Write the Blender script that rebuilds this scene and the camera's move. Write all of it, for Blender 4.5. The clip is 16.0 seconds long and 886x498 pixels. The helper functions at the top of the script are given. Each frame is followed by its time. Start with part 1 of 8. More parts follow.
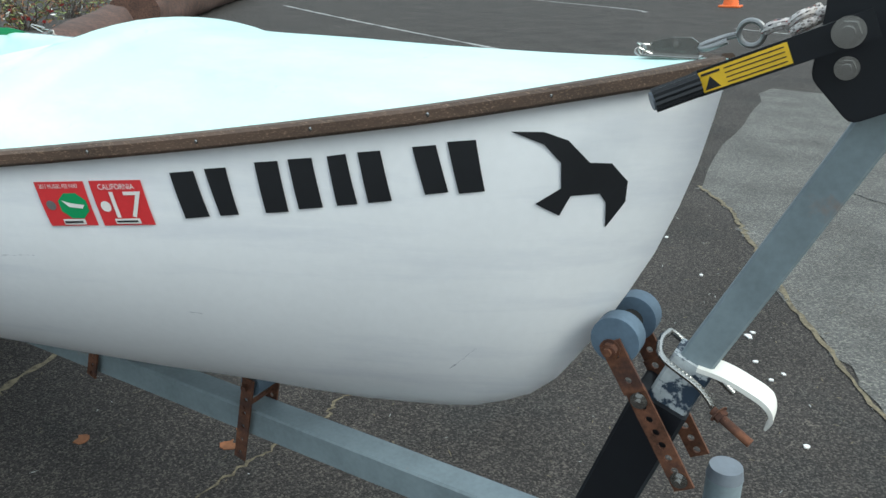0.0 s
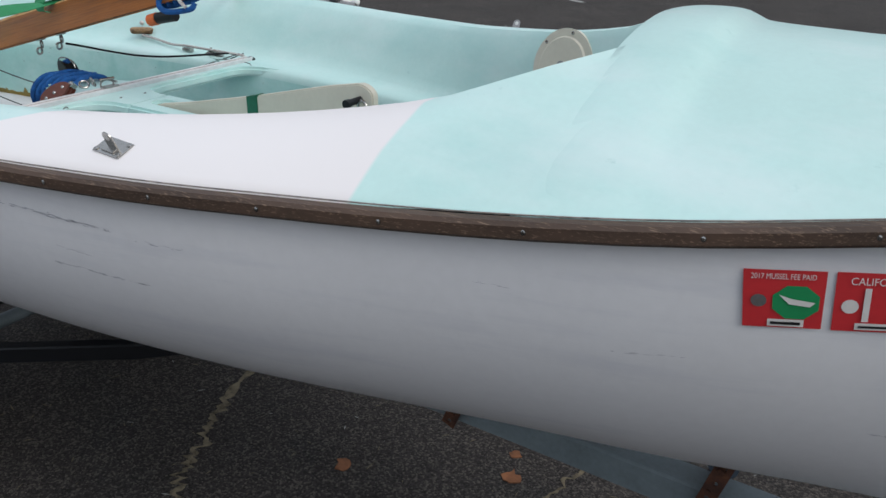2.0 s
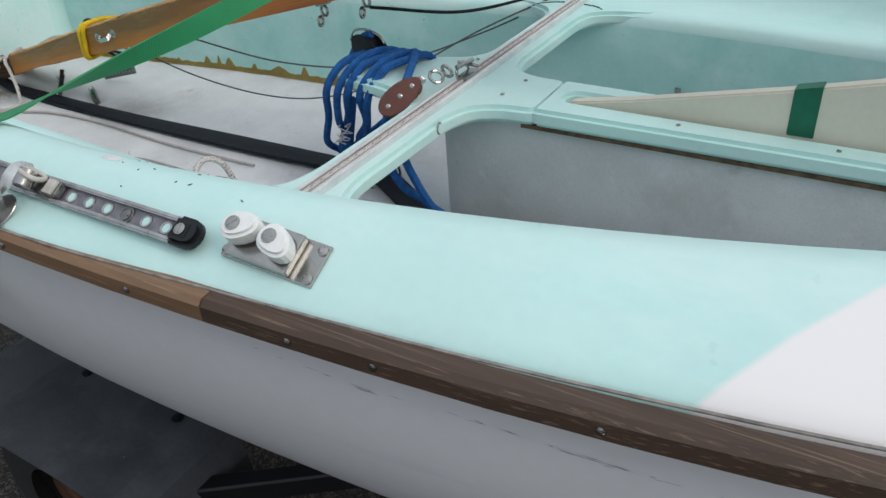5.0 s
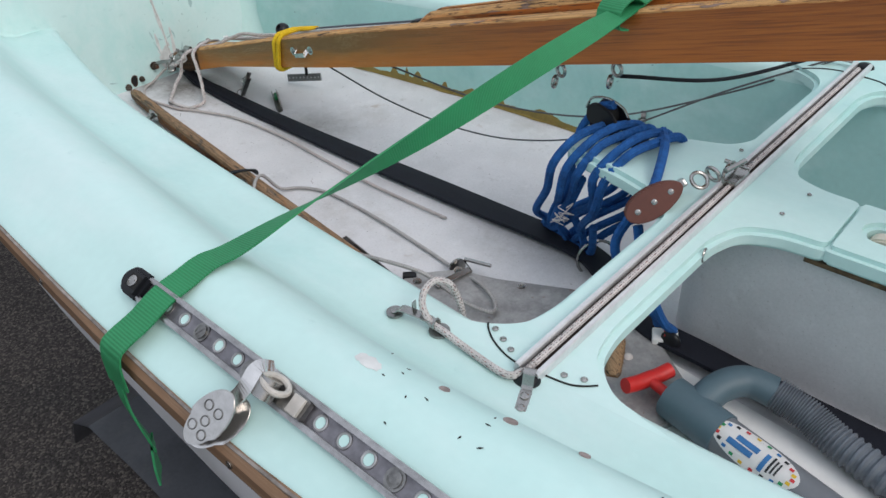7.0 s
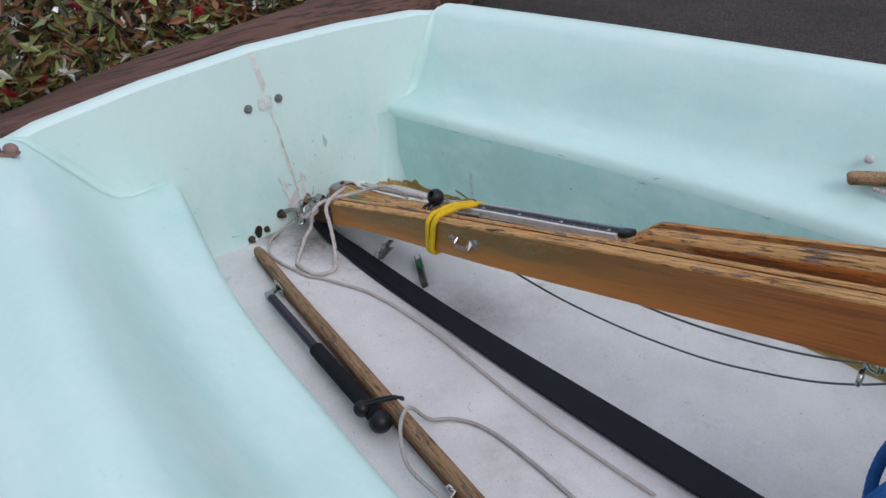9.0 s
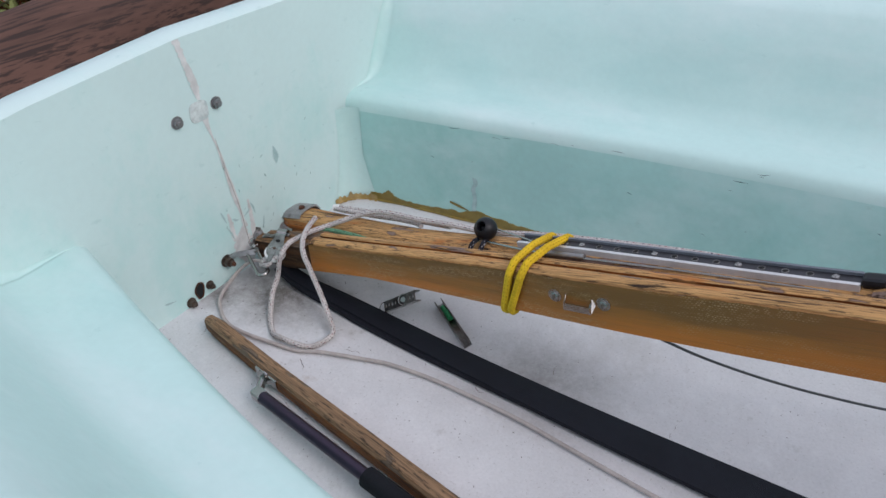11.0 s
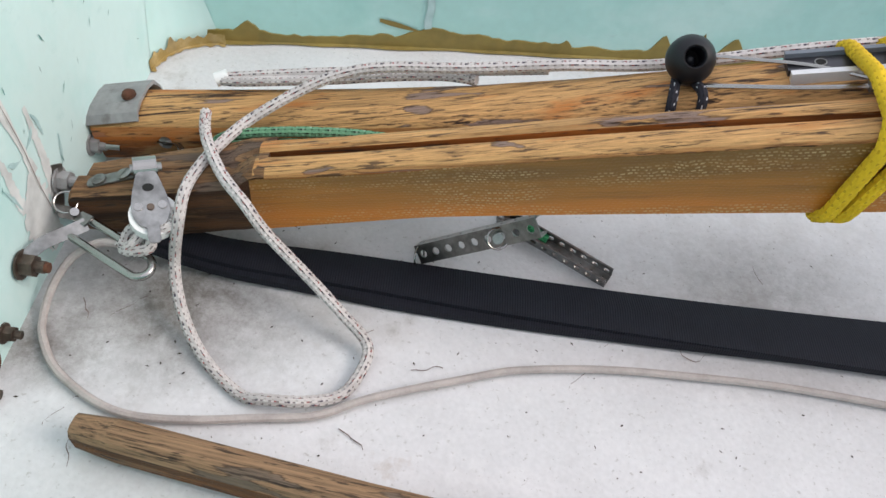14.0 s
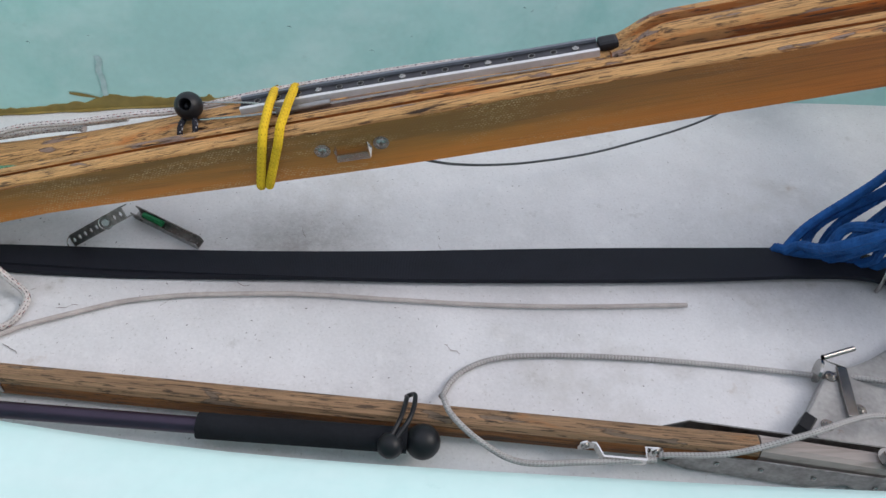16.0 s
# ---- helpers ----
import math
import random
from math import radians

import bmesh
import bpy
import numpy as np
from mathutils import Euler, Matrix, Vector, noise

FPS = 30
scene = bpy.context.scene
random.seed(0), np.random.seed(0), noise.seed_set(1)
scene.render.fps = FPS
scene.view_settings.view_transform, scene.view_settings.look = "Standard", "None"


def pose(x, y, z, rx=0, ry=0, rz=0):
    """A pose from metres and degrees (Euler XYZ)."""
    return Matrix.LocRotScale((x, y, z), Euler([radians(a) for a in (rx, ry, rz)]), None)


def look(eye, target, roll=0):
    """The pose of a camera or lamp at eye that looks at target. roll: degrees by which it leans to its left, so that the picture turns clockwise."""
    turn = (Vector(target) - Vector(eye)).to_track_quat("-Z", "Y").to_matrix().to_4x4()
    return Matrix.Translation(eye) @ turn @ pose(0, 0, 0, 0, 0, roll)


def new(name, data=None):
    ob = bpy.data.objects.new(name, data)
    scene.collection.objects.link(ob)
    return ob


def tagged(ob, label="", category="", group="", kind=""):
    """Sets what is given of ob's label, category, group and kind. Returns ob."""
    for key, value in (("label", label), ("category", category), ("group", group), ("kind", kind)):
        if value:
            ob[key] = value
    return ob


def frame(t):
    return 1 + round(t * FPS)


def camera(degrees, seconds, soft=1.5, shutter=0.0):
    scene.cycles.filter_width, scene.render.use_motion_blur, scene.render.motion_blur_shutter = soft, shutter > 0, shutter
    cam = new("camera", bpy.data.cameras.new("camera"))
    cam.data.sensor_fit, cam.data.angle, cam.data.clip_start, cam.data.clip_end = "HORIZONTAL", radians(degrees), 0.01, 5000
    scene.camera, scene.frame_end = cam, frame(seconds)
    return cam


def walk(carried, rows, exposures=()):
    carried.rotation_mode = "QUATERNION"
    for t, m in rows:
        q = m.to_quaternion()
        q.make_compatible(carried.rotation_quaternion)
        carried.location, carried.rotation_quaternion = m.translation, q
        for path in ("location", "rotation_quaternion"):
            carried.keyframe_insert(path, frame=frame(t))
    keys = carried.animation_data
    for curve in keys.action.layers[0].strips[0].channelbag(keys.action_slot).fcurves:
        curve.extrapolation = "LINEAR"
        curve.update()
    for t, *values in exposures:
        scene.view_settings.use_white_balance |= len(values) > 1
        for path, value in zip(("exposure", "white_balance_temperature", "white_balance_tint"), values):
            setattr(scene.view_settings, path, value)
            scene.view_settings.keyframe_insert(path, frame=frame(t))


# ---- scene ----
cam = camera(60.1, 16.0)
PATH = [
    (0, (4.645, -1.163, 1.684), (3.698, 0.44, 0.952), 0.0),
    (0.5, (4.454, -1.242, 1.694), (3.614, 0.426, 0.979), 2.1),
    (1, (4.171, -1.264, 1.702), (3.309, 0.388, 0.975), 1.3),
    (1.5, (3.91, -1.275, 1.716), (2.976, 0.32, 0.952), 2.0),
    (2, (3.578, -1.312, 1.714), (2.64, 0.233, 0.858), 1.3),
    (2.5, (3.298, -1.264, 1.676), (2.332, 0.223, 0.751), 1.3),
    (3, (3.063, -1.197, 1.63), (2.001, 0.207, 0.681), -1.2),
    (3.5, (2.821, -1.192, 1.571), (1.854, 0.262, 0.597), -1.5),
    (4, (2.612, -1.19, 1.608), (1.749, 0.286, 0.57), -1.5),
    (4.5, (2.471, -1.159, 1.657), (1.578, 0.279, 0.592), -3.6),
    (6.8, (2.048, -0.992, 1.751), (1.022, 0.201, 0.517), -2.2),
    (7, (2.042, -0.979, 1.775), (0.918, 0.191, 0.606), -3.0),
    (7.5, (2.026, -0.937, 1.81), (0.711, 0.098, 0.713), -4.2),
    (8, (1.951, -0.864, 1.828), (0.574, 0.082, 0.729), -4.8),
    (8.5, (1.763, -0.763, 1.865), (0.386, 0.231, 0.81), -4.5),
    (10.8, (1.068, -0.69, 1.792), (0.066, 0.57, 0.606), -3.3),
    (11, (0.992, -0.675, 1.767), (0.027, 0.623, 0.591), -2.8),
    (11.5, (0.73, -0.616, 1.681), (-0.142, 0.744, 0.501), -5.8),
    (12, (0.524, -0.526, 1.576), (-0.082, 0.905, 0.317), -3.1),
    (12.5, (0.409, -0.377, 1.432), (0.028, 1.084, 0.121), 1.2),
    (13, (0.313, -0.305, 1.386), (0.078, 1.13, 0.013), 4.2),
    (13.5, (0.293, -0.323, 1.395), (0.219, 1.041, -0.066), 6.7),
    (14, (0.313, -0.354, 1.439), (0.383, 0.926, -0.096), 9.2),
    (14.5, (0.371, -0.42, 1.506), (0.539, 0.823, -0.052), 10.7),
    (15, (0.457, -0.509, 1.597), (0.65, 0.753, 0.057), 9.5),
    (15.5, (0.572, -0.596, 1.683), (0.777, 0.727, 0.198), 8.2),
    (16, (0.692, -0.684, 1.723), (0.928, 0.667, 0.268), 7.8),
]
walk(cam, [(t, look(eye, target, roll)) for t, eye, target, roll in PATH],
     exposures=[(0, 0.78, 6100, -3), (0.5, 0.38, 6150, 0), (1, 0.27, 6250, 7), (1.5, 0.0, 6300, 9), (2.5, -0.15, 6300, 8), (4, -0.10, 6350, 7), (4.5, -0.17, 6400, 6), (7, -0.08, 6400, 11), (8.5, -0.25, 6250, 15),
                (11, -0.28, 6250, 17), (12, -0.22, 6300, 17), (12.5, -0.11, 6350, 15), (13, 0.26, 6450, 16), (14, 0.3, 6650, 14), (15, 0.15, 6500, 14), (16, 0.0, 6400, 14)])

# ---- light ----
world = bpy.data.worlds.new("overcast_sky")
scene.world = world
world.use_nodes = True
wn, wl = world.node_tree.nodes, world.node_tree.links
sky = wn.new("ShaderNodeTexSky")
sky.sky_type = "NISHITA"
sky.sun_disc = False
sky.sun_elevation, sky.sun_rotation = radians(42), radians(97)
sky.dust_density, sky.ozone_density, sky.air_density = 4.0, 0.6, 1.6
veil = wn.new("ShaderNodeMixRGB")
veil.inputs["Fac"].default_value = 0.72
veil.inputs["Color2"].default_value = (7.15, 7.5, 8.1, 1)
wl.new(sky.outputs["Color"], veil.inputs["Color1"])
rise = wn.new("ShaderNodeTexCoord")
part_z = wn.new("ShaderNodeSeparateXYZ")
wl.new(rise.outputs["Generated"], part_z.inputs["Vector"])
dome = wn.new("ShaderNodeMapRange")  # an overcast dome: brightest overhead
dome.inputs["From Min"].default_value, dome.inputs["From Max"].default_value = 0.0, 1.0
dome.inputs["To Min"].default_value, dome.inputs["To Max"].default_value = 0.62, 1.52
wl.new(part_z.outputs["Z"], dome.inputs["Value"])
shade = wn.new("ShaderNodeMixRGB")
shade.blend_type = "MULTIPLY"
shade.inputs["Fac"].default_value = 1.0
wl.new(veil.outputs["Color"], shade.inputs["Color1"])
wl.new(dome.outputs["Result"], shade.inputs["Color2"])
wl.new(shade.outputs["Color"], wn["Background"].inputs["Color"])
wn["Background"].inputs["Strength"].default_value = 0.115
sun = new("sun", bpy.data.lights.new("sun", "SUN"))
sun.data.energy, sun.data.angle, sun.data.color = 1.1, radians(25), (1.0, 0.97, 0.93)
sun.matrix_world = look((9.5, -1.0, 7.2), (1.5, 0, 0))
scene.view_settings.exposure = 0.0


# ---- materials ----
def mat(name, color, rough=0.5, metal=0.0, vary=0.15, scale=8.0, fine=120.0, bump=0.15, tint=None, stretch=(1, 1, 1), spec=0.5):
    """A surface with two scales of variation in colour and a fine relief."""
    m = bpy.data.materials.new(name)
    m.use_nodes = True
    n, l = m.node_tree.nodes, m.node_tree.links
    b = n["Principled BSDF"]
    tc, mp = n.new("ShaderNodeTexCoord"), n.new("ShaderNodeMapping")
    mp.inputs["Scale"].default_value = stretch
    l.new(tc.outputs["Object"], mp.inputs["Vector"])
    n1, n2 = n.new("ShaderNodeTexNoise"), n.new("ShaderNodeTexNoise")
    n1.inputs["Scale"].default_value, n1.inputs["Detail"].default_value = scale, 5
    n2.inputs["Scale"].default_value, n2.inputs["Detail"].default_value = fine, 3
    l.new(mp.outputs["Vector"], n1.inputs["Vector"])
    l.new(mp.outputs["Vector"], n2.inputs["Vector"])
    add = n.new("ShaderNodeMath")
    add.operation = "MULTIPLY_ADD"
    add.inputs[1].default_value = 0.45
    l.new(n2.outputs["Fac"], add.inputs[0])
    l.new(n1.outputs["Fac"], add.inputs[2])
    ramp = n.new("ShaderNodeValToRGB")
    t = tint or tuple(c * (1 - 2.2 * vary) for c in color)
    ramp.color_ramp.elements[0].position, ramp.color_ramp.elements[1].position = 0.42, 0.92
    ramp.color_ramp.elements[0].color, ramp.color_ramp.elements[1].color = (*t, 1), (*color, 1)
    l.new(add.outputs[0], ramp.inputs["Fac"])
    l.new(ramp.outputs["Color"], b.inputs["Base Color"])
    b.inputs["Roughness"].default_value, b.inputs["Metallic"].default_value = rough, metal
    b.inputs["Specular IOR Level"].default_value = spec
    if bump:
        bm_ = n.new("ShaderNodeBump")
        bm_.inputs["Strength"].default_value, bm_.inputs["Distance"].default_value = bump, 0.002
        l.new(add.outputs[0], bm_.inputs["Height"])
        l.new(bm_.outputs["Normal"], b.inputs["Normal"])
    return m


def inputs(m):
    return m.node_tree.nodes, m.node_tree.links, m.node_tree.nodes["Principled BSDF"]


def streaked(m, color, amount=0.5, low=0.58, high=0.72, scale=(1.2, 9, 9), freq=6.0, detail=8.0):
    """Lays streaks or blotches of another colour over a material: scuffs, stains, dirt."""
    n, l, b = inputs(m)
    tc, mp, nz, rp, mx, mu = (n.new("ShaderNode" + k) for k in ("TexCoord", "Mapping", "TexNoise", "ValToRGB", "MixRGB", "Math"))
    mp.inputs["Scale"].default_value, mp.inputs["Location"].default_value = scale, (3.1, 1.7, 0.4)
    nz.inputs["Scale"].default_value, nz.inputs["Detail"].default_value, nz.inputs["Roughness"].default_value = freq, detail, 0.65
    rp.color_ramp.elements[0].position, rp.color_ramp.elements[1].position = low, high
    mu.operation, mu.inputs[1].default_value = "MULTIPLY", amount
    mx.inputs["Color2"].default_value = (*color, 1)
    old = b.inputs["Base Color"].links[0].from_socket
    l.new(tc.outputs["Object"], mp.inputs["Vector"])
    l.new(mp.outputs["Vector"], nz.inputs["Vector"])
    l.new(nz.outputs["Fac"], rp.inputs["Fac"])
    l.new(rp.outputs["Color"], mu.inputs[0])
    l.new(mu.outputs[0], mx.inputs["Fac"])
    l.new(old, mx.inputs["Color1"])
    l.new(mx.outputs["Color"], b.inputs["Base Color"])
    return m


def between(n, l, value, low, high):
    """1 where value lies between low and high, with a narrow soft edge."""
    out = None
    for edge, sign in ((low, 1), (high, -1)):
        r = n.new("ShaderNodeMapRange")
        r.inputs["From Min"].default_value, r.inputs["From Max"].default_value = edge - 0.003 * sign, edge + 0.003 * sign
        l.new(value, r.inputs["Value"])
        if out:
            mu = n.new("ShaderNodeMath")
            mu.operation = "MULTIPLY"
            l.new(out, mu.inputs[0])
            l.new(r.outputs["Result"], mu.inputs[1])
            out = mu.outputs[0]
        else:
            out = r.outputs["Result"]
    return out


M_HULL = streaked(mat("hull_gelcoat", (0.78, 0.785, 0.815), 0.34, vary=0.035, scale=2.5, fine=60, bump=0.02), (0.50, 0.52, 0.60), 0.5, 0.5, 0.75, (0.5, 1, 5), 2.5)
M_DECK = streaked(mat("seafoam_gelcoat", (0.535, 0.755, 0.725), 0.42, vary=0.04, scale=5, fine=90, bump=0.03), (0.33, 0.60, 0.58), 0.6, 0.5, 0.78, (0.8, 1.5, 1.5), 3.0)
M_DECK = streaked(streaked(M_DECK, (0.70, 0.79, 0.79), 0.45, 0.48, 0.72, (0.7, 1.6, 1.6), 3.6, 6.0), (0.30, 0.52, 0.50), 0.35, 0.66, 0.74, (1, 1, 2), 24.0, 6.0)
M_FLOOR = streaked(streaked(streaked(mat("floor_paint", (0.66, 0.655, 0.67), 0.62, vary=0.10, scale=7, fine=260, bump=0.35), (0.40, 0.38, 0.355), 0.6, 0.56, 0.72, (1, 1, 1), 4.0), (0.26, 0.24, 0.22), 0.4, 0.62, 0.72, (1, 1, 1), 16.0, 12.0), (0.30, 0.19, 0.11), 0.5, 0.66, 0.74, (1, 1, 1), 9.0)
M_FLOOR = streaked(streaked(M_FLOOR, (0.34, 0.325, 0.31), 0.55, 0.63, 0.69, (1, 1, 1), 230.0, 3.0), (0.74, 0.735, 0.74), 0.3, 0.56, 0.68, (1, 1, 1), 30.0, 8.0)
# old dirt left by standing water at the stern and under the middle of the spars
n, l, b = inputs(M_FLOOR)
for cx, cy, rad, strength in ((0.13, 0.0, 0.15, 0.9), (0.62, 0.06, 0.17, 0.55), (0.03, -0.06, 0.07, 0.8), (1.32, 0.02, 0.2, 0.35)):
    tc, mp, gr, nz, mu, rp, mx = (n.new("ShaderNode" + k) for k in ("TexCoord", "Mapping", "TexGradient", "TexNoise", "Math", "ValToRGB", "MixRGB"))
    gr.gradient_type = "SPHERICAL"
    mp.inputs["Scale"].default_value = (0.7 / rad, 1 / rad, 0.0)
    mp.inputs["Location"].default_value = (-cx * 0.7 / rad, -cy / rad, 0)
    l.new(tc.outputs["Object"], mp.inputs["Vector"])
    l.new(mp.outputs["Vector"], gr.inputs["Vector"])
    nz.inputs["Scale"].default_value, nz.inputs["Detail"].default_value, nz.inputs["Roughness"].default_value = 30, 12, 0.85
    l.new(tc.outputs["Object"], nz.inputs["Vector"])
    mu.operation = "MULTIPLY"
    l.new(gr.outputs["Fac"], mu.inputs[0])
    l.new(nz.outputs["Fac"], mu.inputs[1])
    rp.color_ramp.elements[0].position, rp.color_ramp.elements[1].position = 0.16, 0.5
    rp.color_ramp.elements[1].color = (strength, strength, strength, 1)
    l.new(mu.outputs[0], rp.inputs["Fac"])
    l.new(rp.outputs["Color"], mx.inputs["Fac"])
    l.new(b.inputs["Base Color"].links[0].from_socket, mx.inputs["Color1"])
    mx.inputs["Color2"].default_value = (0.13, 0.115, 0.10, 1)
    l.new(mx.outputs["Color"], b.inputs["Base Color"])
# a repainted white band across the starboard side deck
n, l, b = inputs(M_DECK)
tc, sx = n.new("ShaderNodeTexCoord"), n.new("ShaderNodeSeparateXYZ")
l.new(tc.outputs["Object"], sx.inputs["Vector"])
slant = n.new("ShaderNodeMath")
slant.operation = "MULTIPLY_ADD"
slant.inputs[1].default_value = -0.66
l.new(sx.outputs["Y"], slant.inputs[0])
l.new(sx.outputs["X"], slant.inputs[2])
a1 = between(n, l, slant.outputs[0], 2.785, 9)
a2 = between(n, l, sx.outputs["X"], 2.1, 2.995)
a3 = between(n, l, sx.outputs["Y"], -2, -0.30)
m1, m2, mixw = n.new("ShaderNodeMath"), n.new("ShaderNodeMath"), n.new("ShaderNodeMixRGB")
m1.operation = m2.operation = "MULTIPLY"
l.new(a1, m1.inputs[0]); l.new(a2, m1.inputs[1]); l.new(m1.outputs[0], m2.inputs[0]); l.new(a3, m2.inputs[1])
l.new(m2.outputs[0], mixw.inputs["Fac"])
l.new(b.inputs["Base Color"].links[0].from_socket, mixw.inputs["Color1"])
mixw.inputs["Color2"].default_value = (0.79, 0.755, 0.755, 1)
l.new(mixw.outputs["Color"], b.inputs["Base Color"])
# Tank walls: a deeper, less chalky teal with some of their shade mixed in.
M_TANK = streaked(streaked(streaked(mat("shaded_tank_gelcoat", (0.40, 0.68, 0.645), 0.45, vary=0.06, scale=5, fine=90, bump=0.04), (0.56, 0.755, 0.735), 0.7, 0.5, 0.7, (1.2, 1.2, 2.0), 3.2, 6.0), (0.26, 0.55, 0.515), 0.6, 0.52, 0.7, (1.4, 1.4, 1.0), 6.0, 5.0), (0.30, 0.47, 0.44), 0.4, 0.64, 0.74, (1, 1, 1.6), 30.0, 7.0)
# Transom: chalky seafoam, painted lighter to make up for light it lacks.
M_CHALK_LIT = streaked(streaked(mat("chalked_lit_gelcoat", (0.60, 0.77, 0.755), 0.5, vary=0.03, scale=5, fine=90, bump=0.03), (0.40, 0.68, 0.65), 0.65, 0.5, 0.72, (1, 2.2, 1.4), 3.4), (0.33, 0.53, 0.52), 0.35, 0.62, 0.72, (1, 1, 2), 26.0, 7.0)
M_RAIL = streaked(mat("weathered_rail_wood", (0.078, 0.046, 0.031), 0.65, vary=0.25, scale=14, fine=90, bump=0.5, stretch=(0.12, 1, 1)), (0.26, 0.18, 0.12), 0.75, 0.55, 0.68, (0.5, 120, 120), 4.0)

M_RAIL_AFT = streaked(streaked(mat("faded_rail_wood", (0.25, 0.145, 0.08), 0.6, vary=0.25, scale=14, fine=90, bump=0.4, stretch=(0.12, 1, 1)), (0.36, 0.26, 0.18), 0.6, 0.55, 0.68, (0.5, 120, 120), 4.0), (0.02, 0.014, 0.012), 0.9, 0.62, 0.68, (2.2, 30, 30), 2.0)
M_SEAM = mat("grimy_seam", (0.30, 0.27, 0.25), 0.9, vary=0.3, scale=60)


def stony(m, size, dark, pale, relief=1.0):
    """Stone chips in a binder: each cell takes its own grey, with grooves between."""
    n, l, b = inputs(m)
    tc, vo, rp, mx, sep = (n.new("ShaderNode" + k) for k in ("TexCoord", "TexVoronoi", "ValToRGB", "MixRGB", "SeparateColor"))
    vo.inputs["Scale"].default_value = 1 / size
    l.new(tc.outputs["Object"], vo.inputs["Vector"])
    l.new(vo.outputs["Color"], sep.inputs["Color"])
    e = rp.color_ramp.elements
    e[0].position, e[1].position = 0.0, 1.0
    e[0].color, e[1].color = (dark, dark, dark, 1), (pale, pale * 0.97, pale * 0.92, 1)
    k = e.new(0.62)
    k.color = (0.9, 0.9, 0.9, 1)
    l.new(sep.outputs["Red"], rp.inputs["Fac"])
    mx.blend_type = "MULTIPLY"
    mx.inputs["Fac"].default_value = 1.0
    l.new(b.inputs["Base Color"].links[0].from_socket, mx.inputs["Color1"])
    l.new(rp.outputs["Color"], mx.inputs["Color2"])
    l.new(mx.outputs["Color"], b.inputs["Base Color"])
    bp = n.new("ShaderNodeBump")
    bp.invert = True
    bp.inputs["Strength"].default_value, bp.inputs["Distance"].default_value = relief, size * 0.5
    l.new(vo.outputs["Distance"], bp.inputs["Height"])
    l.new(bp.outputs["Normal"], b.inputs["Normal"])
    return m


M_ASPHALT = stony(streaked(streaked(mat("asphalt", (0.054, 0.048, 0.045), 0.92, vary=0.2, scale=1.3, fine=60, bump=0.0, spec=0.2), (0.036, 0.035, 0.034), 0.6, 0.5, 0.65, (1, 1, 1), 2.2), (0.15, 0.135, 0.115), 0.5, 0.62, 0.74, (1, 1, 1), 5.0), 0.0062, 0.45, 2.3)
M_GALV = streaked(mat("galvanised_steel", (0.20, 0.245, 0.27), 0.6, 0.1, vary=0.15, scale=10, fine=100, bump=0.1), (0.30, 0.14, 0.07), 0.5, 0.64, 0.72, (1, 1, 1), 5.0)


def noise_fac(m, vec, scale, detail=4.0, rough=0.55, shift=0.0, distort=0.0):
    n, l, b = inputs(m)
    mp, nz = n.new("ShaderNodeMapping"), n.new("ShaderNodeTexNoise")
    mp.inputs["Scale"].default_value, mp.inputs["Location"].default_value = scale, (shift, shift * 1.7, shift * 0.6)
    nz.inputs["Scale"].default_value, nz.inputs["Detail"].default_value, nz.inputs["Roughness"].default_value = 1.0, detail, rough
    nz.inputs["Distortion"].default_value = distort
    l.new(vec, mp.inputs["Vector"])
    l.new(mp.outputs["Vector"], nz.inputs["Vector"])
    return nz.outputs["Fac"]


def steps(m, value, low, high, to=1.0):
    """0 below low, rising to a full amount at high."""
    n, l, b = inputs(m)
    r = n.new("ShaderNodeMapRange")
    r.inputs["From Min"].default_value, r.inputs["From Max"].default_value, r.inputs["To Max"].default_value = low, high, to
    l.new(value, r.inputs["Value"])
    return r.outputs["Result"]


def times(m, a, b_):
    n, l, b = inputs(m)
    mu = n.new("ShaderNodeMath")
    mu.operation = "MULTIPLY"
    for k, v in enumerate((a, b_)):
        if isinstance(v, (int, float)):
            mu.inputs[k].default_value = v
        else:
            l.new(v, mu.inputs[k])
    return mu.outputs[0]


def over(m, base, color, fac):
    """Lays a colour (or another socket) over base by fac."""
    n, l, b = inputs(m)
    mx = n.new("ShaderNodeMixRGB")
    l.new(fac, mx.inputs["Fac"])
    l.new(base, mx.inputs["Color1"])
    if isinstance(color, tuple):
        mx.inputs["Color2"].default_value = (*color, 1)
    else:
        l.new(color, mx.inputs["Color2"])
    return mx.outputs["Color"]


def ramp3(m, value, stops):
    n, l, b = inputs(m)
    rp = n.new("ShaderNodeValToRGB")
    for k, (q, c) in enumerate(stops):
        e = rp.color_ramp.elements[k] if k < 2 else rp.color_ramp.elements.new(q)
        e.position, e.color = q, (*c, 1)
    l.new(value, rp.inputs["Fac"])
    return rp.outputs["Color"]


def along(m, angle, axis="Y_AXIS"):
    """Object coordinates turned so that x runs along the grain."""
    n, l, b = inputs(m)
    tc, vr = n.new("ShaderNodeTexCoord"), n.new("ShaderNodeVectorRotate")
    vr.rotation_type = axis
    vr.inputs["Angle"].default_value = angle
    l.new(tc.outputs["Object"], vr.inputs["Vector"])
    return vr.outputs["Vector"]


def shades(c, k):
    return tuple(q * k for q in c)


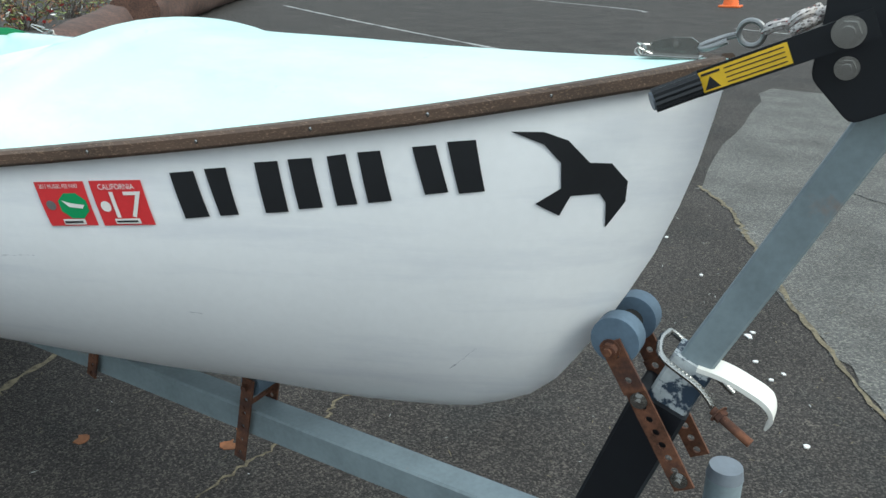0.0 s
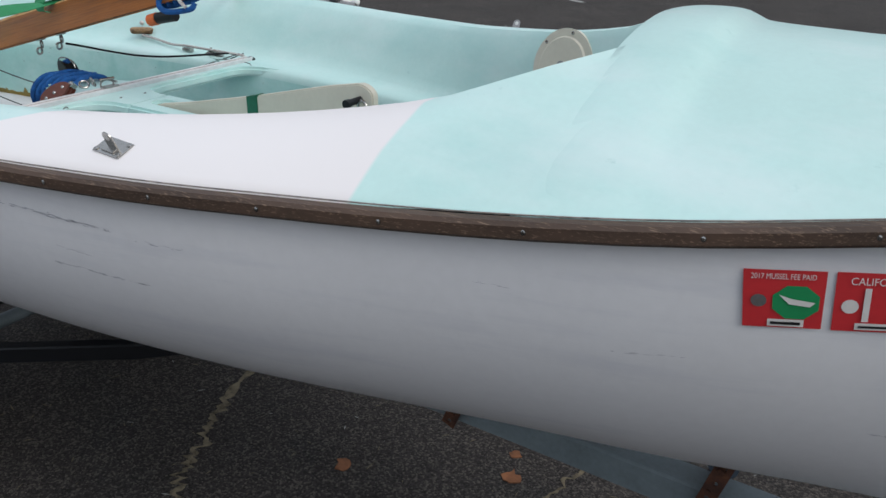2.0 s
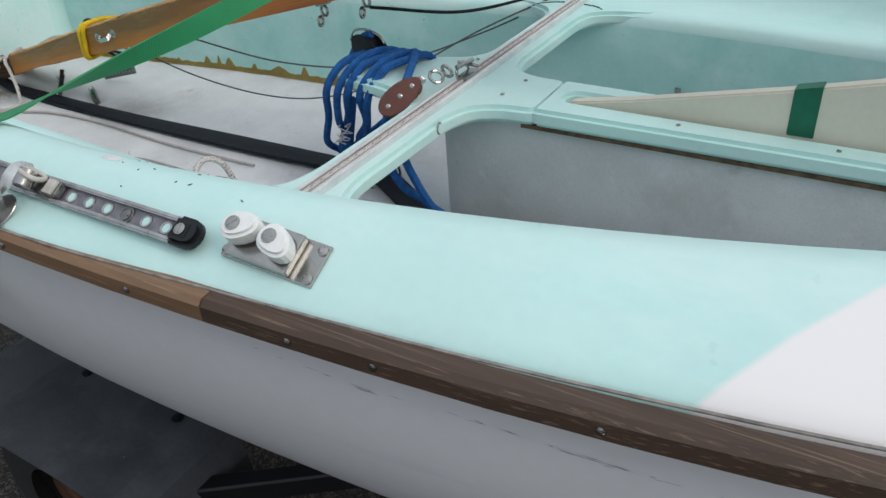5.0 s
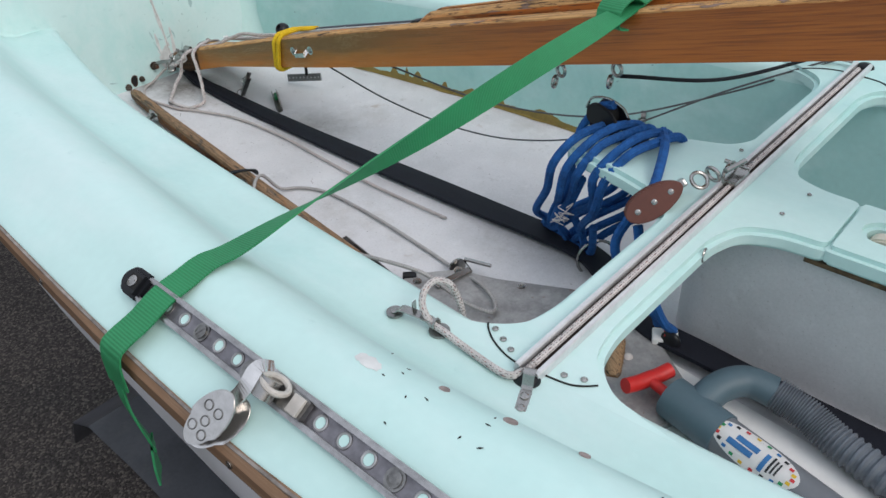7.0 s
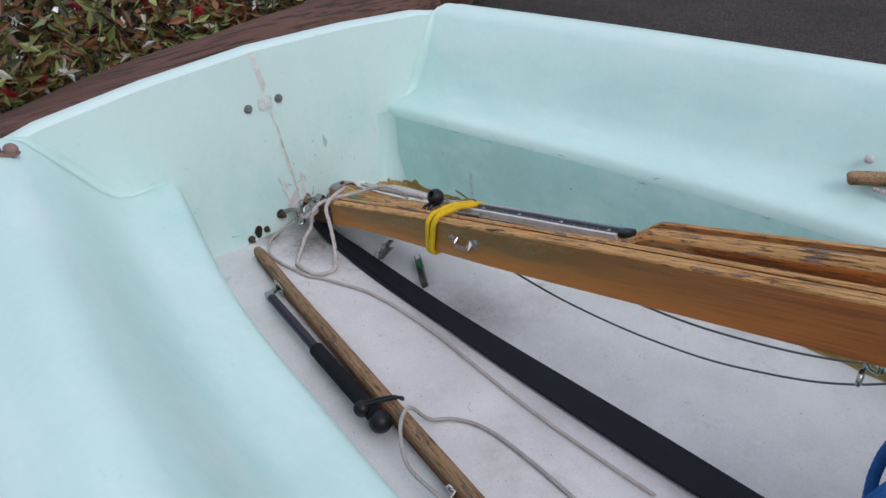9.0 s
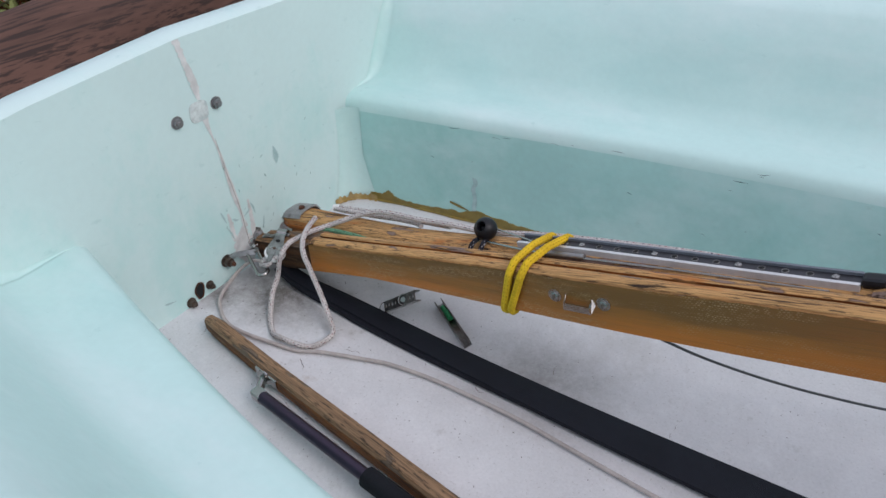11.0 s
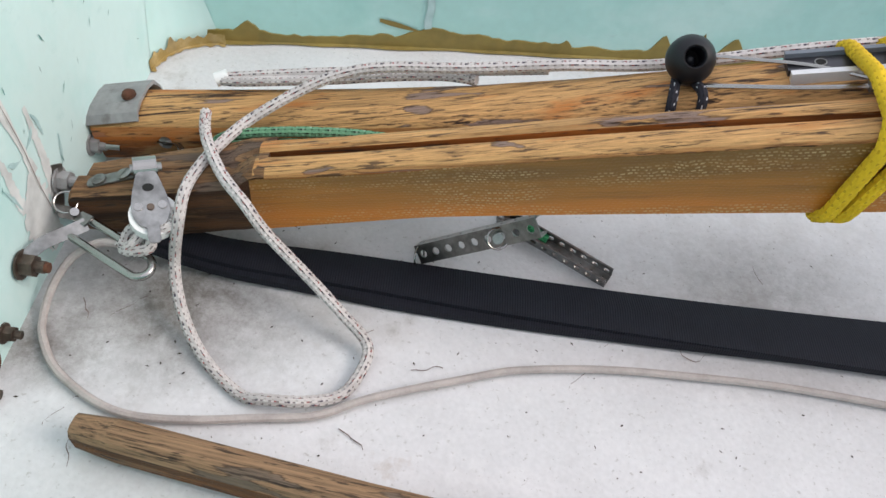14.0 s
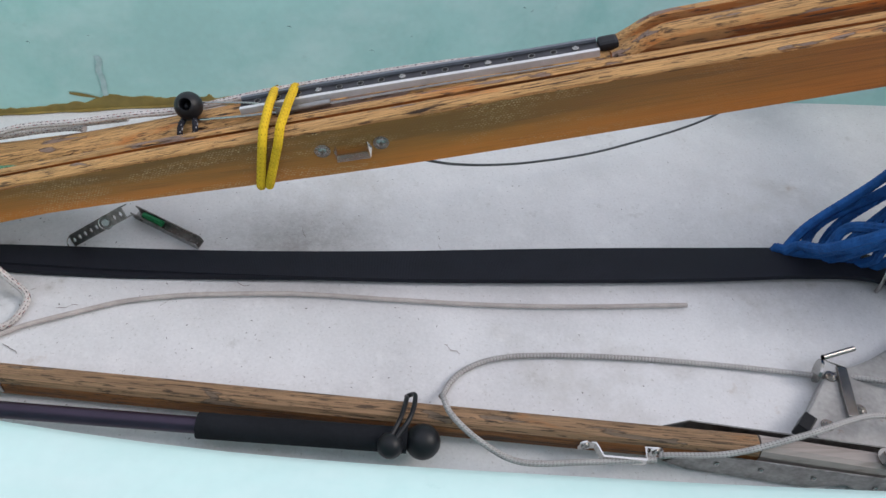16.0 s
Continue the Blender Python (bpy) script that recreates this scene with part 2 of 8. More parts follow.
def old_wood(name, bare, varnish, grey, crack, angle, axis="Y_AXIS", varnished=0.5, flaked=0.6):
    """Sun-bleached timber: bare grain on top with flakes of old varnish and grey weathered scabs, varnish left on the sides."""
    m = bpy.data.materials.new(name)
    m.use_nodes = True
    n, l, b = inputs(m)
    v = along(m, angle, axis)
    grain = noise_fac(m, v, (11, 560, 560), 6, 0.7)
    band = noise_fac(m, v, (2.5, 70, 70), 4, 0.6, 2.3)
    patch = noise_fac(m, v, (7, 38, 38), 6, 0.6, 5.1)
    scab = noise_fac(m, v, (10, 52, 52), 4, 0.5, 8.7, 0.4)
    fleck = noise_fac(m, v, (34, 330, 330), 3, 0.6, 1.2)
    split = noise_fac(m, v, (5.0, 210, 210), 4, 0.6, 3.9)
    c = ramp3(m, grain, ((0.36, shades(bare, 0.30)), (0.66, shades(bare, 1.25)), (0.47, shades(bare, 0.85))))
    c = over(m, c, shades(bare, 0.55), steps(m, band, 0.54, 0.70, 0.7))
    c = over(m, c, varnish, times(m, steps(m, patch, 1 - varnished, 1.12 - varnished, 0.8), steps(m, grain, 0.34, 0.5)))
    scabs = ramp3(m, grain, ((0.32, shades(grey, 0.5)), (0.68, shades(grey, 1.2)), (0.5, grey)))
    c = over(m, c, crack, steps(m, scab, flaked - 0.012, flaked, 0.75))
    c = over(m, c, scabs, steps(m, scab, flaked, flaked + 0.012))
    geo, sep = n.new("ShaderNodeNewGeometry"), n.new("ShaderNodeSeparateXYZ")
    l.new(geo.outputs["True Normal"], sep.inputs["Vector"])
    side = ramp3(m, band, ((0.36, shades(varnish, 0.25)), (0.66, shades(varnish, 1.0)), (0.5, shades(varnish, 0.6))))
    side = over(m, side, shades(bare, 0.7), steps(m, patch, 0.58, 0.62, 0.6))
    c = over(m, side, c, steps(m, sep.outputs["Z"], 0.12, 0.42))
    c = over(m, c, shades(crack, 1.3), steps(m, fleck, 0.58, 0.64, 0.85))
    cr = steps(m, split, 0.37, 0.33)
    c = over(m, c, crack, cr)
    l.new(c, b.inputs["Base Color"])
    b.inputs["Roughness"].default_value = 0.68
    b.inputs["Specular IOR Level"].default_value = 0.35
    add = n.new("ShaderNodeMath")
    add.operation = "SUBTRACT"
    l.new(grain, add.inputs[0])
    l.new(cr, add.inputs[1])
    bp = n.new("ShaderNodeBump")
    bp.inputs["Strength"].default_value, bp.inputs["Distance"].default_value = 0.8, 0.0022
    l.new(add.outputs[0], bp.inputs["Height"])
    l.new(bp.outputs["Normal"], b.inputs["Normal"])
    return m


SPAR_ANGLE = math.atan(0.258)
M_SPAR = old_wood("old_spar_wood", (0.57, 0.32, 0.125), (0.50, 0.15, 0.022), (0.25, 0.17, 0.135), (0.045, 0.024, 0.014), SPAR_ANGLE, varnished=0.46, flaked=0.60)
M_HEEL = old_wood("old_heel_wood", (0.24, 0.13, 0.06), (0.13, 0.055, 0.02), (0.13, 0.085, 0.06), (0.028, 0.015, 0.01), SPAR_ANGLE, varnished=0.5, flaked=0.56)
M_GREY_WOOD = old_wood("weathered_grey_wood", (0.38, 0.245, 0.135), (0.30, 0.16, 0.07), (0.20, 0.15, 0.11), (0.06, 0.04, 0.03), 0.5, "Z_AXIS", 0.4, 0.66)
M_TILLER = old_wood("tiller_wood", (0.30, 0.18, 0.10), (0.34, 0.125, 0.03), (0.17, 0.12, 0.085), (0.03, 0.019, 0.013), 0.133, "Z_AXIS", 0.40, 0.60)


def resin(name):
    """Amber resin over wood: olive towards the top, orange below, the pale glass weave grinning through in places."""
    m = bpy.data.materials.new(name)
    m.use_nodes = True
    n, l, b = inputs(m)
    v = along(m, SPAR_ANGLE)
    sep, com = n.new("ShaderNodeSeparateXYZ"), n.new("ShaderNodeCombineXYZ")
    l.new(v, sep.inputs["Vector"])
    wob = noise_fac(m, v, (40, 40, 40), 2, 0.5, 6.0)
    for k, axis in (("X", "X"), ("Y", "Z")):
        ad_ = n.new("ShaderNodeMath")
        ad_.operation = "ADD"
        l.new(times(m, sep.outputs[axis], 100.0), ad_.inputs[0])
        l.new(wob, ad_.inputs[1])
        l.new(ad_.outputs[0], com.inputs[k])
    br = n.new("ShaderNodeTexBrick")
    br.inputs["Scale"].default_value, br.inputs["Brick Width"].default_value, br.inputs["Row Height"].default_value = 1.0, 0.40, 0.26
    br.inputs["Mortar Size"].default_value, br.inputs["Mortar Smooth"].default_value = 0.098, 0.5
    l.new(com.outputs["Vector"], br.inputs["Vector"])
    band = noise_fac(m, v, (2.6, 10, 30), 5, 0.6, 1.4)
    grain = noise_fac(m, v, (8, 200, 330), 4, 0.6, 0.7)
    rise = steps(m, sep.outputs["Z"], 0.896, 0.966)
    mixv = n.new("ShaderNodeMath")
    mixv.operation = "MULTIPLY_ADD"
    mixv.inputs[1].default_value = 0.50
    l.new(rise, mixv.inputs[0])
    l.new(band, mixv.inputs[2])
    c = ramp3(m, mixv.outputs[0], ((0.50, (0.50, 0.165, 0.018)), (1.10, (0.17, 0.085, 0.018)), (0.70, (0.38, 0.142, 0.019)), (0.86, (0.26, 0.115, 0.019))))
    c = over(m, c, (0.12, 0.05, 0.012), steps(m, grain, 0.56, 0.72, 0.5))
    where = steps(m, noise_fac(m, v, (9, 30, 55), 3, 0.6, 4.4), 0.46, 0.62, 0.62)
    pick = n.new("ShaderNodeMath")
    pick.operation = "SUBTRACT"
    pick.inputs[0].default_value = 1.0
    l.new(br.outputs["Fac"], pick.inputs[1])
    dots = times(m, times(m, pick.outputs[0], where), steps(m, noise_fac(m, v, (170, 170, 260), 1, 0.5, 2.0), 0.40, 0.56))
    geo, pos = n.new("ShaderNodeNewGeometry"), n.new("ShaderNodeSeparateXYZ")
    l.new(geo.outputs["Position"], pos.inputs["Vector"])
    c = over(m, c, (0.55, 0.43, 0.24), times(m, dots, steps(m, pos.outputs["X"], 1.25, 0.75)))
    red = ramp3(m, grain, ((0.36, (0.21, 0.050, 0.009)), (0.64, (0.42, 0.118, 0.017)), (0.5, (0.34, 0.088, 0.013))))
    c = over(m, c, red, steps(m, pos.outputs["X"], 0.85, 1.35, 0.85))
    l.new(c, b.inputs["Base Color"])
    b.inputs["Roughness"].default_value = 0.4
    bp = n.new("ShaderNodeBump")
    bp.inputs["Strength"].default_value, bp.inputs["Distance"].default_value = 0.25, 0.0008
    l.new(br.outputs["Fac"], bp.inputs["Height"])
    l.new(bp.outputs["Normal"], b.inputs["Normal"])
    return m


def ribbed(m, pitch, axis, pale, amount=0.55):
    """Woven ribs across a webbing."""
    n, l, b = inputs(m)
    tc, wv = n.new("ShaderNodeTexCoord"), n.new("ShaderNodeTexWave")
    wv.bands_direction = axis
    wv.inputs["Scale"].default_value, wv.inputs["Distortion"].default_value, wv.inputs["Detail Scale"].default_value = math.pi / 10 / pitch, 0.6, 8.0
    l.new(tc.outputs["Object"], wv.inputs["Vector"])
    c = over(m, b.inputs["Base Color"].links[0].from_socket, pale, times(m, wv.outputs["Fac"], amount))
    l.new(c, b.inputs["Base Color"])
    bp = n.new("ShaderNodeBump")
    bp.inputs["Strength"].default_value, bp.inputs["Distance"].default_value = 0.5, 0.0006
    l.new(wv.outputs["Fac"], bp.inputs["Height"])
    l.new(bp.outputs["Normal"], b.inputs["Normal"])
    return m


M_WEB = mat("black_foam", (0.012, 0.013, 0.017), 0.85, vary=0.25, scale=20, fine=300, bump=0.4, spec=0.2)
M_STRAP = ribbed(mat("navy_black_webbing", (0.010, 0.011, 0.018), 0.75, vary=0.25, scale=14, fine=200, bump=0.0, spec=0.25), 0.0021, "X", (0.016, 0.018, 0.028))
M_LOG = streaked(mat("log_wood", (0.125, 0.064, 0.047), 0.9, vary=0.3, scale=4, fine=40, bump=0.9, stretch=(1, 0.12, 1)), (0.03, 0.018, 0.015), 0.9, 0.50, 0.58, (16, 0.6, 16), 3.0)
M_STEEL = mat("stainless_steel", (0.40, 0.39, 0.375), 0.24, 1.0, vary=0.1, scale=30, fine=200, bump=0.05)
M_ALU = mat("dull_aluminium", (0.34, 0.34, 0.345), 0.48, 0.85, vary=0.15, scale=14, fine=200, bump=0.1)
M_DARK = mat("dark_hole", (0.01, 0.01, 0.01), 0.9, vary=0.1)
M_BLACK = mat("black_plastic", (0.009, 0.010, 0.013), 0.42, vary=0.1, scale=20, fine=200, bump=0.08, spec=0.3)
M_FENDER = streaked(streaked(mat("dusty_fender", (0.062, 0.068, 0.080), 0.45, vary=0.2, scale=12, fine=120, bump=0.1), (0.11, 0.113, 0.118), 0.5, 0.52, 0.7, (1, 1, 1), 9.0), (0.4, 0.38, 0.34), 0.9, 0.70, 0.72, (1, 1, 1), 55.0)
def fibre(name, color, crease, fleck=None, fleck2=None):
    """A braided line: its fibre, two kinds of fleck, creases darkened for grime and shade."""
    base = mat(name, color, 0.9, vary=0.14, scale=50, fine=420, bump=0.5)
    return [base, mat(name + "_fleck", fleck, 0.9, vary=0.2, scale=200) if fleck else base, mat(name + "_dark_fleck", fleck2, 0.9, vary=0.2, scale=200) if fleck2 else base, mat(name + "_crease", crease, 0.95, vary=0.2, scale=90)]


M_WHITE = mat("white_plastic", (0.78, 0.78, 0.77), 0.4, vary=0.06, scale=20)
M_BLUE = mat("fuzzy_blue_rope", (0.016, 0.115, 0.38), 0.95, vary=0.25, scale=70, fine=500, bump=0.9)
M_ROPE = fibre("grey_white_rope", (0.60, 0.56, 0.545), (0.27, 0.235, 0.225), (0.34, 0.12, 0.11), (0.07, 0.06, 0.08))
M_GREYROPE = fibre("plain_grey_rope", (0.46, 0.44, 0.43), (0.22, 0.20, 0.195))
M_DULL = mat("dull_pressed_steel", (0.36, 0.355, 0.345), 0.3, 0.95, vary=0.3, scale=40, fine=200, bump=0.15)
M_PEWTER = streaked(mat("oxidised_aluminium", (0.33, 0.325, 0.325), 0.6, 0.35, vary=0.18, scale=30, fine=200, bump=0.2), (0.15, 0.13, 0.125), 0.6, 0.54, 0.62, (1, 1, 1), 40.0)
M_ALU_BRIGHT = mat("bright_aluminium", (0.72, 0.72, 0.73), 0.35, 0.35, vary=0.1, scale=30, fine=200, bump=0.05)
M_BROWNED = mat("browned_track_bed", (0.10, 0.075, 0.065), 0.6, 0.2, vary=0.3, scale=30, fine=160, bump=0.1)
M_SEAMGLUE = mat("brown_seam_glue", (0.16, 0.105, 0.055), 0.8, vary=0.4, scale=60, fine=200, bump=0.4)
M_TRACKBED = mat("grey_violet_track", (0.24, 0.235, 0.26), 0.4, 0.55, vary=0.25, scale=40, fine=160, bump=0.1)
M_EDGE = mat("polished_track_edge", (0.50, 0.49, 0.49), 0.28, 0.9, vary=0.25, scale=60, fine=200, bump=0.05)
M_PALE = mat("worn_pale_plastic", (0.52, 0.49, 0.45), 0.5, vary=0.12, scale=60, bump=0.1)
M_PLUG = mat("pinkish_filler_plug", (0.36, 0.29, 0.275), 0.8, vary=0.3, scale=90, bump=0.2)
M_FADED = mat("faded_brown_plastic", (0.27, 0.17, 0.145), 0.6, vary=0.2, scale=30, bump=0.2)
M_BRONZE = mat("tarnished_bronze", (0.17, 0.125, 0.10), 0.45, 0.7, vary=0.35, scale=60, fine=200, bump=0.3)
M_OLDROPE = fibre("dirty_grey_rope", (0.46, 0.41, 0.39), (0.26, 0.22, 0.205))
M_GREEN = ribbed(mat("green_webbing", (0.014, 0.205, 0.072), 0.65, vary=0.15, scale=20, fine=320, bump=0.0), 0.0028, "Y", (0.03, 0.27, 0.11), 0.7)
M_YELLOW = fibre("yellow_cord", (0.74, 0.49, 0.012), (0.58, 0.36, 0.008))
M_CREAM = mat("cream_board_paint", (0.66, 0.62, 0.52), 0.5, vary=0.06, scale=6, fine=90, bump=0.06)
M_TAPE = mat("green_tape", (0.008, 0.14, 0.075), 0.5, vary=0.15, scale=20)
M_RUST = streaked(mat("rusty_steel", (0.16, 0.065, 0.035), 0.85, 0.2, vary=0.4, scale=25, fine=160, bump=0.6), (0.04, 0.02, 0.018), 0.7, 0.5, 0.65, (1, 1, 1), 18.0)
M_ROLLER = mat("blue_grey_rubber", (0.10, 0.145, 0.20), 0.65, vary=0.15, scale=16, fine=150, bump=0.1)
M_RED = mat("red_plastic", (0.62, 0.025, 0.022), 0.45, vary=0.1, scale=20)
M_REDSTK = mat("red_sticker", (0.56, 0.028, 0.035), 0.5, vary=0.05, scale=30, bump=0.02)
M_GREENSTK = mat("green_sticker", (0.015, 0.26, 0.09), 0.5, vary=0.05, scale=30, bump=0.02)
M_STKWHITE = mat("sticker_white", (0.70, 0.68, 0.67), 0.5, vary=0.05, scale=30, bump=0.02)
M_BLUEINK = mat("blue_print", (0.03, 0.16, 0.40), 0.5, vary=0.1, scale=60, bump=0.02)
M_VINYL = mat("black_vinyl", (0.010, 0.011, 0.014), 0.45, vary=0.1, scale=30, bump=0.02)
M_PUMP = mat("grey_pvc", (0.17, 0.18, 0.20), 0.5, vary=0.08, scale=10)
M_HOSE = mat("grey_hose", (0.15, 0.17, 0.20), 0.5, vary=0.1, scale=20)
M_BROWN = mat("brown_phenolic", (0.125, 0.035, 0.022), 0.45, vary=0.15, scale=20)
M_PURPLE = mat("dark_anodised_tube", (0.045, 0.032, 0.055), 0.3, 0.6, vary=0.1, scale=20)
M_GLUE = streaked(mat("ochre_sealant", (0.27, 0.20, 0.05), 0.6, vary=0.2, scale=20, fine=90, bump=0.3), (0.2, 0.12, 0.02), 0.5, 0.5, 0.7, (1, 1, 1), 20.0)
M_OCHRE = streaked(mat("flaking_ochre", (0.50, 0.36, 0.16), 0.7, vary=0.25, scale=40, fine=120, bump=0.4), (0.33, 0.22, 0.06), 0.8, 0.48, 0.6, (1, 1, 1), 45.0)
M_TYRE = mat("tyre_rubber", (0.016, 0.016, 0.017), 0.8, vary=0.2, scale=20, fine=120, bump=0.3)
M_YLABEL = mat("yellow_label", (0.70, 0.44, 0.02), 0.5, vary=0.05, scale=30)
M_ORANGE = mat("orange_cone", (0.75, 0.15, 0.03), 0.6, vary=0.1, scale=10)
M_COLLAR = mat("blue_grey_pvc", (0.085, 0.135, 0.165), 0.5, vary=0.06, scale=10)
M_TRACK = mat("dark_track_metal", (0.085, 0.085, 0.095), 0.35, 0.7, vary=0.2, scale=30)
M_LEAF = mat("bush_leaf", (0.13, 0.165, 0.045), 0.5, vary=0.35, scale=9, fine=30, bump=0, tint=(0.03, 0.055, 0.014))
n, l, b = inputs(M_LEAF)
geo, rp = n.new("ShaderNodeNewGeometry"), n.new("ShaderNodeValToRGB")
for q, c in ((0.0, (0.015, 0.035, 0.012)), (0.4, (0.032, 0.064, 0.018)), (0.72, (0.11, 0.165, 0.042)), (0.94, (0.30, 0.34, 0.12)), (1.0, (0.22, 0.075, 0.03))):
    e = rp.color_ramp.elements.new(q) if 0 < q < 1 else rp.color_ramp.elements[int(q)]
    e.color = (*c, 1)
l.new(geo.outputs["Random Per Island"], rp.inputs["Fac"])
l.new(rp.outputs["Color"], b.inputs["Base Color"])
M_FLOWER = mat("red_flower", (0.42, 0.014, 0.02), 0.8, vary=0.3, scale=8, fine=40, bump=0)
M_TWIG = mat("bush_twig", (0.05, 0.035, 0.025), 0.9, vary=0.2, scale=8, fine=40)
M_WHITEPAINT = mat("worn_road_paint", (0.36, 0.36, 0.35), 0.9, vary=0.3, scale=8, fine=60, bump=0.2)
M_PATCH = stony(streaked(mat("old_pale_asphalt", (0.125, 0.12, 0.113), 0.95, vary=0.25, scale=1.8, fine=80, bump=0.0), (0.08, 0.075, 0.07), 0.7, 0.52, 0.62, (1, 1, 1), 3.0), 0.008, 0.5, 1.7)
M_CRACK = mat("dry_grass_dirt", (0.19, 0.155, 0.10), 0.95, vary=0.4, scale=30, fine=150, bump=0.8)
M_REPAIR = mat("pale_filler", (0.71, 0.72, 0.71), 0.6, vary=0.15, scale=40, bump=0.2)


# ---- mesh helpers ----
def part(name, bm, material, parent=None, label="", smooth=True):
    me = bpy.data.meshes.new(name)
    bmesh.ops.recalc_face_normals(bm, faces=bm.faces)
    bm.to_mesh(me)
    bm.free()
    for p in me.polygons:
        p.use_smooth = smooth
    if smooth:
        me.set_sharp_from_angle(angle=0.7)
    for m in material if isinstance(material, (list, tuple)) else [material]:
        me.materials.append(m)
    ob = new(name, me)
    if parent:
        ob.parent = parent
    if label:
        ob["label"] = label
    return ob


def thing(name, label, category, group="", kind=""):
    return tagged(new(name), label, category, group, kind)


def spline(xs, ys):
    """A smooth curve through (xs, ys), as a function of x."""
    xs, ys = np.array(xs, float), np.array(ys, float)
    d = np.gradient(ys, xs)

    def f(x):
        x = min(max(x, xs[0]), xs[-1])
        k = min(max(int(np.searchsorted(xs, x)) - 1, 0), len(xs) - 2)
        h = xs[k + 1] - xs[k]
        t = (x - xs[k]) / h
        return float((2 * t**3 - 3 * t**2 + 1) * ys[k] + (t**3 - 2 * t**2 + t) * h * d[k] + (3 * t**2 - 2 * t**3) * ys[k + 1] + (t**3 - t**2) * h * d[k + 1])

    return f


def grid(rows, closed=False, bm=None):
    """Quads between rows of points."""
    bm = bm or bmesh.new()
    vs = [[bm.verts.new(p) for p in row] for row in rows]
    for a, b in zip(vs, vs[1:]):
        n = len(a)
        for k in range(n if closed else n - 1):
            try:
                bm.faces.new((a[k], a[(k + 1) % n], b[(k + 1) % n], b[k]))
            except ValueError:
                pass
    return bm


def path_points(pts, n=40):
    """Points along a smooth curve through pts."""
    pts = [Vector(p) for p in pts]
    ts = list(range(len(pts)))
    fs = [spline(ts, [p[k] for p in pts]) for k in range(3)]
    return [Vector([f(i * (len(pts) - 1) / (n - 1)) for f in fs]) for i in range(n)]


def sweep(pts, section, bm=None, cap=True, up=Vector((0, 0, 1)), scales=None, twist=None):
    """A closed section (across, up) swept along pts."""
    bm = bm or bmesh.new()
    rows = []
    for i, p in enumerate(pts):
        d = (pts[min(i + 1, len(pts) - 1)] - pts[max(i - 1, 0)]).normalized()
        u = up if abs(d.dot(up)) < 0.95 else Vector((1, 0, 0))
        side = d.cross(u).normalized()
        top = side.cross(d).normalized()
        k = scales[i] if scales else 1
        if twist:
            a = twist[i]
            side, top = side * math.cos(a) + top * math.sin(a), top * math.cos(a) - side * math.sin(a)
        rows.append([p + side * s * k + top * t * k for s, t in section])
    grid(rows, True, bm)
    if cap:
        bm.verts.ensure_lookup_table()
        n = len(section)
        base = len(bm.verts) - n * len(rows)
        for a in (base, len(bm.verts) - n):
            try:
                bm.faces.new([bm.verts[a + k] for k in range(n)])
            except ValueError:
                pass
    return bm


def ring(r, n=10, ry=None):
    return [(r * math.cos(2 * math.pi * k / n), (ry or r) * math.sin(2 * math.pi * k / n)) for k in range(n)]


def box_section(w, h, r=0.004):
    """A rectangle with chamfered corners."""
    a, b = w / 2, h / 2
    return [(-a + r, -b), (a - r, -b), (a, -b + r), (a, b - r), (a - r, b), (-a + r, b), (-a, b - r), (-a, -b + r)]


def box(size, at=(0, 0, 0), bevel=0.003, m=None, bm=None):
    bm = bm or bmesh.new()
    g = bmesh.ops.create_cube(bm, size=1.0)
    vs = g["verts"]
    bmesh.ops.scale(bm, vec=size, verts=vs)
    if bevel:
        es = list({e for v in vs for e in v.link_edges})
        g2 = bmesh.ops.bevel(bm, geom=es, offset=bevel, segments=2, affect="EDGES", profile=0.6)
        vs = list({v for f in g2["faces"] for v in f.verts} | {v for v in vs if v.is_valid})
    mm = Matrix.Translation(at) @ m if m else Matrix.Translation(at)
    bmesh.ops.transform(bm, matrix=mm, verts=vs)
    return bm


def rod(a, b, r, r2=None, n=12, bm=None):
    a, b = Vector(a), Vector(b)
    return sweep([a, a.lerp(b, 0.5), b], ring(r, n), bm, scales=[1, ((r2 or r) / r + 1) / 2, (r2 or r) / r])


def disc(at, normal, r, h, n=16, bm=None, r2=None):
    at, normal = Vector(at), Vector(normal).normalized()
    return rod(at, at + normal * h, r, r2, n, bm)


def ball(at, r, bm=None, n=12, squash=(1, 1, 1)):
    bm = bm or bmesh.new()
    g = bmesh.ops.create_uvsphere(bm, u_segments=n, v_segments=max(6, n * 2 // 3), radius=r)
    bmesh.ops.scale(bm, vec=squash, verts=g["verts"])
    bmesh.ops.translate(bm, vec=at, verts=g["verts"])
    return bm


def rot(rx=0, ry=0, rz=0):
    return pose(0, 0, 0, rx, ry, rz)


# ---- ground ----
bm = bmesh.new()
bmesh.ops.create_grid(bm, x_segments=2, y_segments=2, size=400)
ground = part("ground", bm, M_ASPHALT)
tagged(ground, "worn dark grey asphalt yard with cracks and stains", "ground", kind="structure")

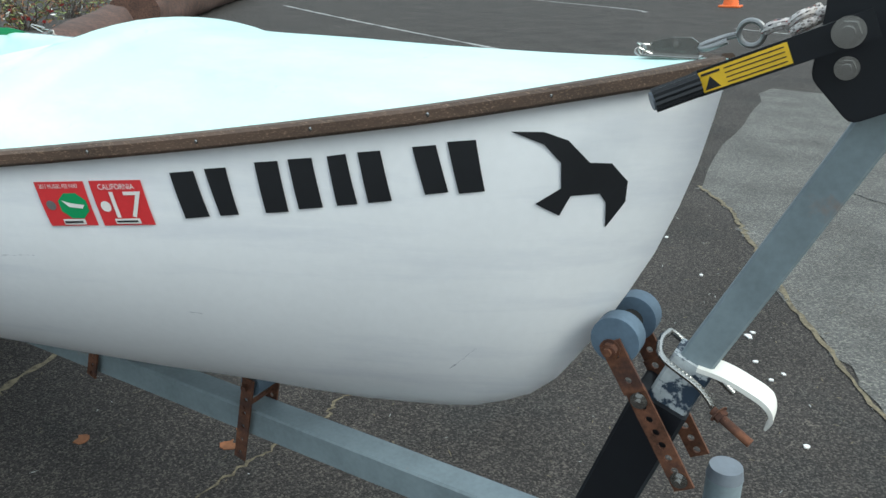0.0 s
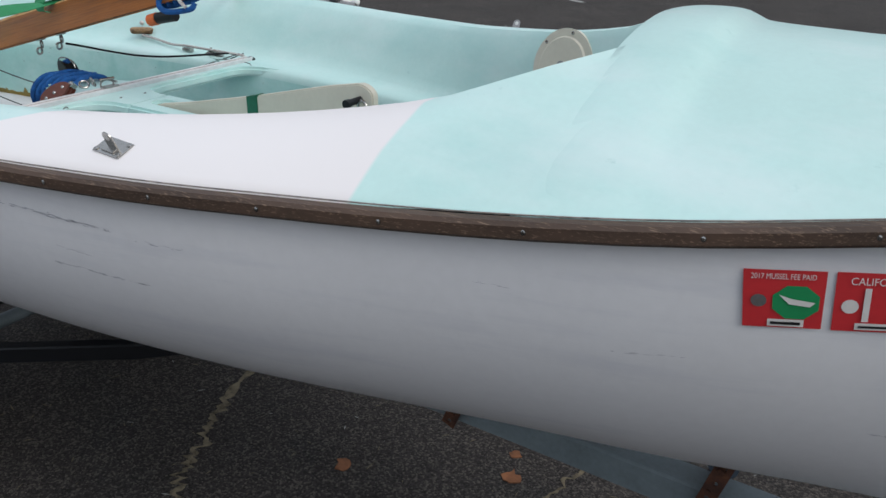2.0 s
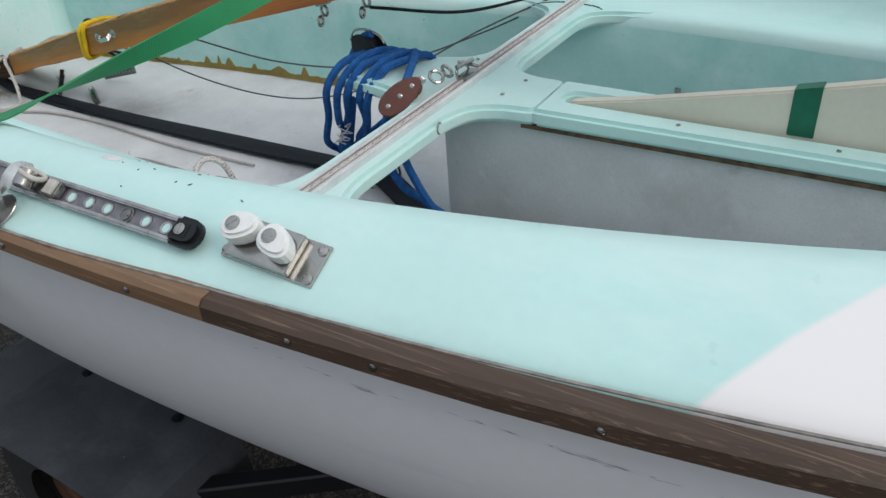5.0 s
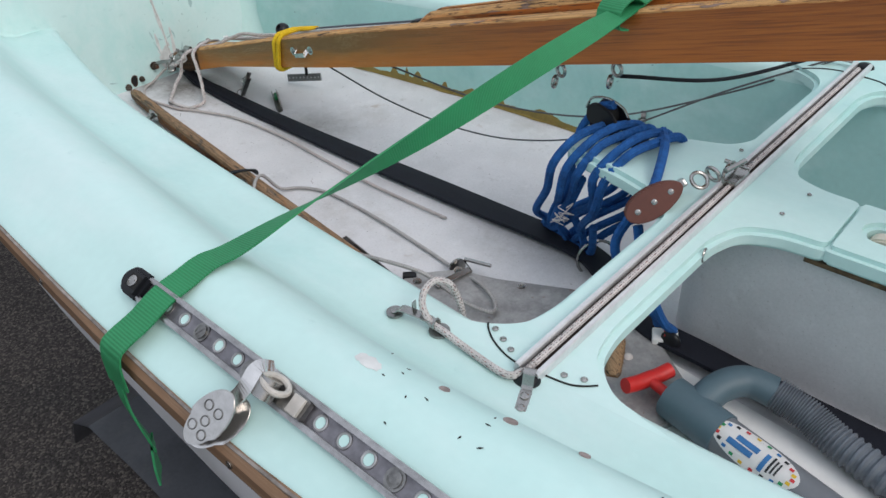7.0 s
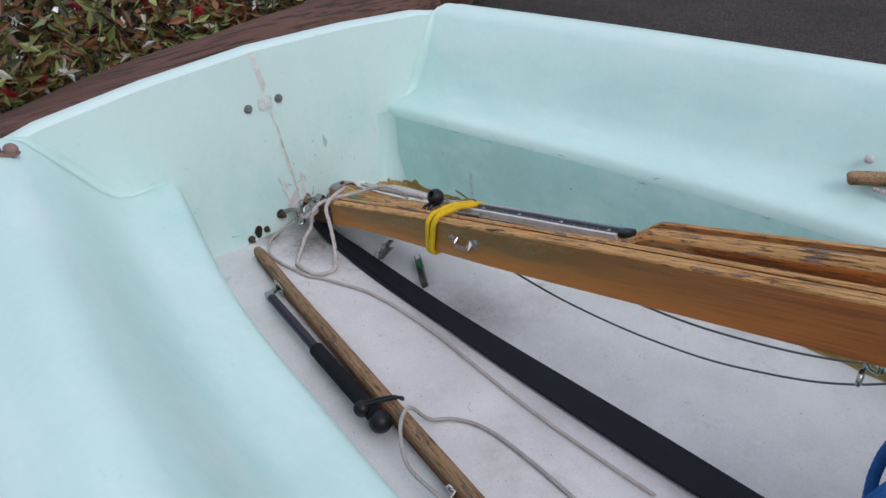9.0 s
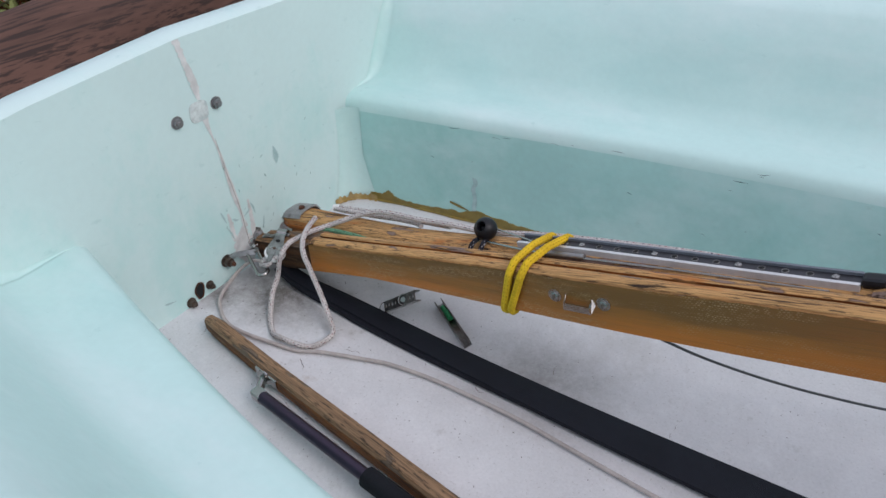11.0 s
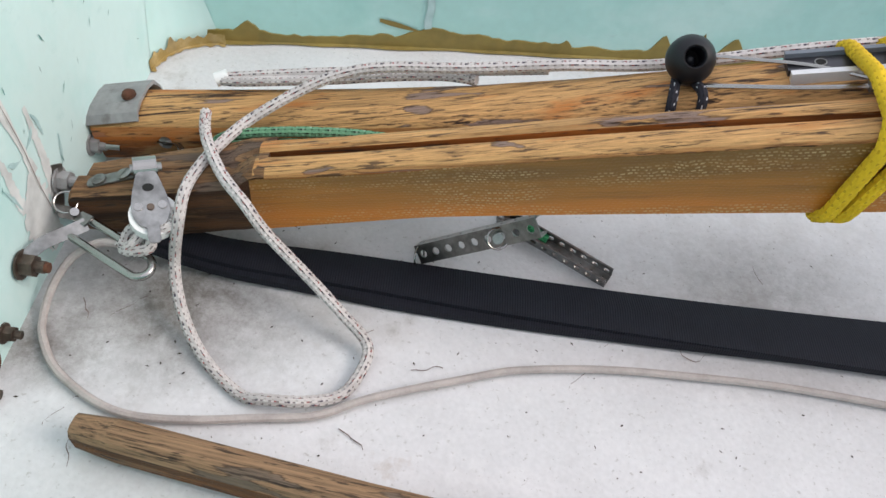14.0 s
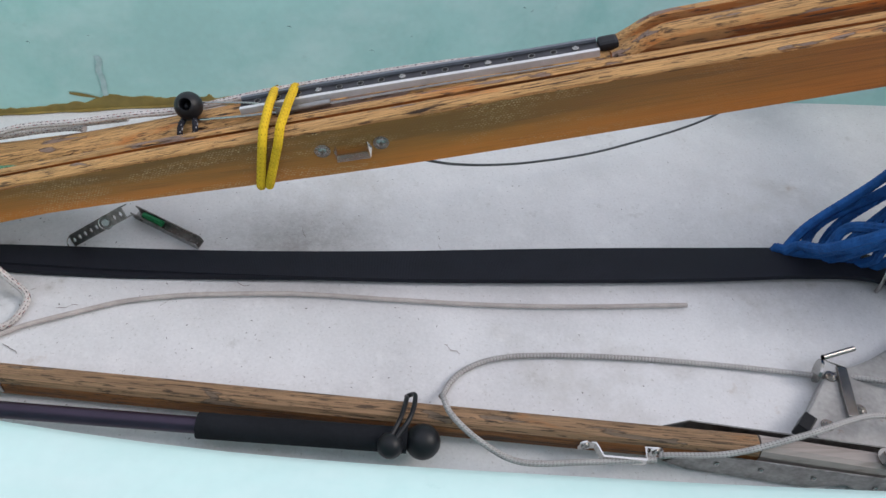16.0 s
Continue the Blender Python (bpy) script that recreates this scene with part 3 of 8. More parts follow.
# ---- boat shape: x forward from the transom, y to port ----
rail_y = spline([0, 0.41, 0.9, 1.1, 1.3, 1.65, 1.95, 2.24, 2.4, 2.56, 2.737, 2.89, 3.05, 3.23, 3.424, 3.587, 3.757, 3.92, 4.08, 4.25, 4.36, 4.43],
                [0.605, 0.687, 0.762, 0.787, 0.80, 0.812, 0.802, 0.778, 0.755, 0.724, 0.686, 0.642, 0.595, 0.548, 0.497, 0.437, 0.372, 0.308, 0.242, 0.158, 0.085, 0.014])
rail_z = spline([0, 0.9, 1.6, 2.24, 2.56, 2.89, 3.05, 3.23, 3.42, 3.59, 3.757, 3.92, 4.08, 4.25, 4.43], [1.306, 1.303, 1.305, 1.308, 1.312, 1.32, 1.325, 1.338, 1.36, 1.382, 1.405, 1.43, 1.456, 1.488, 1.522])
keel_z = spline([0, 0.5, 1, 1.5, 2, 2.5, 3, 3.5, 3.9, 4.08, 4.2, 4.255, 4.312, 4.377, 4.412, 4.43], [0.82, 0.78, 0.752, 0.742, 0.745, 0.750, 0.757, 0.766, 0.80, 0.855, 0.945, 1.03, 1.135, 1.285, 1.41, 1.51])
fair_a = spline([0, 2, 3, 3.6, 4.1, 4.43], [2.6, 2.6, 2.4, 2.1, 1.9, 1.7])
fair_b = spline([0, 2, 3, 3.6, 4.1, 4.43], [0.50, 0.52, 0.58, 0.66, 0.78, 0.9])


def hull_point(x, u, out=0.0):
    """Starboard half breadth and height at x; u runs from the rail (0) to the keel (1)."""
    zr, zk, yr = rail_z(x), keel_z(x), rail_y(x)
    return -(yr - 0.012 + out) * max(0.0, 1 - u ** fair_a(x)) ** fair_b(x), zr + (zk - zr) * u


XS = [0.0] + [0.1 * k for k in range(1, 40)] + [3.98, 4.04, 4.1, 4.15, 4.2, 4.24, 4.28, 4.32, 4.355, 4.385, 4.405, 4.42, 4.428]
US = [0.0, 0.08, 0.16, 0.25, 0.34, 0.43, 0.52, 0.6, 0.68, 0.75, 0.81, 0.86, 0.9, 0.935, 0.96, 0.98, 0.993, 1.0]
boat = thing("sailing_dinghy", "white fibreglass sailing dinghy with seafoam green deck on its trailer", "boat")
rows = []
for x in XS:
    half = [hull_point(x, u) for u in US]
    rows.append([(x, y, z) for y, z in half] + [(x, -y, z) for y, z in reversed(half[:-1])])
bm = grid(rows)
hull = part("hull", bm, M_HULL, boat, "glossy white gelcoat hull with scuffs")

seat_y = spline([0, 0.3, 0.55, 0.9, 1.2, 1.5, 1.7, 2.2, 2.6, 2.9, 3.1, 3.22], [0.235, 0.310, 0.362, 0.405, 0.431, 0.450, 0.460, 0.43, 0.365, 0.28, 0.17, 0.04])
seat_port = spline([0, 0.3, 0.63, 0.9, 1.2, 1.5, 1.7, 2.2, 2.6, 2.9, 3.1, 3.22], [0.330, 0.370, 0.412, 0.436, 0.452, 0.460, 0.464, 0.43, 0.365, 0.28, 0.17, 0.04])
foot_port = spline([0, 0.2, 0.6, 1.2, 1.7, 2.6, 3.22], [0.322, 0.355, 0.405, 0.435, 0.45, 0.35, 0.03])
edge_y = spline([0, 0.5, 1.0, 1.8, 2.2, 2.4, 2.7, 2.9, 3.01, 3.12, 3.22, 3.27], [0.53, 0.60, 0.66, 0.70, 0.63, 0.575, 0.485, 0.41, 0.372, 0.33, 0.19, 0.03])
edge_z = spline([0, 0.5, 1.0, 1.8, 2.2, 2.4, 2.7, 2.9, 3.01, 3.12, 3.27], [1.345, 1.352, 1.36, 1.366, 1.366, 1.37, 1.392, 1.42, 1.444, 1.487, 1.532])
seat_z = spline([0, 0.5, 1.0, 1.5, 3.3], [1.14, 1.155, 1.17, 1.18, 1.18])
FLOOR = 0.918


fore_top = spline([2.8, 3.15, 3.25, 3.29, 3.31, 3.33, 3.345, 3.37, 3.68, 3.98, 4.3, 4.43], [1.53, 1.538, 1.545, 1.546, 1.544, 1.535, 1.5295, 1.528, 1.526, 1.524, 1.53, 1.538])


def fore_z(x, y):
    """Height of the crowned foredeck."""
    zr, yr = rail_z(x), rail_y(x) - 0.004
    return zr + 0.012 + (fore_top(x) - zr - 0.012) * (1 - min(1, abs(y) / yr) ** 2.0)


edge_out = spline([0, 1.5, 1.72, 1.9, 2.05, 4.5], [0.0145, 0.0145, 0.0125, 0.004, 0.0, 0.0])  # how far the deck moulding laps over the rail


def deck_half(x, port=False):
    """Profile of the deck moulding from the rail inwards, starboard half breadths positive."""
    yr, zr = rail_y(x), rail_z(x)
    ye, ze, ys, zs = edge_y(x), edge_z(x), seat_port(x) if port else seat_y(x), seat_z(x)
    yf = foot_port(x) if port else ys - 0.03
    w = max(0.01, ye - ys)
    e = edge_out(x)
    pts = [(yr - 0.010 + e, zr + 0.016 + 0.4 * e), (yr - 0.0145 + e, zr + 0.0235 + 0.2 * e), (yr - 0.03 + 0.6 * e, zr + 0.0305)]
    for k in (0.35, 0.7, 0.92):
        y = yr - 0.03 + (ye + 0.02 - yr + 0.03) * k
        pts.append((y, zr + 0.036 + (ze - zr - 0.036) * (k ** 0.8)))
    k = min(1.0, max(0.0, (x - 2.9) / 0.28))
    if k:
        k = k * k * (3 - 2 * k)
        pts = [(y, z + (fore_z(x, y) - z) * k) for y, z in pts]
    pts += [(ye, ze - 0.004), (ye - 0.10 * w, ze - 0.02), (ye - 0.28 * w, ze + (zs - ze) * 0.45), (ye - 0.45 * w, ze + (zs - ze) * 0.8), (ye - 0.55 * w, zs + 0.012),
            (ye - 0.64 * w, zs + 0.002), (ys + 0.032, zs), (ys + 0.014, zs - 0.004), (ys + 0.004, zs - 0.013), (ys, zs - 0.030), (ys + (yf - ys) * 0.35, zs - 0.1), (ys + (yf - ys) * 0.8, FLOOR + 0.03), (yf, FLOOR)]
    return pts


rows = []
for x in [0.02 + 0.0637 * k for k in range(52)]:
    half = deck_half(x)
    rows.append([(x, -y, z) for y, z in half])
bm = grid(rows)
grid([[(x, y, z) for y, z in deck_half(x, True)] for x in [0.02 + 0.0637 * k for k in range(52)]], bm=bm)
# steep faces below the seat edge take the teal with shade in it
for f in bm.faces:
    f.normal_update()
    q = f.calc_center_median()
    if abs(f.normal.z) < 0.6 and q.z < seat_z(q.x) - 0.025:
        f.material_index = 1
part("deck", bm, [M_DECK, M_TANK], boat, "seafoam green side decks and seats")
rows = []
for x in sorted(XS + [3.215, 3.232, 3.25, 3.275, 3.29, 3.31, 3.32, 3.33, 3.338, 3.345, 3.36]):
    if x < 3.19:
        continue
    yr, zr = rail_y(x), rail_z(x)
    dip = 0.006 * max(0.0, (3.25 - x) / 0.05) ** 2  # its aft edge tucks under the side decks
    row = [(x, (yr - 0.004) * k / 12, fore_z(x, (yr - 0.004) * k / 12) - dip) for k in range(-12, 13)]
    rows.append(row)
part("foredeck", grid(rows), M_DECK, boat, "smooth crowned seafoam foredeck")
bm = bmesh.new()
grid([[(x, -seat_y(x), FLOOR), (x, 0, FLOOR), (x, max(seat_port(x), foot_port(x)), FLOOR)] for x in (0.02, 0.3, 0.55, 0.9, 1.2, 1.5, 1.7, 2.2, 2.6, 2.9, 3.1, 3.22)], bm=bm)
part("floor", bm, M_FLOOR, boat, "grey-white painted cockpit floor, stained near the transom")
# transom
trow = [(-0.605, 1.31), (-0.47, 1.342), (-0.25, 1.362), (0, 1.372), (0.25, 1.362), (0.47, 1.342), (0.605, 1.31)]
bm = grid([[(-0.03, y, 0.84) for y, z in trow], [(-0.03, y, z - 0.006) for y, z in trow], [(-0.022, y, z) for y, z in trow], [(0.012, y, z) for y, z in trow],
           [(0.02, y, z - 0.006) for y, z in trow], [(0.02, y, 0.87) for y, z in trow]])
part("transom", bm, M_CHALK_LIT, boat, "seafoam transom with bolt heads and old repair marks")
# rub rails
for s in (-1, 1):
    for lo_, hi_, mt, lb in ((0.0, 1.913, M_RAIL_AFT, "faded brown wooden rub rail"), (1.915, 4.425, M_RAIL, "weathered dark brown wooden rub rail")):
        xs = [lo_] + [0.09 * k for k in range(1, 48) if lo_ + 0.01 < 0.09 * k < hi_ - 0.01] + [q for q in (4.29, 4.34, 4.38, 4.405) if q < hi_] + [hi_]
        pts = [Vector((x, s * rail_y(x), rail_z(x) + 0.0095)) for x in sorted(xs)]
        part("rub_rail", sweep(pts, box_section(0.025, 0.025, 0.005)), mt, boat, lb)
    # worn shadow gap along the top of the rail, under the deck flange
    pts = [Vector((x, s * (rail_y(x) - 0.0075 + edge_out(x)), rail_z(x) + 0.0222 + 0.05 * edge_out(x))) for x in np.arange(0.1, 4.3, 0.06)]
    part("deck_seam", sweep(pts, [(-0.0012, -0.0006), (0.0012, -0.0006), (0.0012, 0.0008), (-0.0012, 0.0008)]), M_SEAM, boat)
# thwart and trunk


# ---- small builders ----
def V(*p):
    return Vector(p)


def placed(bm, m):
    bmesh.ops.transform(bm, matrix=m, verts=bm.verts)
    return bm


def rope_mesh(pts, r, n=60, sides=8, bm=None):
    """A line through pts; thick ones get the knobbly relief of a braid."""
    if r < 0.0035 or r > 0.012:
        return sweep(path_points(pts, n), ring(r, sides), bm)
    return braid(path_points(pts, n * 4), r, bm)


def braid(P, r, bm=None, strands=8):
    """Even rings along P with strands crossing over and under; flecks take slots 1 and 2, grime and painted shade in
    the creases slot 3.
    """
    bm = bm or bmesh.new()
    run = [0.0]
    for a, b in zip(P, P[1:]):
        run.append(run[-1] + (b - a).length)
    sides, pick = strands * 3, r * 10.2 / strands
    n = max(8, min(1500, int(run[-1] / (pick / 3))))
    Q, j = [], 0
    for i in range(n + 1):
        t = run[-1] * i / n
        while j < len(P) - 2 and run[j + 1] < t:
            j += 1
        Q.append(P[j].lerp(P[j + 1], (t - run[j]) / max(1e-9, run[j + 1] - run[j])))
    rows, ids, side = [], [], None
    for i, p in enumerate(Q):
        d = (Q[min(i + 1, n)] - Q[max(i - 1, 0)]).normalized()
        side = (side or d.orthogonal()) - d * d.dot(side or d.orthogonal())
        side.normalize()
        top = side.cross(d)
        row, idr = [], []
        for k in range(sides):
            a = 2 * math.pi * k / sides
            u, w = strands * k / sides, run[-1] * i / n / pick
            f1, f2 = u + w + 0.001, u - w + 0.001
            c1, c2 = math.floor(f1), math.floor(f2)
            over = (c1 + c2) % 2
            f = f2 - c2 if over else f1 - c1
            q = r * (0.76 + 0.29 * math.sin(math.pi * f) ** 0.7)
            row.append(bm.verts.new(p + side * q * math.cos(a) + top * q * math.sin(a)))
            idr.append(3 if f < 0.2 else 0 if k % 3 != 1 else 1 if not over and c1 % 4 == 0 and c2 % 2 == 0 else 2 if over and c2 % 4 == 3 and c1 % 2 == 0 else 0)
        rows.append(row)
        ids.append(idr)
    for ra, rb, ia in zip(rows, rows[1:], ids):
        for k in range(sides):
            f = bm.faces.new((ra[k], ra[(k + 1) % sides], rb[(k + 1) % sides], rb[k]))
            f.material_index = ia[k]
    bm.faces.new(list(reversed(rows[0])))
    bm.faces.new(rows[-1])
    return bm


def taut(pts, n=120, soften=2):
    """Points along straight legs between pts, with slightly eased corners."""
    pts = [Vector(p) for p in pts]
    out = []
    for a, b in zip(pts, pts[1:]):
        m_ = max(2, int(n * (b - a).length / sum((q - p).length for p, q in zip(pts, pts[1:]))))
        out += [a.lerp(b, k / m_) for k in range(m_)]
    out.append(pts[-1])
    for _ in range(soften):
        out = [out[0]] + [(out[i - 1] + out[i] * 2 + out[i + 1]) / 4 for i in range(1, len(out) - 1)] + [out[-1]]
    return out


def plate(outline, z0, z1, bevel=0.0, bm=None, axis="z"):
    """An outline (two coordinates) given thickness along an axis."""
    bm = bm or bmesh.new()
    put = {"z": lambda a, b, c: (a, b, c), "y": lambda a, b, c: (a, c, b), "x": lambda a, b, c: (c, a, b)}[axis]
    lo = [bm.verts.new(put(a, b, z0)) for a, b in outline]
    hi = [bm.verts.new(put(a, b, z1)) for a, b in outline]
    n = len(outline)
    f0, f1 = bm.faces.new(lo), bm.faces.new(list(reversed(hi)))
    for k in range(n):
        bm.faces.new((lo[k], hi[k], hi[(k + 1) % n], lo[(k + 1) % n]))
    f0.normal_update()
    f1.normal_update()
    bmesh.ops.triangulate(bm, faces=[f0, f1])
    bm.normal_update()
    if bevel:
        es = [e for e in bm.edges if e.calc_face_angle(0) > 0.6]
        bmesh.ops.bevel(bm, geom=es, offset=bevel, segments=2, affect="EDGES")
    return bm


def rounded(points, r=0.02, seg=5):
    """Rounds the corners of a closed outline."""
    out, n = [], len(points)
    for k in range(n):
        p, a, b = Vector(points[k]), Vector(points[k - 1]), Vector(points[(k + 1) % n])
        d1, d2 = (a - p), (b - p)
        q = min(r, d1.length * 0.45, d2.length * 0.45)
        s, e = p + d1.normalized() * q, p + d2.normalized() * q
        for i in range(seg + 1):
            t = i / seg
            out.append(tuple((1 - t) ** 2 * s + 2 * t * (1 - t) * p + t**2 * e))
    return out


def screw(at, normal, parent, r=0.0045, material=None, name="screw"):
    at, normal = Vector(at), Vector(normal).normalized()
    bm = disc(at, normal, r, 0.0012, 12)
    disc(at + normal * 0.0012, normal, r * 0.92, 0.0009, 12, bm, r * 0.5)
    u = normal.orthogonal().normalized()
    q = normal.to_track_quat("Z", "Y").to_matrix().to_4x4()
    box((r * 1.5, r * 0.28, 0.0006), at + normal * 0.0021, 0, q @ rot(0, 0, random.uniform(0, 180)), bm)
    return part(name, bm, material or M_STEEL, parent, smooth=False)


def bolt(at, normal, parent, r=0.008, h=0.008, material=None, name="bolt"):
    at, normal = Vector(at), Vector(normal).normalized()
    bm = disc(at, normal, r * 1.35, 0.0015, 16)
    disc(at + normal * 0.0015, normal, r, h * 0.7, 6, bm)
    disc(at + normal * (0.0015 + h * 0.7), normal, r * 0.55, h * 0.5, 10, bm)
    return part(name, bm, material or M_STEEL, parent, smooth=False)


def ring_mesh(at, normal, R, r, bm=None, n=20, arc=1.0, start=0.0):
    q = Vector(normal).normalized().to_track_quat("Z", "Y")
    pts = [Vector(at) + q @ Vector((R * math.cos(start + 2 * math.pi * arc * k / n), R * math.sin(start + 2 * math.pi * arc * k / n), 0)) for k in range(n + 1)]
    return sweep(pts, ring(r, 8), bm, cap=arc < 1, up=Vector(normal).normalized())


def perforated(a, b, up, width, thick, holes, hole_r, material, parent, name="perforated_strap", label=""):
    """A flat bar with a row of through holes, built as a ladder of quads round each hole."""
    a, b, up = Vector(a), Vector(b), Vector(up).normalized()
    d = (b - a).normalized()
    side = d.cross(up).normalized()
    up = side.cross(d).normalized()
    L, bm = (b - a).length, bmesh.new()
    step = L / holes
    K = 16
    for h in range(holes):
        c = a + d * step * (h + 0.5)
        sq = []
        for k in range(K):
            t = 2 * math.pi * k / K
            x, y = math.cos(t), math.sin(t)
            m = max(abs(x), abs(y))
            sq.append((x / m * step / 2, y / m * width / 2))
        for z0 in (1, -1):
            out = [bm.verts.new(c + d * x + side * y + up * thick / 2 * z0) for x, y in sq]
            inn = [bm.verts.new(c + d * hole_r * math.cos(2 * math.pi * k / K) + side * hole_r * math.sin(2 * math.pi * k / K) + up * thick / 2 * z0) for k in range(K)]
            for k in range(K):
                bm.faces.new((out[k], out[(k + 1) % K], inn[(k + 1) % K], inn[k]))
            if z0 == 1:
                up_in, up_out = inn, out
            else:
                for k in range(K):
                    bm.faces.new((up_in[k], up_in[(k + 1) % K], inn[(k + 1) % K], inn[k]))
                    bm.faces.new((up_out[k], up_out[(k + 1) % K], out[(k + 1) % K], out[k]))
    bmesh.ops.remove_doubles(bm, verts=bm.verts, dist=0.00005)
    return part(name, bm, material, parent, label, smooth=False)


def hull_at(x, z, out=0.001):
    """The starboard hull surface at x and height z."""
    u = (rail_z(x) - z) / (rail_z(x) - keel_z(x))
    y, zz = hull_point(x, min(max(u, 0), 1), out)
    return Vector((x, y - out, z))


def on_hull(corners, u, v, out):
    """u to the right and v down inside four (x, z) corners: top left, top right, bottom right, bottom left."""
    (a, b), (c, d), (e, f), (g, h) = corners
    x = (1 - v) * ((1 - u) * a + u * c) + v * ((1 - u) * g + u * e)
    z = (1 - v) * ((1 - u) * b + u * d) + v * ((1 - u) * h + u * f)
    return hull_at(x, z, out)


def decal(name, corners, uv, material, parent, out=0.0012, cells=6, label=""):
    """A thin film on the hull: uv is a rectangle (u0, v0, u1, v1) or an outline of (u, v)."""
    bm = bmesh.new()
    if isinstance(uv[0], tuple):
        f = bm.faces.new([bm.verts.new((a, b, 0)) for a, b in uv])
        f.normal_update()
        bmesh.ops.triangulate(bm, faces=[f])
        bmesh.ops.subdivide_edges(bm, edges=bm.edges[:], cuts=3, use_grid_fill=True)
        for v in bm.verts:
            v.co = on_hull(corners, v.co.x, v.co.y, out)
    else:
        u0, v0, u1, v1 = uv
        grid([[on_hull(corners, u0 + (u1 - u0) * i / cells, v0 + (v1 - v0) * j / cells, out) for i in range(cells + 1)] for j in range(cells + 1)], bm=bm)
    return part(name, bm, material, parent, label)


def lettering(name, text, corners, uv, material, parent, out=0.0022):
    """Flat letters of the built-in font, fitted into the rectangle uv of a film on the hull."""
    cu = bpy.data.curves.new("lettering", "FONT")
    cu.body, cu.fill_mode = text, "FRONT"
    tmp = new("lettering_tmp", cu)
    bpy.context.view_layer.update()
    me = bpy.data.meshes.new_from_object(tmp.evaluated_get(bpy.context.evaluated_depsgraph_get()))
    bpy.data.objects.remove(tmp)
    bm = bmesh.new()
    bm.from_mesh(me)
    xs, ys = [v.co.x for v in bm.verts], [v.co.y for v in bm.verts]
    u0, v0, u1, v1 = uv
    for v in bm.verts:
        v.co = on_hull(corners, u0 + (u1 - u0) * (v.co.x - min(xs)) / (max(xs) - min(xs)), v1 - (v1 - v0) * (v.co.y - min(ys)) / (max(ys) - min(ys)), out)
    return part(name, bm, material, parent, smooth=False)


# ---- boat: thwart, trunk, centreboard ----
TH = 1.182
outline = [(1.54, -0.475), (1.60, -0.462), (1.64, -0.43), (1.65, -0.38), (1.652, -0.14), (1.635, -0.10), (1.55, -0.075), (1.44, -0.055), (1.425, -0.02), (1.425, 0.03), (1.44, 0.06),
           (1.55, 0.085), (1.635, 0.115), (1.655, 0.15), (1.658, 0.40), (1.645, 0.44), (1.60, 0.468), (1.54, 0.48), (1.54, 0.52), (1.88, 0.52), (1.88, 0.47), (1.80, 0.462), (1.755, 0.44), (1.742, 0.40), (1.740, 0.13),
           (1.755, 0.085), (1.80, 0.068), (1.86, 0.066), (1.86, -0.074), (1.80, -0.078), (1.755, -0.10), (1.738, -0.15), (1.735, -0.38), (1.745, -0.43), (1.78, -0.462), (1.88, -0.475), (1.88, -0.52), (1.54, -0.52)]
thwart = part("thwart", plate(rounded(outline, 0.02, 4), TH - 0.03, TH, 0.008), M_DECK, boat, "seafoam thwart with the mainsheet traveller")
bm = plate(rounded([(1.85, -0.074), (3.0, -0.06), (3.0, -0.02), (1.89, -0.02), (1.878, 0), (1.89, 0.02), (3.0, 0.02), (3.0, 0.05), (1.85, 0.066)], 0.012, 3), TH - 0.03, TH + 0.0005, 0.007)
trunk_cap = part("trunk_cap", bm, M_DECK, boat, "seafoam cap of the centreboard trunk")
nose = [(1.705 - 0.055 * math.sin(t), 0.004 * math.cos(t) - 0.004 - 0.056 * math.cos(t)) for t in np.linspace(0, math.pi, 15)]
trunk = part("centreboard_trunk", plate(nose + [(2.98, 0.050), (2.98, -0.058)], FLOOR - 0.002, TH - 0.0312), M_FLOOR, boat, "grey painted centreboard trunk wall")
part("trunk_seam", plate([(1.83, -0.068), (2.98, -0.06), (2.98, -0.05), (1.83, -0.06)], TH - 0.037, TH - 0.0305), M_SEAMGLUE, boat, smooth=False)
board_outline = rounded([(1.885, 1.14), (1.885, 1.176), (2.0, 1.197), (2.24, 1.25), (2.47, 1.307), (2.575, 1.328), (2.604, 1.312), (2.604, 1.24), (2.60, 1.14)], 0.02, 4)
board = part("centreboard", plate(board_outline, -0.011, 0.011, 0.003, axis="y"), M_CREAM, boat, "cream painted centreboard, raised in its slot", smooth=False)
part("tape_band", plate([(2.226, 1.18), (2.226, 1.2485), (2.262, 1.2575), (2.262, 1.18)], -0.0125, 0.0125, 0.001, axis="y"), M_TAPE, board, "dark green tape", smooth=False)
bm = rod((2.57, -0.05, 1.293), (2.57, 0.03, 1.293), 0.0075)
disc((2.57, -0.05, 1.293), (0, -1, 0), 0.0095, 0.012, 10, bm)
part("pivot_pin", bm, M_BLACK, board)
bm = ring_mesh((2.59, -0.03, 1.283), (0.2, 1, 0), 0.014, 0.003)
rod((2.597, -0.03, 1.272), (2.615, -0.03, 1.255), 0.004, bm=bm)
part("shackle", bm, M_STEEL, board)
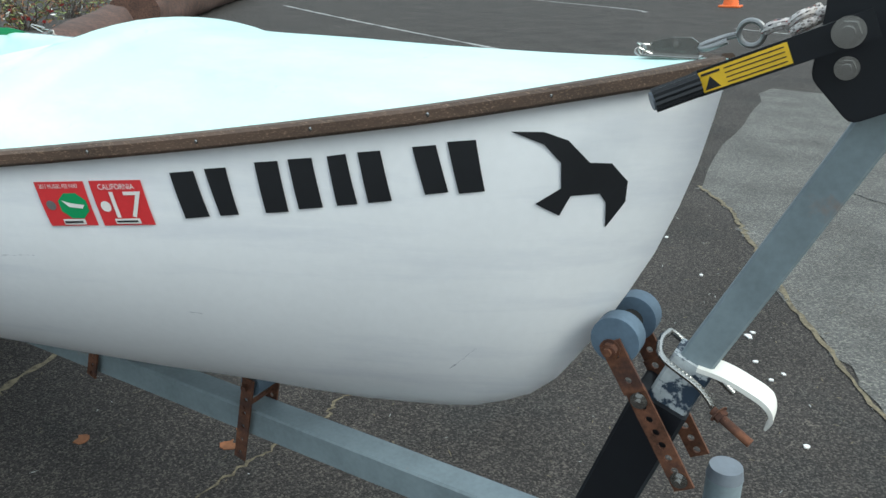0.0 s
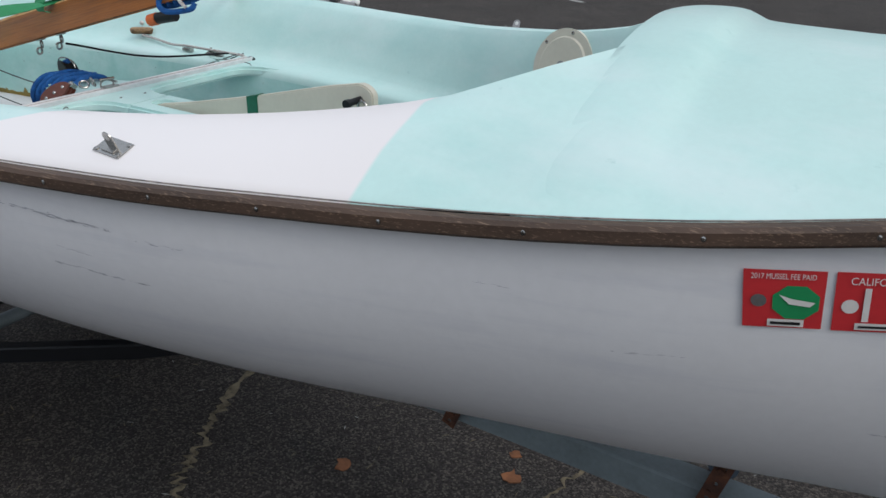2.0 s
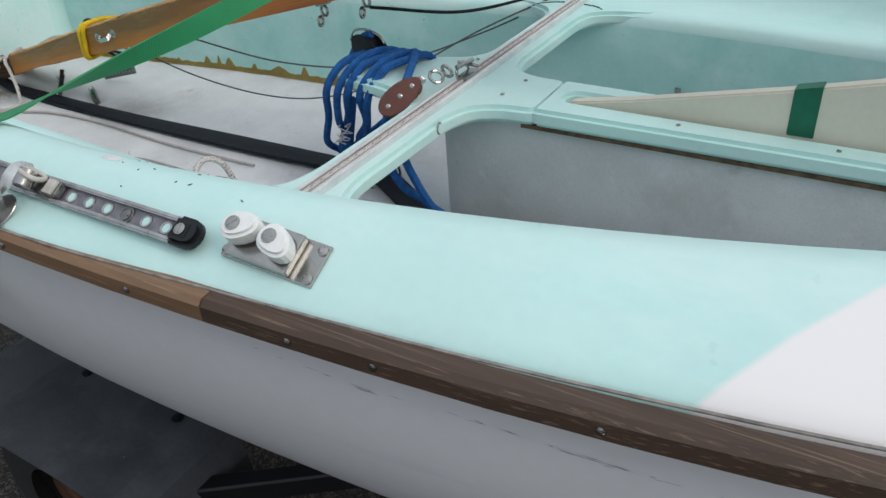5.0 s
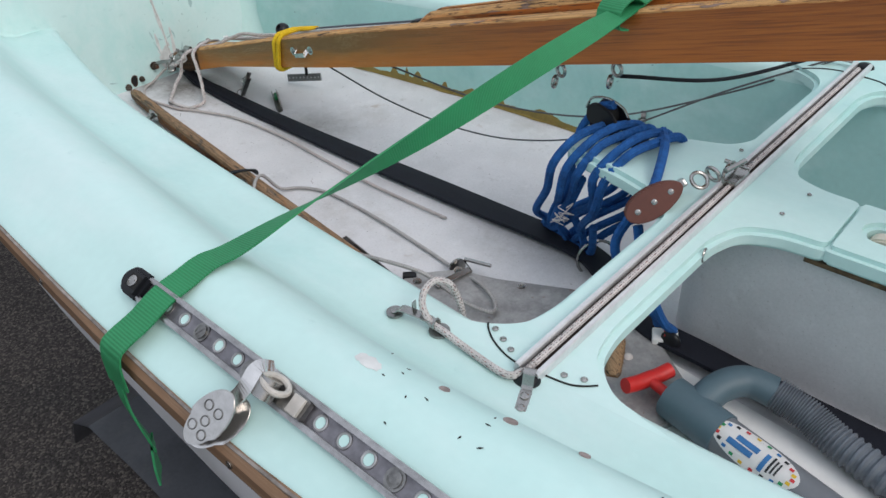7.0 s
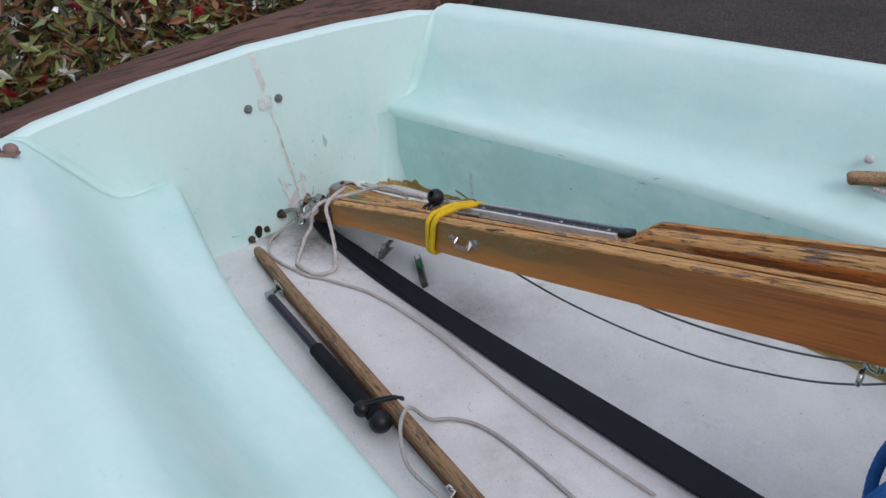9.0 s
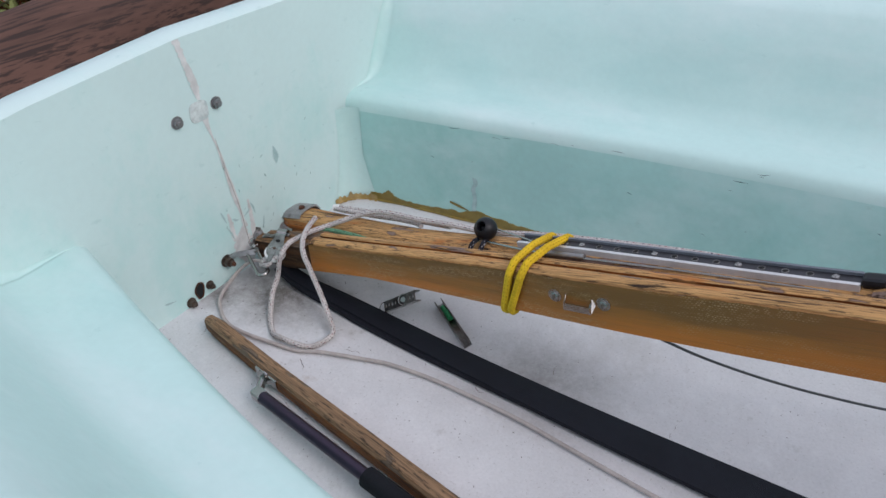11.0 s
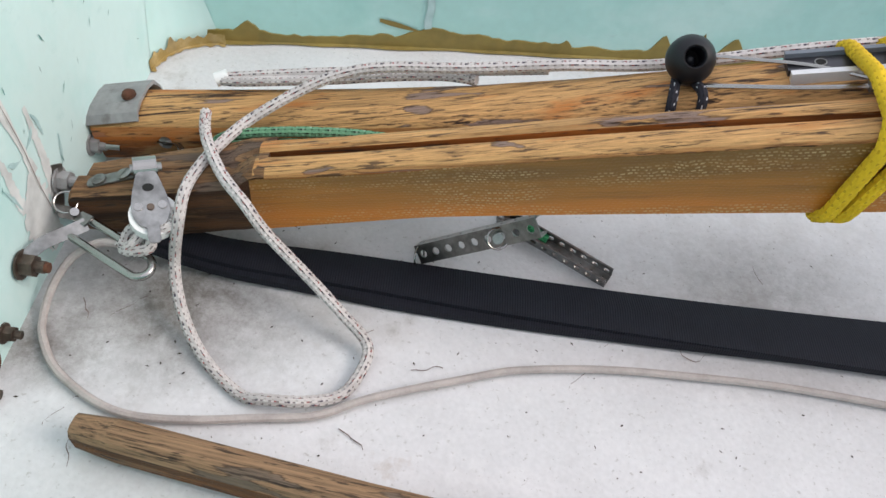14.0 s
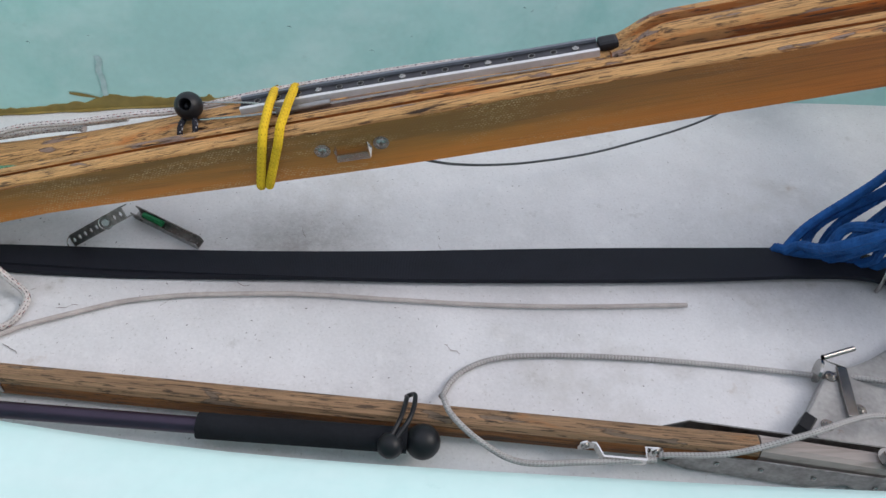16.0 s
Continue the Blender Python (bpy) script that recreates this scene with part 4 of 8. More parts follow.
# traveller
TX = 1.6975
trav = part("traveller_track", box((0.024, 1.03, 0.003), (TX, 0.012, TH + 0.0017), 0.0005), M_BROWNED, boat, "mainsheet traveller track across the thwart", smooth=False)
for dx in (-0.0125, 0.0125):
    q = 1 if dx > 0 else -1
    part("track_rail", plate([(TX + dx - 0.0035, TH + 0.0002), (TX + dx + 0.0035, TH + 0.0002), (TX + dx + 0.0035, TH + 0.010), (TX + dx + 0.002, TH + 0.0122), (TX + dx - 0.002, TH + 0.0122), (TX + dx - 0.0035, TH + 0.010)], -0.503, 0.527, axis="y"), M_ALU_BRIGHT, trav, "bright aluminium lip", smooth=False)
part("control_line", rope_mesh([(TX, -0.505, TH + 0.009), (TX + 0.001, -0.2, TH + 0.0085), (TX - 0.001, 0.1, TH + 0.0085), (TX, 0.5, TH + 0.0085)], 0.0040, 30), M_ROPE, trav, "flecked white control line")
for y, s in ((-0.506, -1), (0.530, 1)):
    bm = ball((0, 0, 0), 0.0165, None, 16, (1.0, 0.85, 0.62))
    bmesh.ops.translate(bm, vec=(TX + 0.003, y, TH + 0.0015), verts=bm.verts)
    part("end_cap", bm, M_BLACK, trav, "black domed plastic end cap")
car = part("traveller_car", box((0.020, 0.046, 0.010), (TX, -0.004, TH + 0.0125), 0.002), M_STEEL, trav, smooth=False)
part("car_bow", sweep(path_points([(TX - 0.009, 0.016, TH + 0.012), (TX - 0.012, 0.012, TH + 0.026), (TX - 0.012, -0.004, TH + 0.034), (TX - 0.012, -0.022, TH + 0.026), (TX - 0.009, -0.026, TH + 0.012)], 24), ring(0.0026, 8)), M_STEEL, car)
part("car_pin", rod((TX - 0.024, 0.004, TH + 0.03), (TX + 0.012, 0.010, TH + 0.026), 0.0032), M_STEEL, car)
bm = bmesh.new()
brm = Matrix.Translation((1.7165, -0.532, TH + 0.0008)) @ rot(0, 0, 24)
plate(rounded([(-0.0065, -0.020), (0.0065, -0.020), (0.0065, 0.016), (-0.0065, 0.016)], 0.006, 4), 0, 0.0018, 0.0004, bm)
end_fitting = part("end_bracket", placed(bm, brm), M_STEEL, boat, "small stainless strip bent over the track end", smooth=False)
part("bent_lip", placed(sweep(path_points([(0, 0.014, 0.001), (0, 0.019, 0.006), (0, 0.024, 0.015), (0, 0.030, 0.0165), (0, 0.034, 0.012)], 14), [(-0.0062, -0.0008), (0.0062, -0.0008), (0.0062, 0.0008), (-0.0062, 0.0008)]), brm), M_STEEL, end_fitting, smooth=False)
for q in (-0.013, 0.004):
    screw(brm @ Vector((0, q, 0.0020)), (0, 0, 1), end_fitting, 0.0052)
for p in ((1.625, -0.465), (1.643, -0.473), (1.660, -0.481), (1.703, -0.481), (1.728, -0.476), (1.748, -0.468)):
    screw((p[0], p[1], TH + 0.0005), (0, 0, 1), boat, 0.004)
for p in ((1.78, -0.035), (1.79, 0.035), (1.66, 0.10), (1.45, 0.045), (2.08, -0.045), (2.3, -0.045), (2.1, 0.04)):
    screw((*p, TH + 0.0008), (0, 0, 1), boat, 0.0035)
for s in (-1, 1):
    part("thwart_seam", rope_mesh([(x, s * y, TH + 0.001) for x, y in ((1.612, 0.462), (1.618, 0.469), (1.633, 0.480), (1.654, 0.489), (1.675, 0.493), (1.698, 0.491), (1.736, 0.485), (1.752, 0.477), (1.764, 0.466))], 0.0011, 40, 6), M_DARK, boat)
# starboard eye and control line tail
for s in (-1, 1):
    em = Matrix.Translation((1.548, s * 0.514, TH + 0.0008)) @ rot(0, 0, s * -8)
    bm = sweep(path_points([(-0.030, 0, 0.004), (-0.022, 0, 0.012), (0.0, 0, 0.0135), (0.018, 0, 0.013), (0.024, 0, 0.010), (0.027, 0, 0.001)], 20), [(-0.006, -0.0008), (0.006, -0.0008), (0.006, 0.0008), (-0.006, 0.0008)])
    eye = part("deck_eye", placed(bm, em), M_STEEL, boat, "stainless strip eye on round feet", smooth=False)
    for q, r_ in ((-0.033, 0.0105), (0.031, 0.0125)):
        part("foot", placed(disc((q, 0, 0), (0, 0, 1), r_, 0.003, 20), em), M_DULL, eye)
        screw(em @ Vector((q, 0, 0.003)), (0, 0, 1), eye, 0.005)
    part("upstand", placed(box((0.0015, 0.007, 0.013), (-0.008, -s * 0.006, 0.018), 0.0004), em), M_STEEL, eye, smooth=False)
    part("grommet", placed(ring_mesh((0.0275, 0, 0.010), (1, 0, 0.2), 0.0062, 0.0016, None, 16), em), M_STEEL, eye)
part("line_tail", rope_mesh([(1.697, -0.505, TH + 0.010), (1.685, -0.520, TH + 0.008), (1.64, -0.517, TH + 0.006), (1.59, -0.513, TH + 0.009), (1.568, -0.512, TH + 0.011), (1.552, -0.508, TH + 0.024), (1.543, -0.494, TH + 0.034), (1.542, -0.474, TH + 0.036), (1.549, -0.456, TH + 0.022), (1.556, -0.447, TH - 0.012), (1.558, -0.445, TH - 0.04)], 0.0042, 60), M_ROPE, boat, "flecked white control line")

# ---- boat: rail screws, deck fittings ----
rails = [o for o in boat.children if o.name.startswith("rub_rail")]
for k, x in enumerate([0.3, 0.47, 0.64, 0.81, 0.98, 1.15, 1.32, 1.49, 1.66, 1.83, 2.0, 2.075, 2.239, 2.403, 2.561, 2.737, 2.893, 3.054, 3.231, 3.424, 3.587, 3.757, 3.923, 4.082, 4.235]):
    dy = rail_y(x + 0.02) - rail_y(x - 0.02)
    screw((x, -rail_y(x) - 0.012, rail_z(x) + 0.010), (0, -1, 0), rails[0] if x < 1.914 else rails[1], 0.0038)


def deck_z(x, y):
    """Height of the side deck at half breadth y."""
    pts = deck_half(x)
    for (a, za), (b, zb) in zip(pts, pts[1:]):
        if b <= y <= a:
            return za + (zb - za) * (a - y) / max(a - b, 1e-6)
    return pts[0][1]


def deck_frame(x, y, s=-1):
    """Matrix of a spot on the side deck, its z along the surface normal."""
    z = deck_z(x, y)
    tx = Vector((0.02, 0, deck_z(x + 0.02, y) - z)).normalized()
    ty = Vector((0, 0.02 * s, deck_z(x, y + 0.02) - z)).normalized() * s
    nz = tx.cross(ty).normalized()
    if nz.z < 0:
        nz = -nz
    ty = nz.cross(tx)
    m = Matrix((tx, ty, nz)).transposed().to_4x4()
    m.translation = (x, s * y, z)
    return m


def chainplate(s):
    m = deck_frame(2.606, 0.647, s)
    base = part("chainplate", placed(box((0.056, 0.034, 0.0025), (0, 0, 0.0013), 0.0012), m), M_STEEL, boat, "stainless shroud chainplate on the side deck", smooth=False)
    o = [(-0.0105, 0), (-0.0105, 0.019)] + [(-0.0105 * math.cos(t), 0.019 + 0.0105 * math.sin(t)) for t in np.linspace(0.2, math.pi - 0.2, 10)] + [(0.0105, 0.019), (0.0105, 0)]
    tang = plate(o, -0.001, 0.001, 0, axis="y")
    box((0.026, 0.012, 0.0025), (0, -0.006, 0.0035), 0.001, bm=tang)
    part("tang", placed(tang, m), M_STEEL, base, smooth=False)
    hole = disc((0, -0.0016, 0.0195), (0, 1, 0), 0.0045, 0.0032, 14)
    part("hole", placed(hole, m), M_STKWHITE, base)
    for x, y in ((-0.023, -0.012), (0.023, -0.012), (-0.023, 0.012), (0.023, 0.012)):
        screw(m @ Vector((x, y, 0.0026)), m.to_3x3() @ Vector((0, 0, 1)), base, 0.0042)


def cam_cleat(s):
    m = deck_frame(1.948, 0.755, s)
    base = part("cam_cleat", placed(box((0.094, 0.038, 0.0025), (0, 0, 0.0013), 0.001), m), M_STEEL, boat, "stainless plate with white plastic jamming cams", smooth=False)
    raised = box((0.062, 0.036, 0.009), (-0.006, 0, 0.007), 0.002)
    part("riser", placed(raised, m), M_STEEL, base, smooth=False)
    for k, (x, a) in enumerate(((-0.03, 20), (0.008, -25))):
        o = [(0.013 * math.cos(t) * (1.0 if math.cos(t) < 0 else 1.7), 0.0125 * math.sin(t)) for t in np.linspace(0, 2 * math.pi, 20)[:-1]]
        c = placed(plate(o, 0.0, 0.017, 0.003), m @ Matrix.Translation((x, 0.002, 0.0118)) @ rot(0, 0, a))
        cam_part = part("cam", c, M_WHITE, base, "white plastic cam", smooth=False)
        screw(m @ Vector((x, 0.002, 0.0288)), m.to_3x3() @ Vector((0, 0, 1)), cam_part, 0.0065)
    for x, y in ((0.041, -0.013), (0.041, 0.013), (-0.043, -0.013)):
        screw(m @ Vector((x, y, 0.0026)), m.to_3x3() @ Vector((0, 0, 1)), base, 0.0048)


M_BRIGHT = mat("bright_pressed_steel", (0.72, 0.70, 0.68), 0.2, 1.0, vary=0.12, scale=40, fine=120, bump=0.25)


def jib_track(s):
    m = deck_frame(1.66, 0.769, s)
    base = part("jib_track", placed(box((0.385, 0.016, 0.003), (0, 0, 0.0015), 0.0005), m), M_TRACKBED, boat, "stainless jib sheet track with a row of holes", smooth=False)
    for y in (-0.0100, 0.0100):
        part("track_edge", placed(plate([(-0.1925, y - 0.0023), (0.1925, y - 0.0023), (0.1925, y + 0.0023), (-0.1925, y + 0.0023)], 0, 0.0088, 0.0014), m), M_EDGE, base, smooth=False)
    for k in range(15):
        x = -0.18 + k * 0.0255
        if k in (3, 8, 12):
            part("washer", placed(disc((x, 0, 0.0030), (0, 0, 1), 0.0085, 0.0012, 18), m), M_DULL, base)
            screw(m @ Vector((x, 0, 0.0042)), m.to_3x3() @ Vector((0, 0, 1)), base, 0.0062, M_DULL)
            continue
        part("hole", placed(disc((x, 0, 0.0026), (0, 0, 1), 0.0047, 0.0007, 14), m), M_DECK, base)
        part("hole_rim", placed(ring_mesh((x, 0, 0.0031), (0, 0, 1), 0.0056, 0.0013, None, 18), m), M_EDGE, base)
    for x in (-0.205, 0.205):
        q = 1 if x > 0 else -1
        o = [(-0.016 * q, -0.0135), (0.004 * q, -0.0135)] + [(q * (0.004 + 0.013 * math.sin(t)), -0.0135 * math.cos(t)) for t in np.linspace(0.5, 2.64, 9)] + [(0.004 * q, 0.0135), (-0.016 * q, 0.0135)]
        cap = part("end_cap", placed(plate(o, 0, 0.0125, 0.004), m @ Matrix.Translation((x, 0, 0))), M_BLACK, base, "black plastic end cap")
        part("recess", placed(box((0.016, 0.013, 0.001), (x - q * 0.003, 0, 0.0126), 0.0003), m), M_DARK, cap, smooth=False)
        screw(m @ Vector((x - q * 0.003, 0, 0.0131)), m.to_3x3() @ Vector((0, 0, 1)), cap, 0.0055)
    # fairlead car with its sheave
    car = plate(rounded([(-0.030, -0.0085), (0.038, -0.0085), (0.038, 0.0085), (-0.030, 0.0085)], 0.003, 3), 0.0045, 0.0125, 0.001)
    carp = part("fairlead_car", placed(car, m), M_DULL, base, "stainless fairlead car", smooth=False)
    bm = disc((-0.022, 0, 0.0125), (0, 0, 1), 0.0085, 0.007, 22)
    disc((-0.022, 0, 0.0195), (0, 0, 1), 0.0052, 0.0022, 14, bm)
    part("plunger", placed(bm, m), M_DULL, carp, "knurled plunger knob", smooth=False)
    part("pivot", placed(rod((0.006, -0.010, 0.0225), (0.006, 0.006, 0.0245), 0.0088, n=18), m), M_STEEL, carp)
    part("sheave_ring", placed(ring_mesh((0.010, 0.004, 0.022), (0.3, 0.85, 0.42), 0.0105, 0.0026, None, 26), m), M_PALE, carp, "worn white sheave")
    part("yoke", placed(sweep(path_points([(-0.008, 0.012, 0.0125), (-0.010, 0.006, 0.026), (-0.006, -0.006, 0.030), (-0.010, -0.018, 0.026), (-0.018, -0.028, 0.022)], 24), [(-0.0065, -0.0009), (0.0065, -0.0009), (0.0065, 0.0009), (-0.0065, 0.0009)], up=Vector((0.3, 0.2, 1))), m), M_BRIGHT, carp, "bent steel yoke", smooth=False)
    part("yoke_end", placed(box((0.012, 0.015, 0.0035), (0.030, 0, 0.0142), 0.001), m), M_PALE, carp, smooth=False)
    for dz, tilt, mt in ((0.0, 6, M_BRIGHT), (0.013, -10, M_BRIGHT)):
        o = [(0.025 * math.cos(t) * (1.12 if math.cos(t) > 0 else 1), (0.016 if math.cos(t) > -0.3 else 0.0135) * math.sin(t)) for t in np.linspace(0, 2 * math.pi, 30)[:-1]]
        pm = m @ Matrix.Translation((-0.020, -0.045, 0.014 + dz)) @ rot(18, tilt, 68)
        ck = part("sheave_cheek", placed(plate(o, -0.0009, 0.0009, 0.0006), pm), mt, carp, "pressed steel cheek with dimples")
        if dz:
            for a, b in ((-0.012, 0.0055), (-0.011, -0.006), (-0.002, 0.0), (0.008, 0.007), (0.010, -0.0035)):
                part("dimple", placed(ring_mesh((a, b, 0.0010), (0, 0, 1), 0.0038, 0.0006, None, 16), pm), M_DULL, ck)


for s in (-1, 1):
    chainplate(s)
    cam_cleat(s)
    jib_track(s)
for x, y, r in ((1.814, 0.681, 0.0058), (1.87, 0.67, 0.0045), (1.758, 0.69, 0.0045)):
    m = deck_frame(x, y)
    part("plugged_hole", placed(disc((0, 0, 0), (0, 0, 1), r, 0.0008, 14), m), M_PLUG, boat)
random.seed(4)
bm = bmesh.new()
for k in range(18):
    x, y = random.gauss(1.80, 0.09), random.gauss(0.71, 0.03)
    if 0.60 < y < 0.745:
        m = deck_frame(x, y)
        a = random.uniform(0, 180)
        placed_b = plate([(-0.0022, 0), (0, 0.0007), (0.0022 * random.uniform(0.5, 1.5), 0), (0, -0.0008)], 0, 0.0004)
        placed(placed_b, m @ rot(0, 0, a))
        tmp = bpy.data.meshes.new("chip")
        placed_b.to_mesh(tmp)
        placed_b.free()
        bm.from_mesh(tmp)
chips = tagged(part("gelcoat_chips", bm, M_DARK, boat), kind="stuff")
m = deck_frame(1.70, 0.712)
part("gelcoat_repair", placed(plate([(0.013 * math.cos(t) * (1 + 0.35 * noise.noise((3 * math.cos(t), 3 * math.sin(t), 2))), 0.006 * math.sin(t) * (1 + 0.4 * noise.noise((4 * math.cos(t), 4 * math.sin(t), 7)))) for t in np.linspace(0, 6.2, 26)], 0, 0.0006), m), M_REPAIR, boat)

# ---- boat: films on the hull ----
S1 = [(3.466, 1.331), (3.549, 1.337), (3.556, 1.260), (3.476, 1.254)]
S2 = [(3.558, 1.338), (3.643, 1.344), (3.651, 1.267), (3.566, 1.260)]
fee = decal("fee_sticker", S1, (0, 0, 1, 1), M_REDSTK, boat, label="red boat fee sticker with a green octagon")
decal("green_octagon", S1, [(0.66 + 0.31 * math.cos(math.pi / 8 + k * math.pi / 4), 0.54 + 0.31 * math.sin(math.pi / 8 + k * math.pi / 4)) for k in range(8)], M_GREENSTK, fee, 0.0018)
decal("white_hull_shape", S1, [(0.45, 0.40), (0.62, 0.47), (0.9, 0.52), (0.84, 0.60), (0.58, 0.56)], M_STKWHITE, fee, 0.0024)
decal("round_seal", S1, [(0.2 + 0.1 * math.cos(t), 0.52 + 0.11 * math.sin(t)) for t in np.linspace(0, 2 * math.pi, 16)[:-1]], M_ALU, fee, 0.0018)
decal("number_panel", S1, (0.32, 0.84, 0.78, 0.97), M_STKWHITE, fee, 0.0018)
decal("number_bar", S1, (0.36, 0.88, 0.74, 0.93), M_VINYL, fee, 0.0024)
lettering("lettering", "2017 MUSSEL FEE PAID", S1, (0.1, 0.05, 0.88, 0.14), M_STKWHITE, fee)
reg = decal("registration_sticker", S2, (0, 0, 1, 1), M_REDSTK, boat, label="red registration sticker with white figures")
lettering("state_name", "CALIFORNIA", S2, (0.17, 0.07, 0.86, 0.19), M_STKWHITE, reg)
lettering("year_figures", "17", S2, (0.34, 0.24, 0.95, 0.82), M_STKWHITE, reg)
decal("round_seal", S2, [(0.19 + 0.10 * math.cos(t), 0.56 + 0.12 * math.sin(t)) for t in np.linspace(0, 2 * math.pi, 16)[:-1]], M_STKWHITE, reg, 0.0018)
decal("number_panel", S2, (0.27, 0.84, 0.76, 0.96), M_STKWHITE, reg, 0.002)
decal("number_bar", S2, (0.31, 0.88, 0.72, 0.92), M_VINYL, reg, 0.0026)
# registration characters as plain bars of their size
for x0, z0, x1, z1, x2, z2, x3, z3 in ((3.691, 1.358, 3.729, 1.363, 3.741, 1.287, 3.702, 1.281), (3.746, 1.367, 3.779, 1.371, 3.787, 1.293, 3.758, 1.289), (3.823, 1.381, 3.858, 1.385, 3.864, 1.302, 3.829, 1.298),
                                       (3.873, 1.388, 3.908, 1.392, 3.916, 1.312, 3.880, 1.307), (3.930, 1.395, 3.957, 1.400, 3.967, 1.320, 3.937, 1.316), (3.974, 1.403, 4.006, 1.407, 4.017, 1.328, 3.983, 1.323),
                                       (4.050, 1.414, 4.082, 1.418, 4.096, 1.345, 4.064, 1.340), (4.097, 1.423, 4.135, 1.427, 4.145, 1.348, 4.110, 1.343)):
    decal("registration_bar", [(x0, z0), (x1, z1), (x2, z2), (x3, z3)], (0, 0, 1, 1), M_VINYL, boat)
# emblem near the stem as a plain three-pointed shape
W = [(4.18, 1.44), (4.33, 1.44), (4.33, 1.285), (4.18, 1.285)]
decal("emblem", W, [(0.0, 0.0), (0.28, 0.0), (0.48, 0.08), (0.66, 0.30), (0.84, 0.31), (0.97, 0.5), (0.95, 0.72), (0.78, 1.0), (0.79, 0.72), (0.74, 0.62), (0.5, 0.64), (0.40, 0.85), (0.2, 0.72), (0.42, 0.56), (0.42, 0.3), (0.28, 0.12)], M_VINYL, boat,
      label="plain black vinyl emblem")
# scuffs and scratches in the gelcoat
random.seed(11)
scuffs = [((2.11, 1.268), (2.38, 1.256), 30), ((2.394, 1.266), (2.536, 1.258), 26), ((2.5, 1.258), (2.633, 1.25), 46), ((2.499, 1.172), (2.668, 1.162), 36), ((2.516, 1.204), (2.571, 1.199), 9),
          ((2.669, 1.241), (2.75, 1.239), 12), ((3.323, 1.183), (3.42, 1.192), 7), ((3.633, 1.085), (3.656, 1.082), 5), ((4.038, 0.975), (4.096, 1.035), 9), ((1.9, 1.27), (2.1, 1.262), 10), ((3.15, 1.26), (3.3, 1.26), 5)]
bm = bmesh.new()
for (xa, za), (xb, zb), count in scuffs:
    for k in range(count):
        t = random.random()
        x, z = xa + (xb - xa) * t, za + (zb - za) * t + random.gauss(0, 0.0012)
        ln, w = random.uniform(0.004, 0.024) * (1 - 0.3 * t), random.uniform(0.00015, 0.00045)
        sl = (zb - za) / (xb - xa) if abs(xb - xa) > 0.05 else 0
        p = [hull_at(x, z, 0.0006), hull_at(x + ln * 0.5, z + w + sl * ln * 0.5, 0.0006), hull_at(x + ln, z + sl * ln, 0.0006), hull_at(x + ln * 0.5, z - w + sl * ln * 0.5, 0.0006)]
        bm.faces.new([bm.verts.new(q) for q in p])
tagged(part("hull_scratches", bm, mat("scratch_grey", (0.30, 0.31, 0.38), 0.8, vary=0.5, scale=60, tint=(0.07, 0.07, 0.10)), boat), kind="stuff")
# bow plate, snap hook
bow = part("bow_plate", box((0.085, 0.03, 0.004), (4.348, 0, 1.536), 0.001), M_STEEL, boat, "galvanised bow eye plate", smooth=False)
bm = plate([(4.312, 1.538), (4.318, 1.555), (4.345, 1.563), (4.375, 1.564), (4.388, 1.556), (4.388, 1.538)], -0.002, 0.002, 0.0008, axis="y")
part("tang", bm, M_STEEL, bow, smooth=False)
bolt((4.35, -0.002, 1.551), (0, -1, 0), bow, 0.006, 0.004)
random.seed(2)
part("wire_seizing", rope_mesh([(4.312 + random.uniform(-0.018, 0.008), random.uniform(-0.016, 0.004), 1.546 + random.uniform(-0.012, 0.012)) for k in range(14)], 0.0013, 90, 6), M_STEEL, bow)
# stern fittings
for k, (y, z) in enumerate(((0.036, 1.245), (-0.043, 1.243))):
    bolt((0.02, y, z), (1, 0, 0), boat, 0.0078, 0.008, M_ALU)
for y, z, r in ((-0.064, 0.936, 0.006), (-0.108, 0.926, 0.007)):
    bolt((0.02, y, z), (1, 0, 0), boat, r, 0.010, M_BRONZE)
hole = [(0.0085 * math.cos(t) * (1 + 0.12 * math.sin(3 * t)), 0.0145 * math.sin(t)) for t in np.linspace(0, 2 * math.pi, 25)[:-1]]
part("drain_hole", plate([(-0.086 + a, 0.938 + c + a * 0.25) for a, c in hole], 0.0202, 0.0212, axis="x"), M_DARK, boat)
part("drain_lip", sweep([V(0.0214, -0.086 + a * 1.08, 0.938 + (c + a * 0.25) * 1.06) for a, c in hole + hole[:1]], ring(0.0013, 6), up=Vector((1, 0, 0)), cap=False), M_RUST, boat)
part("old_fitting_mark", plate(rounded([(-0.018, 1.228), (0.018, 1.226), (0.02, 1.26), (-0.016, 1.262)], 0.012, 4), 0.0204, 0.0212, axis="x"), streaked(mat("glue_smear", (0.66, 0.73, 0.72), 0.35, vary=0.2, scale=60, fine=200, bump=0.4), (0.42, 0.52, 0.52), 0.8, 0.5, 0.6, (1, 1, 1), 70.0), boat)
bm = bmesh.new()
random.seed(8)
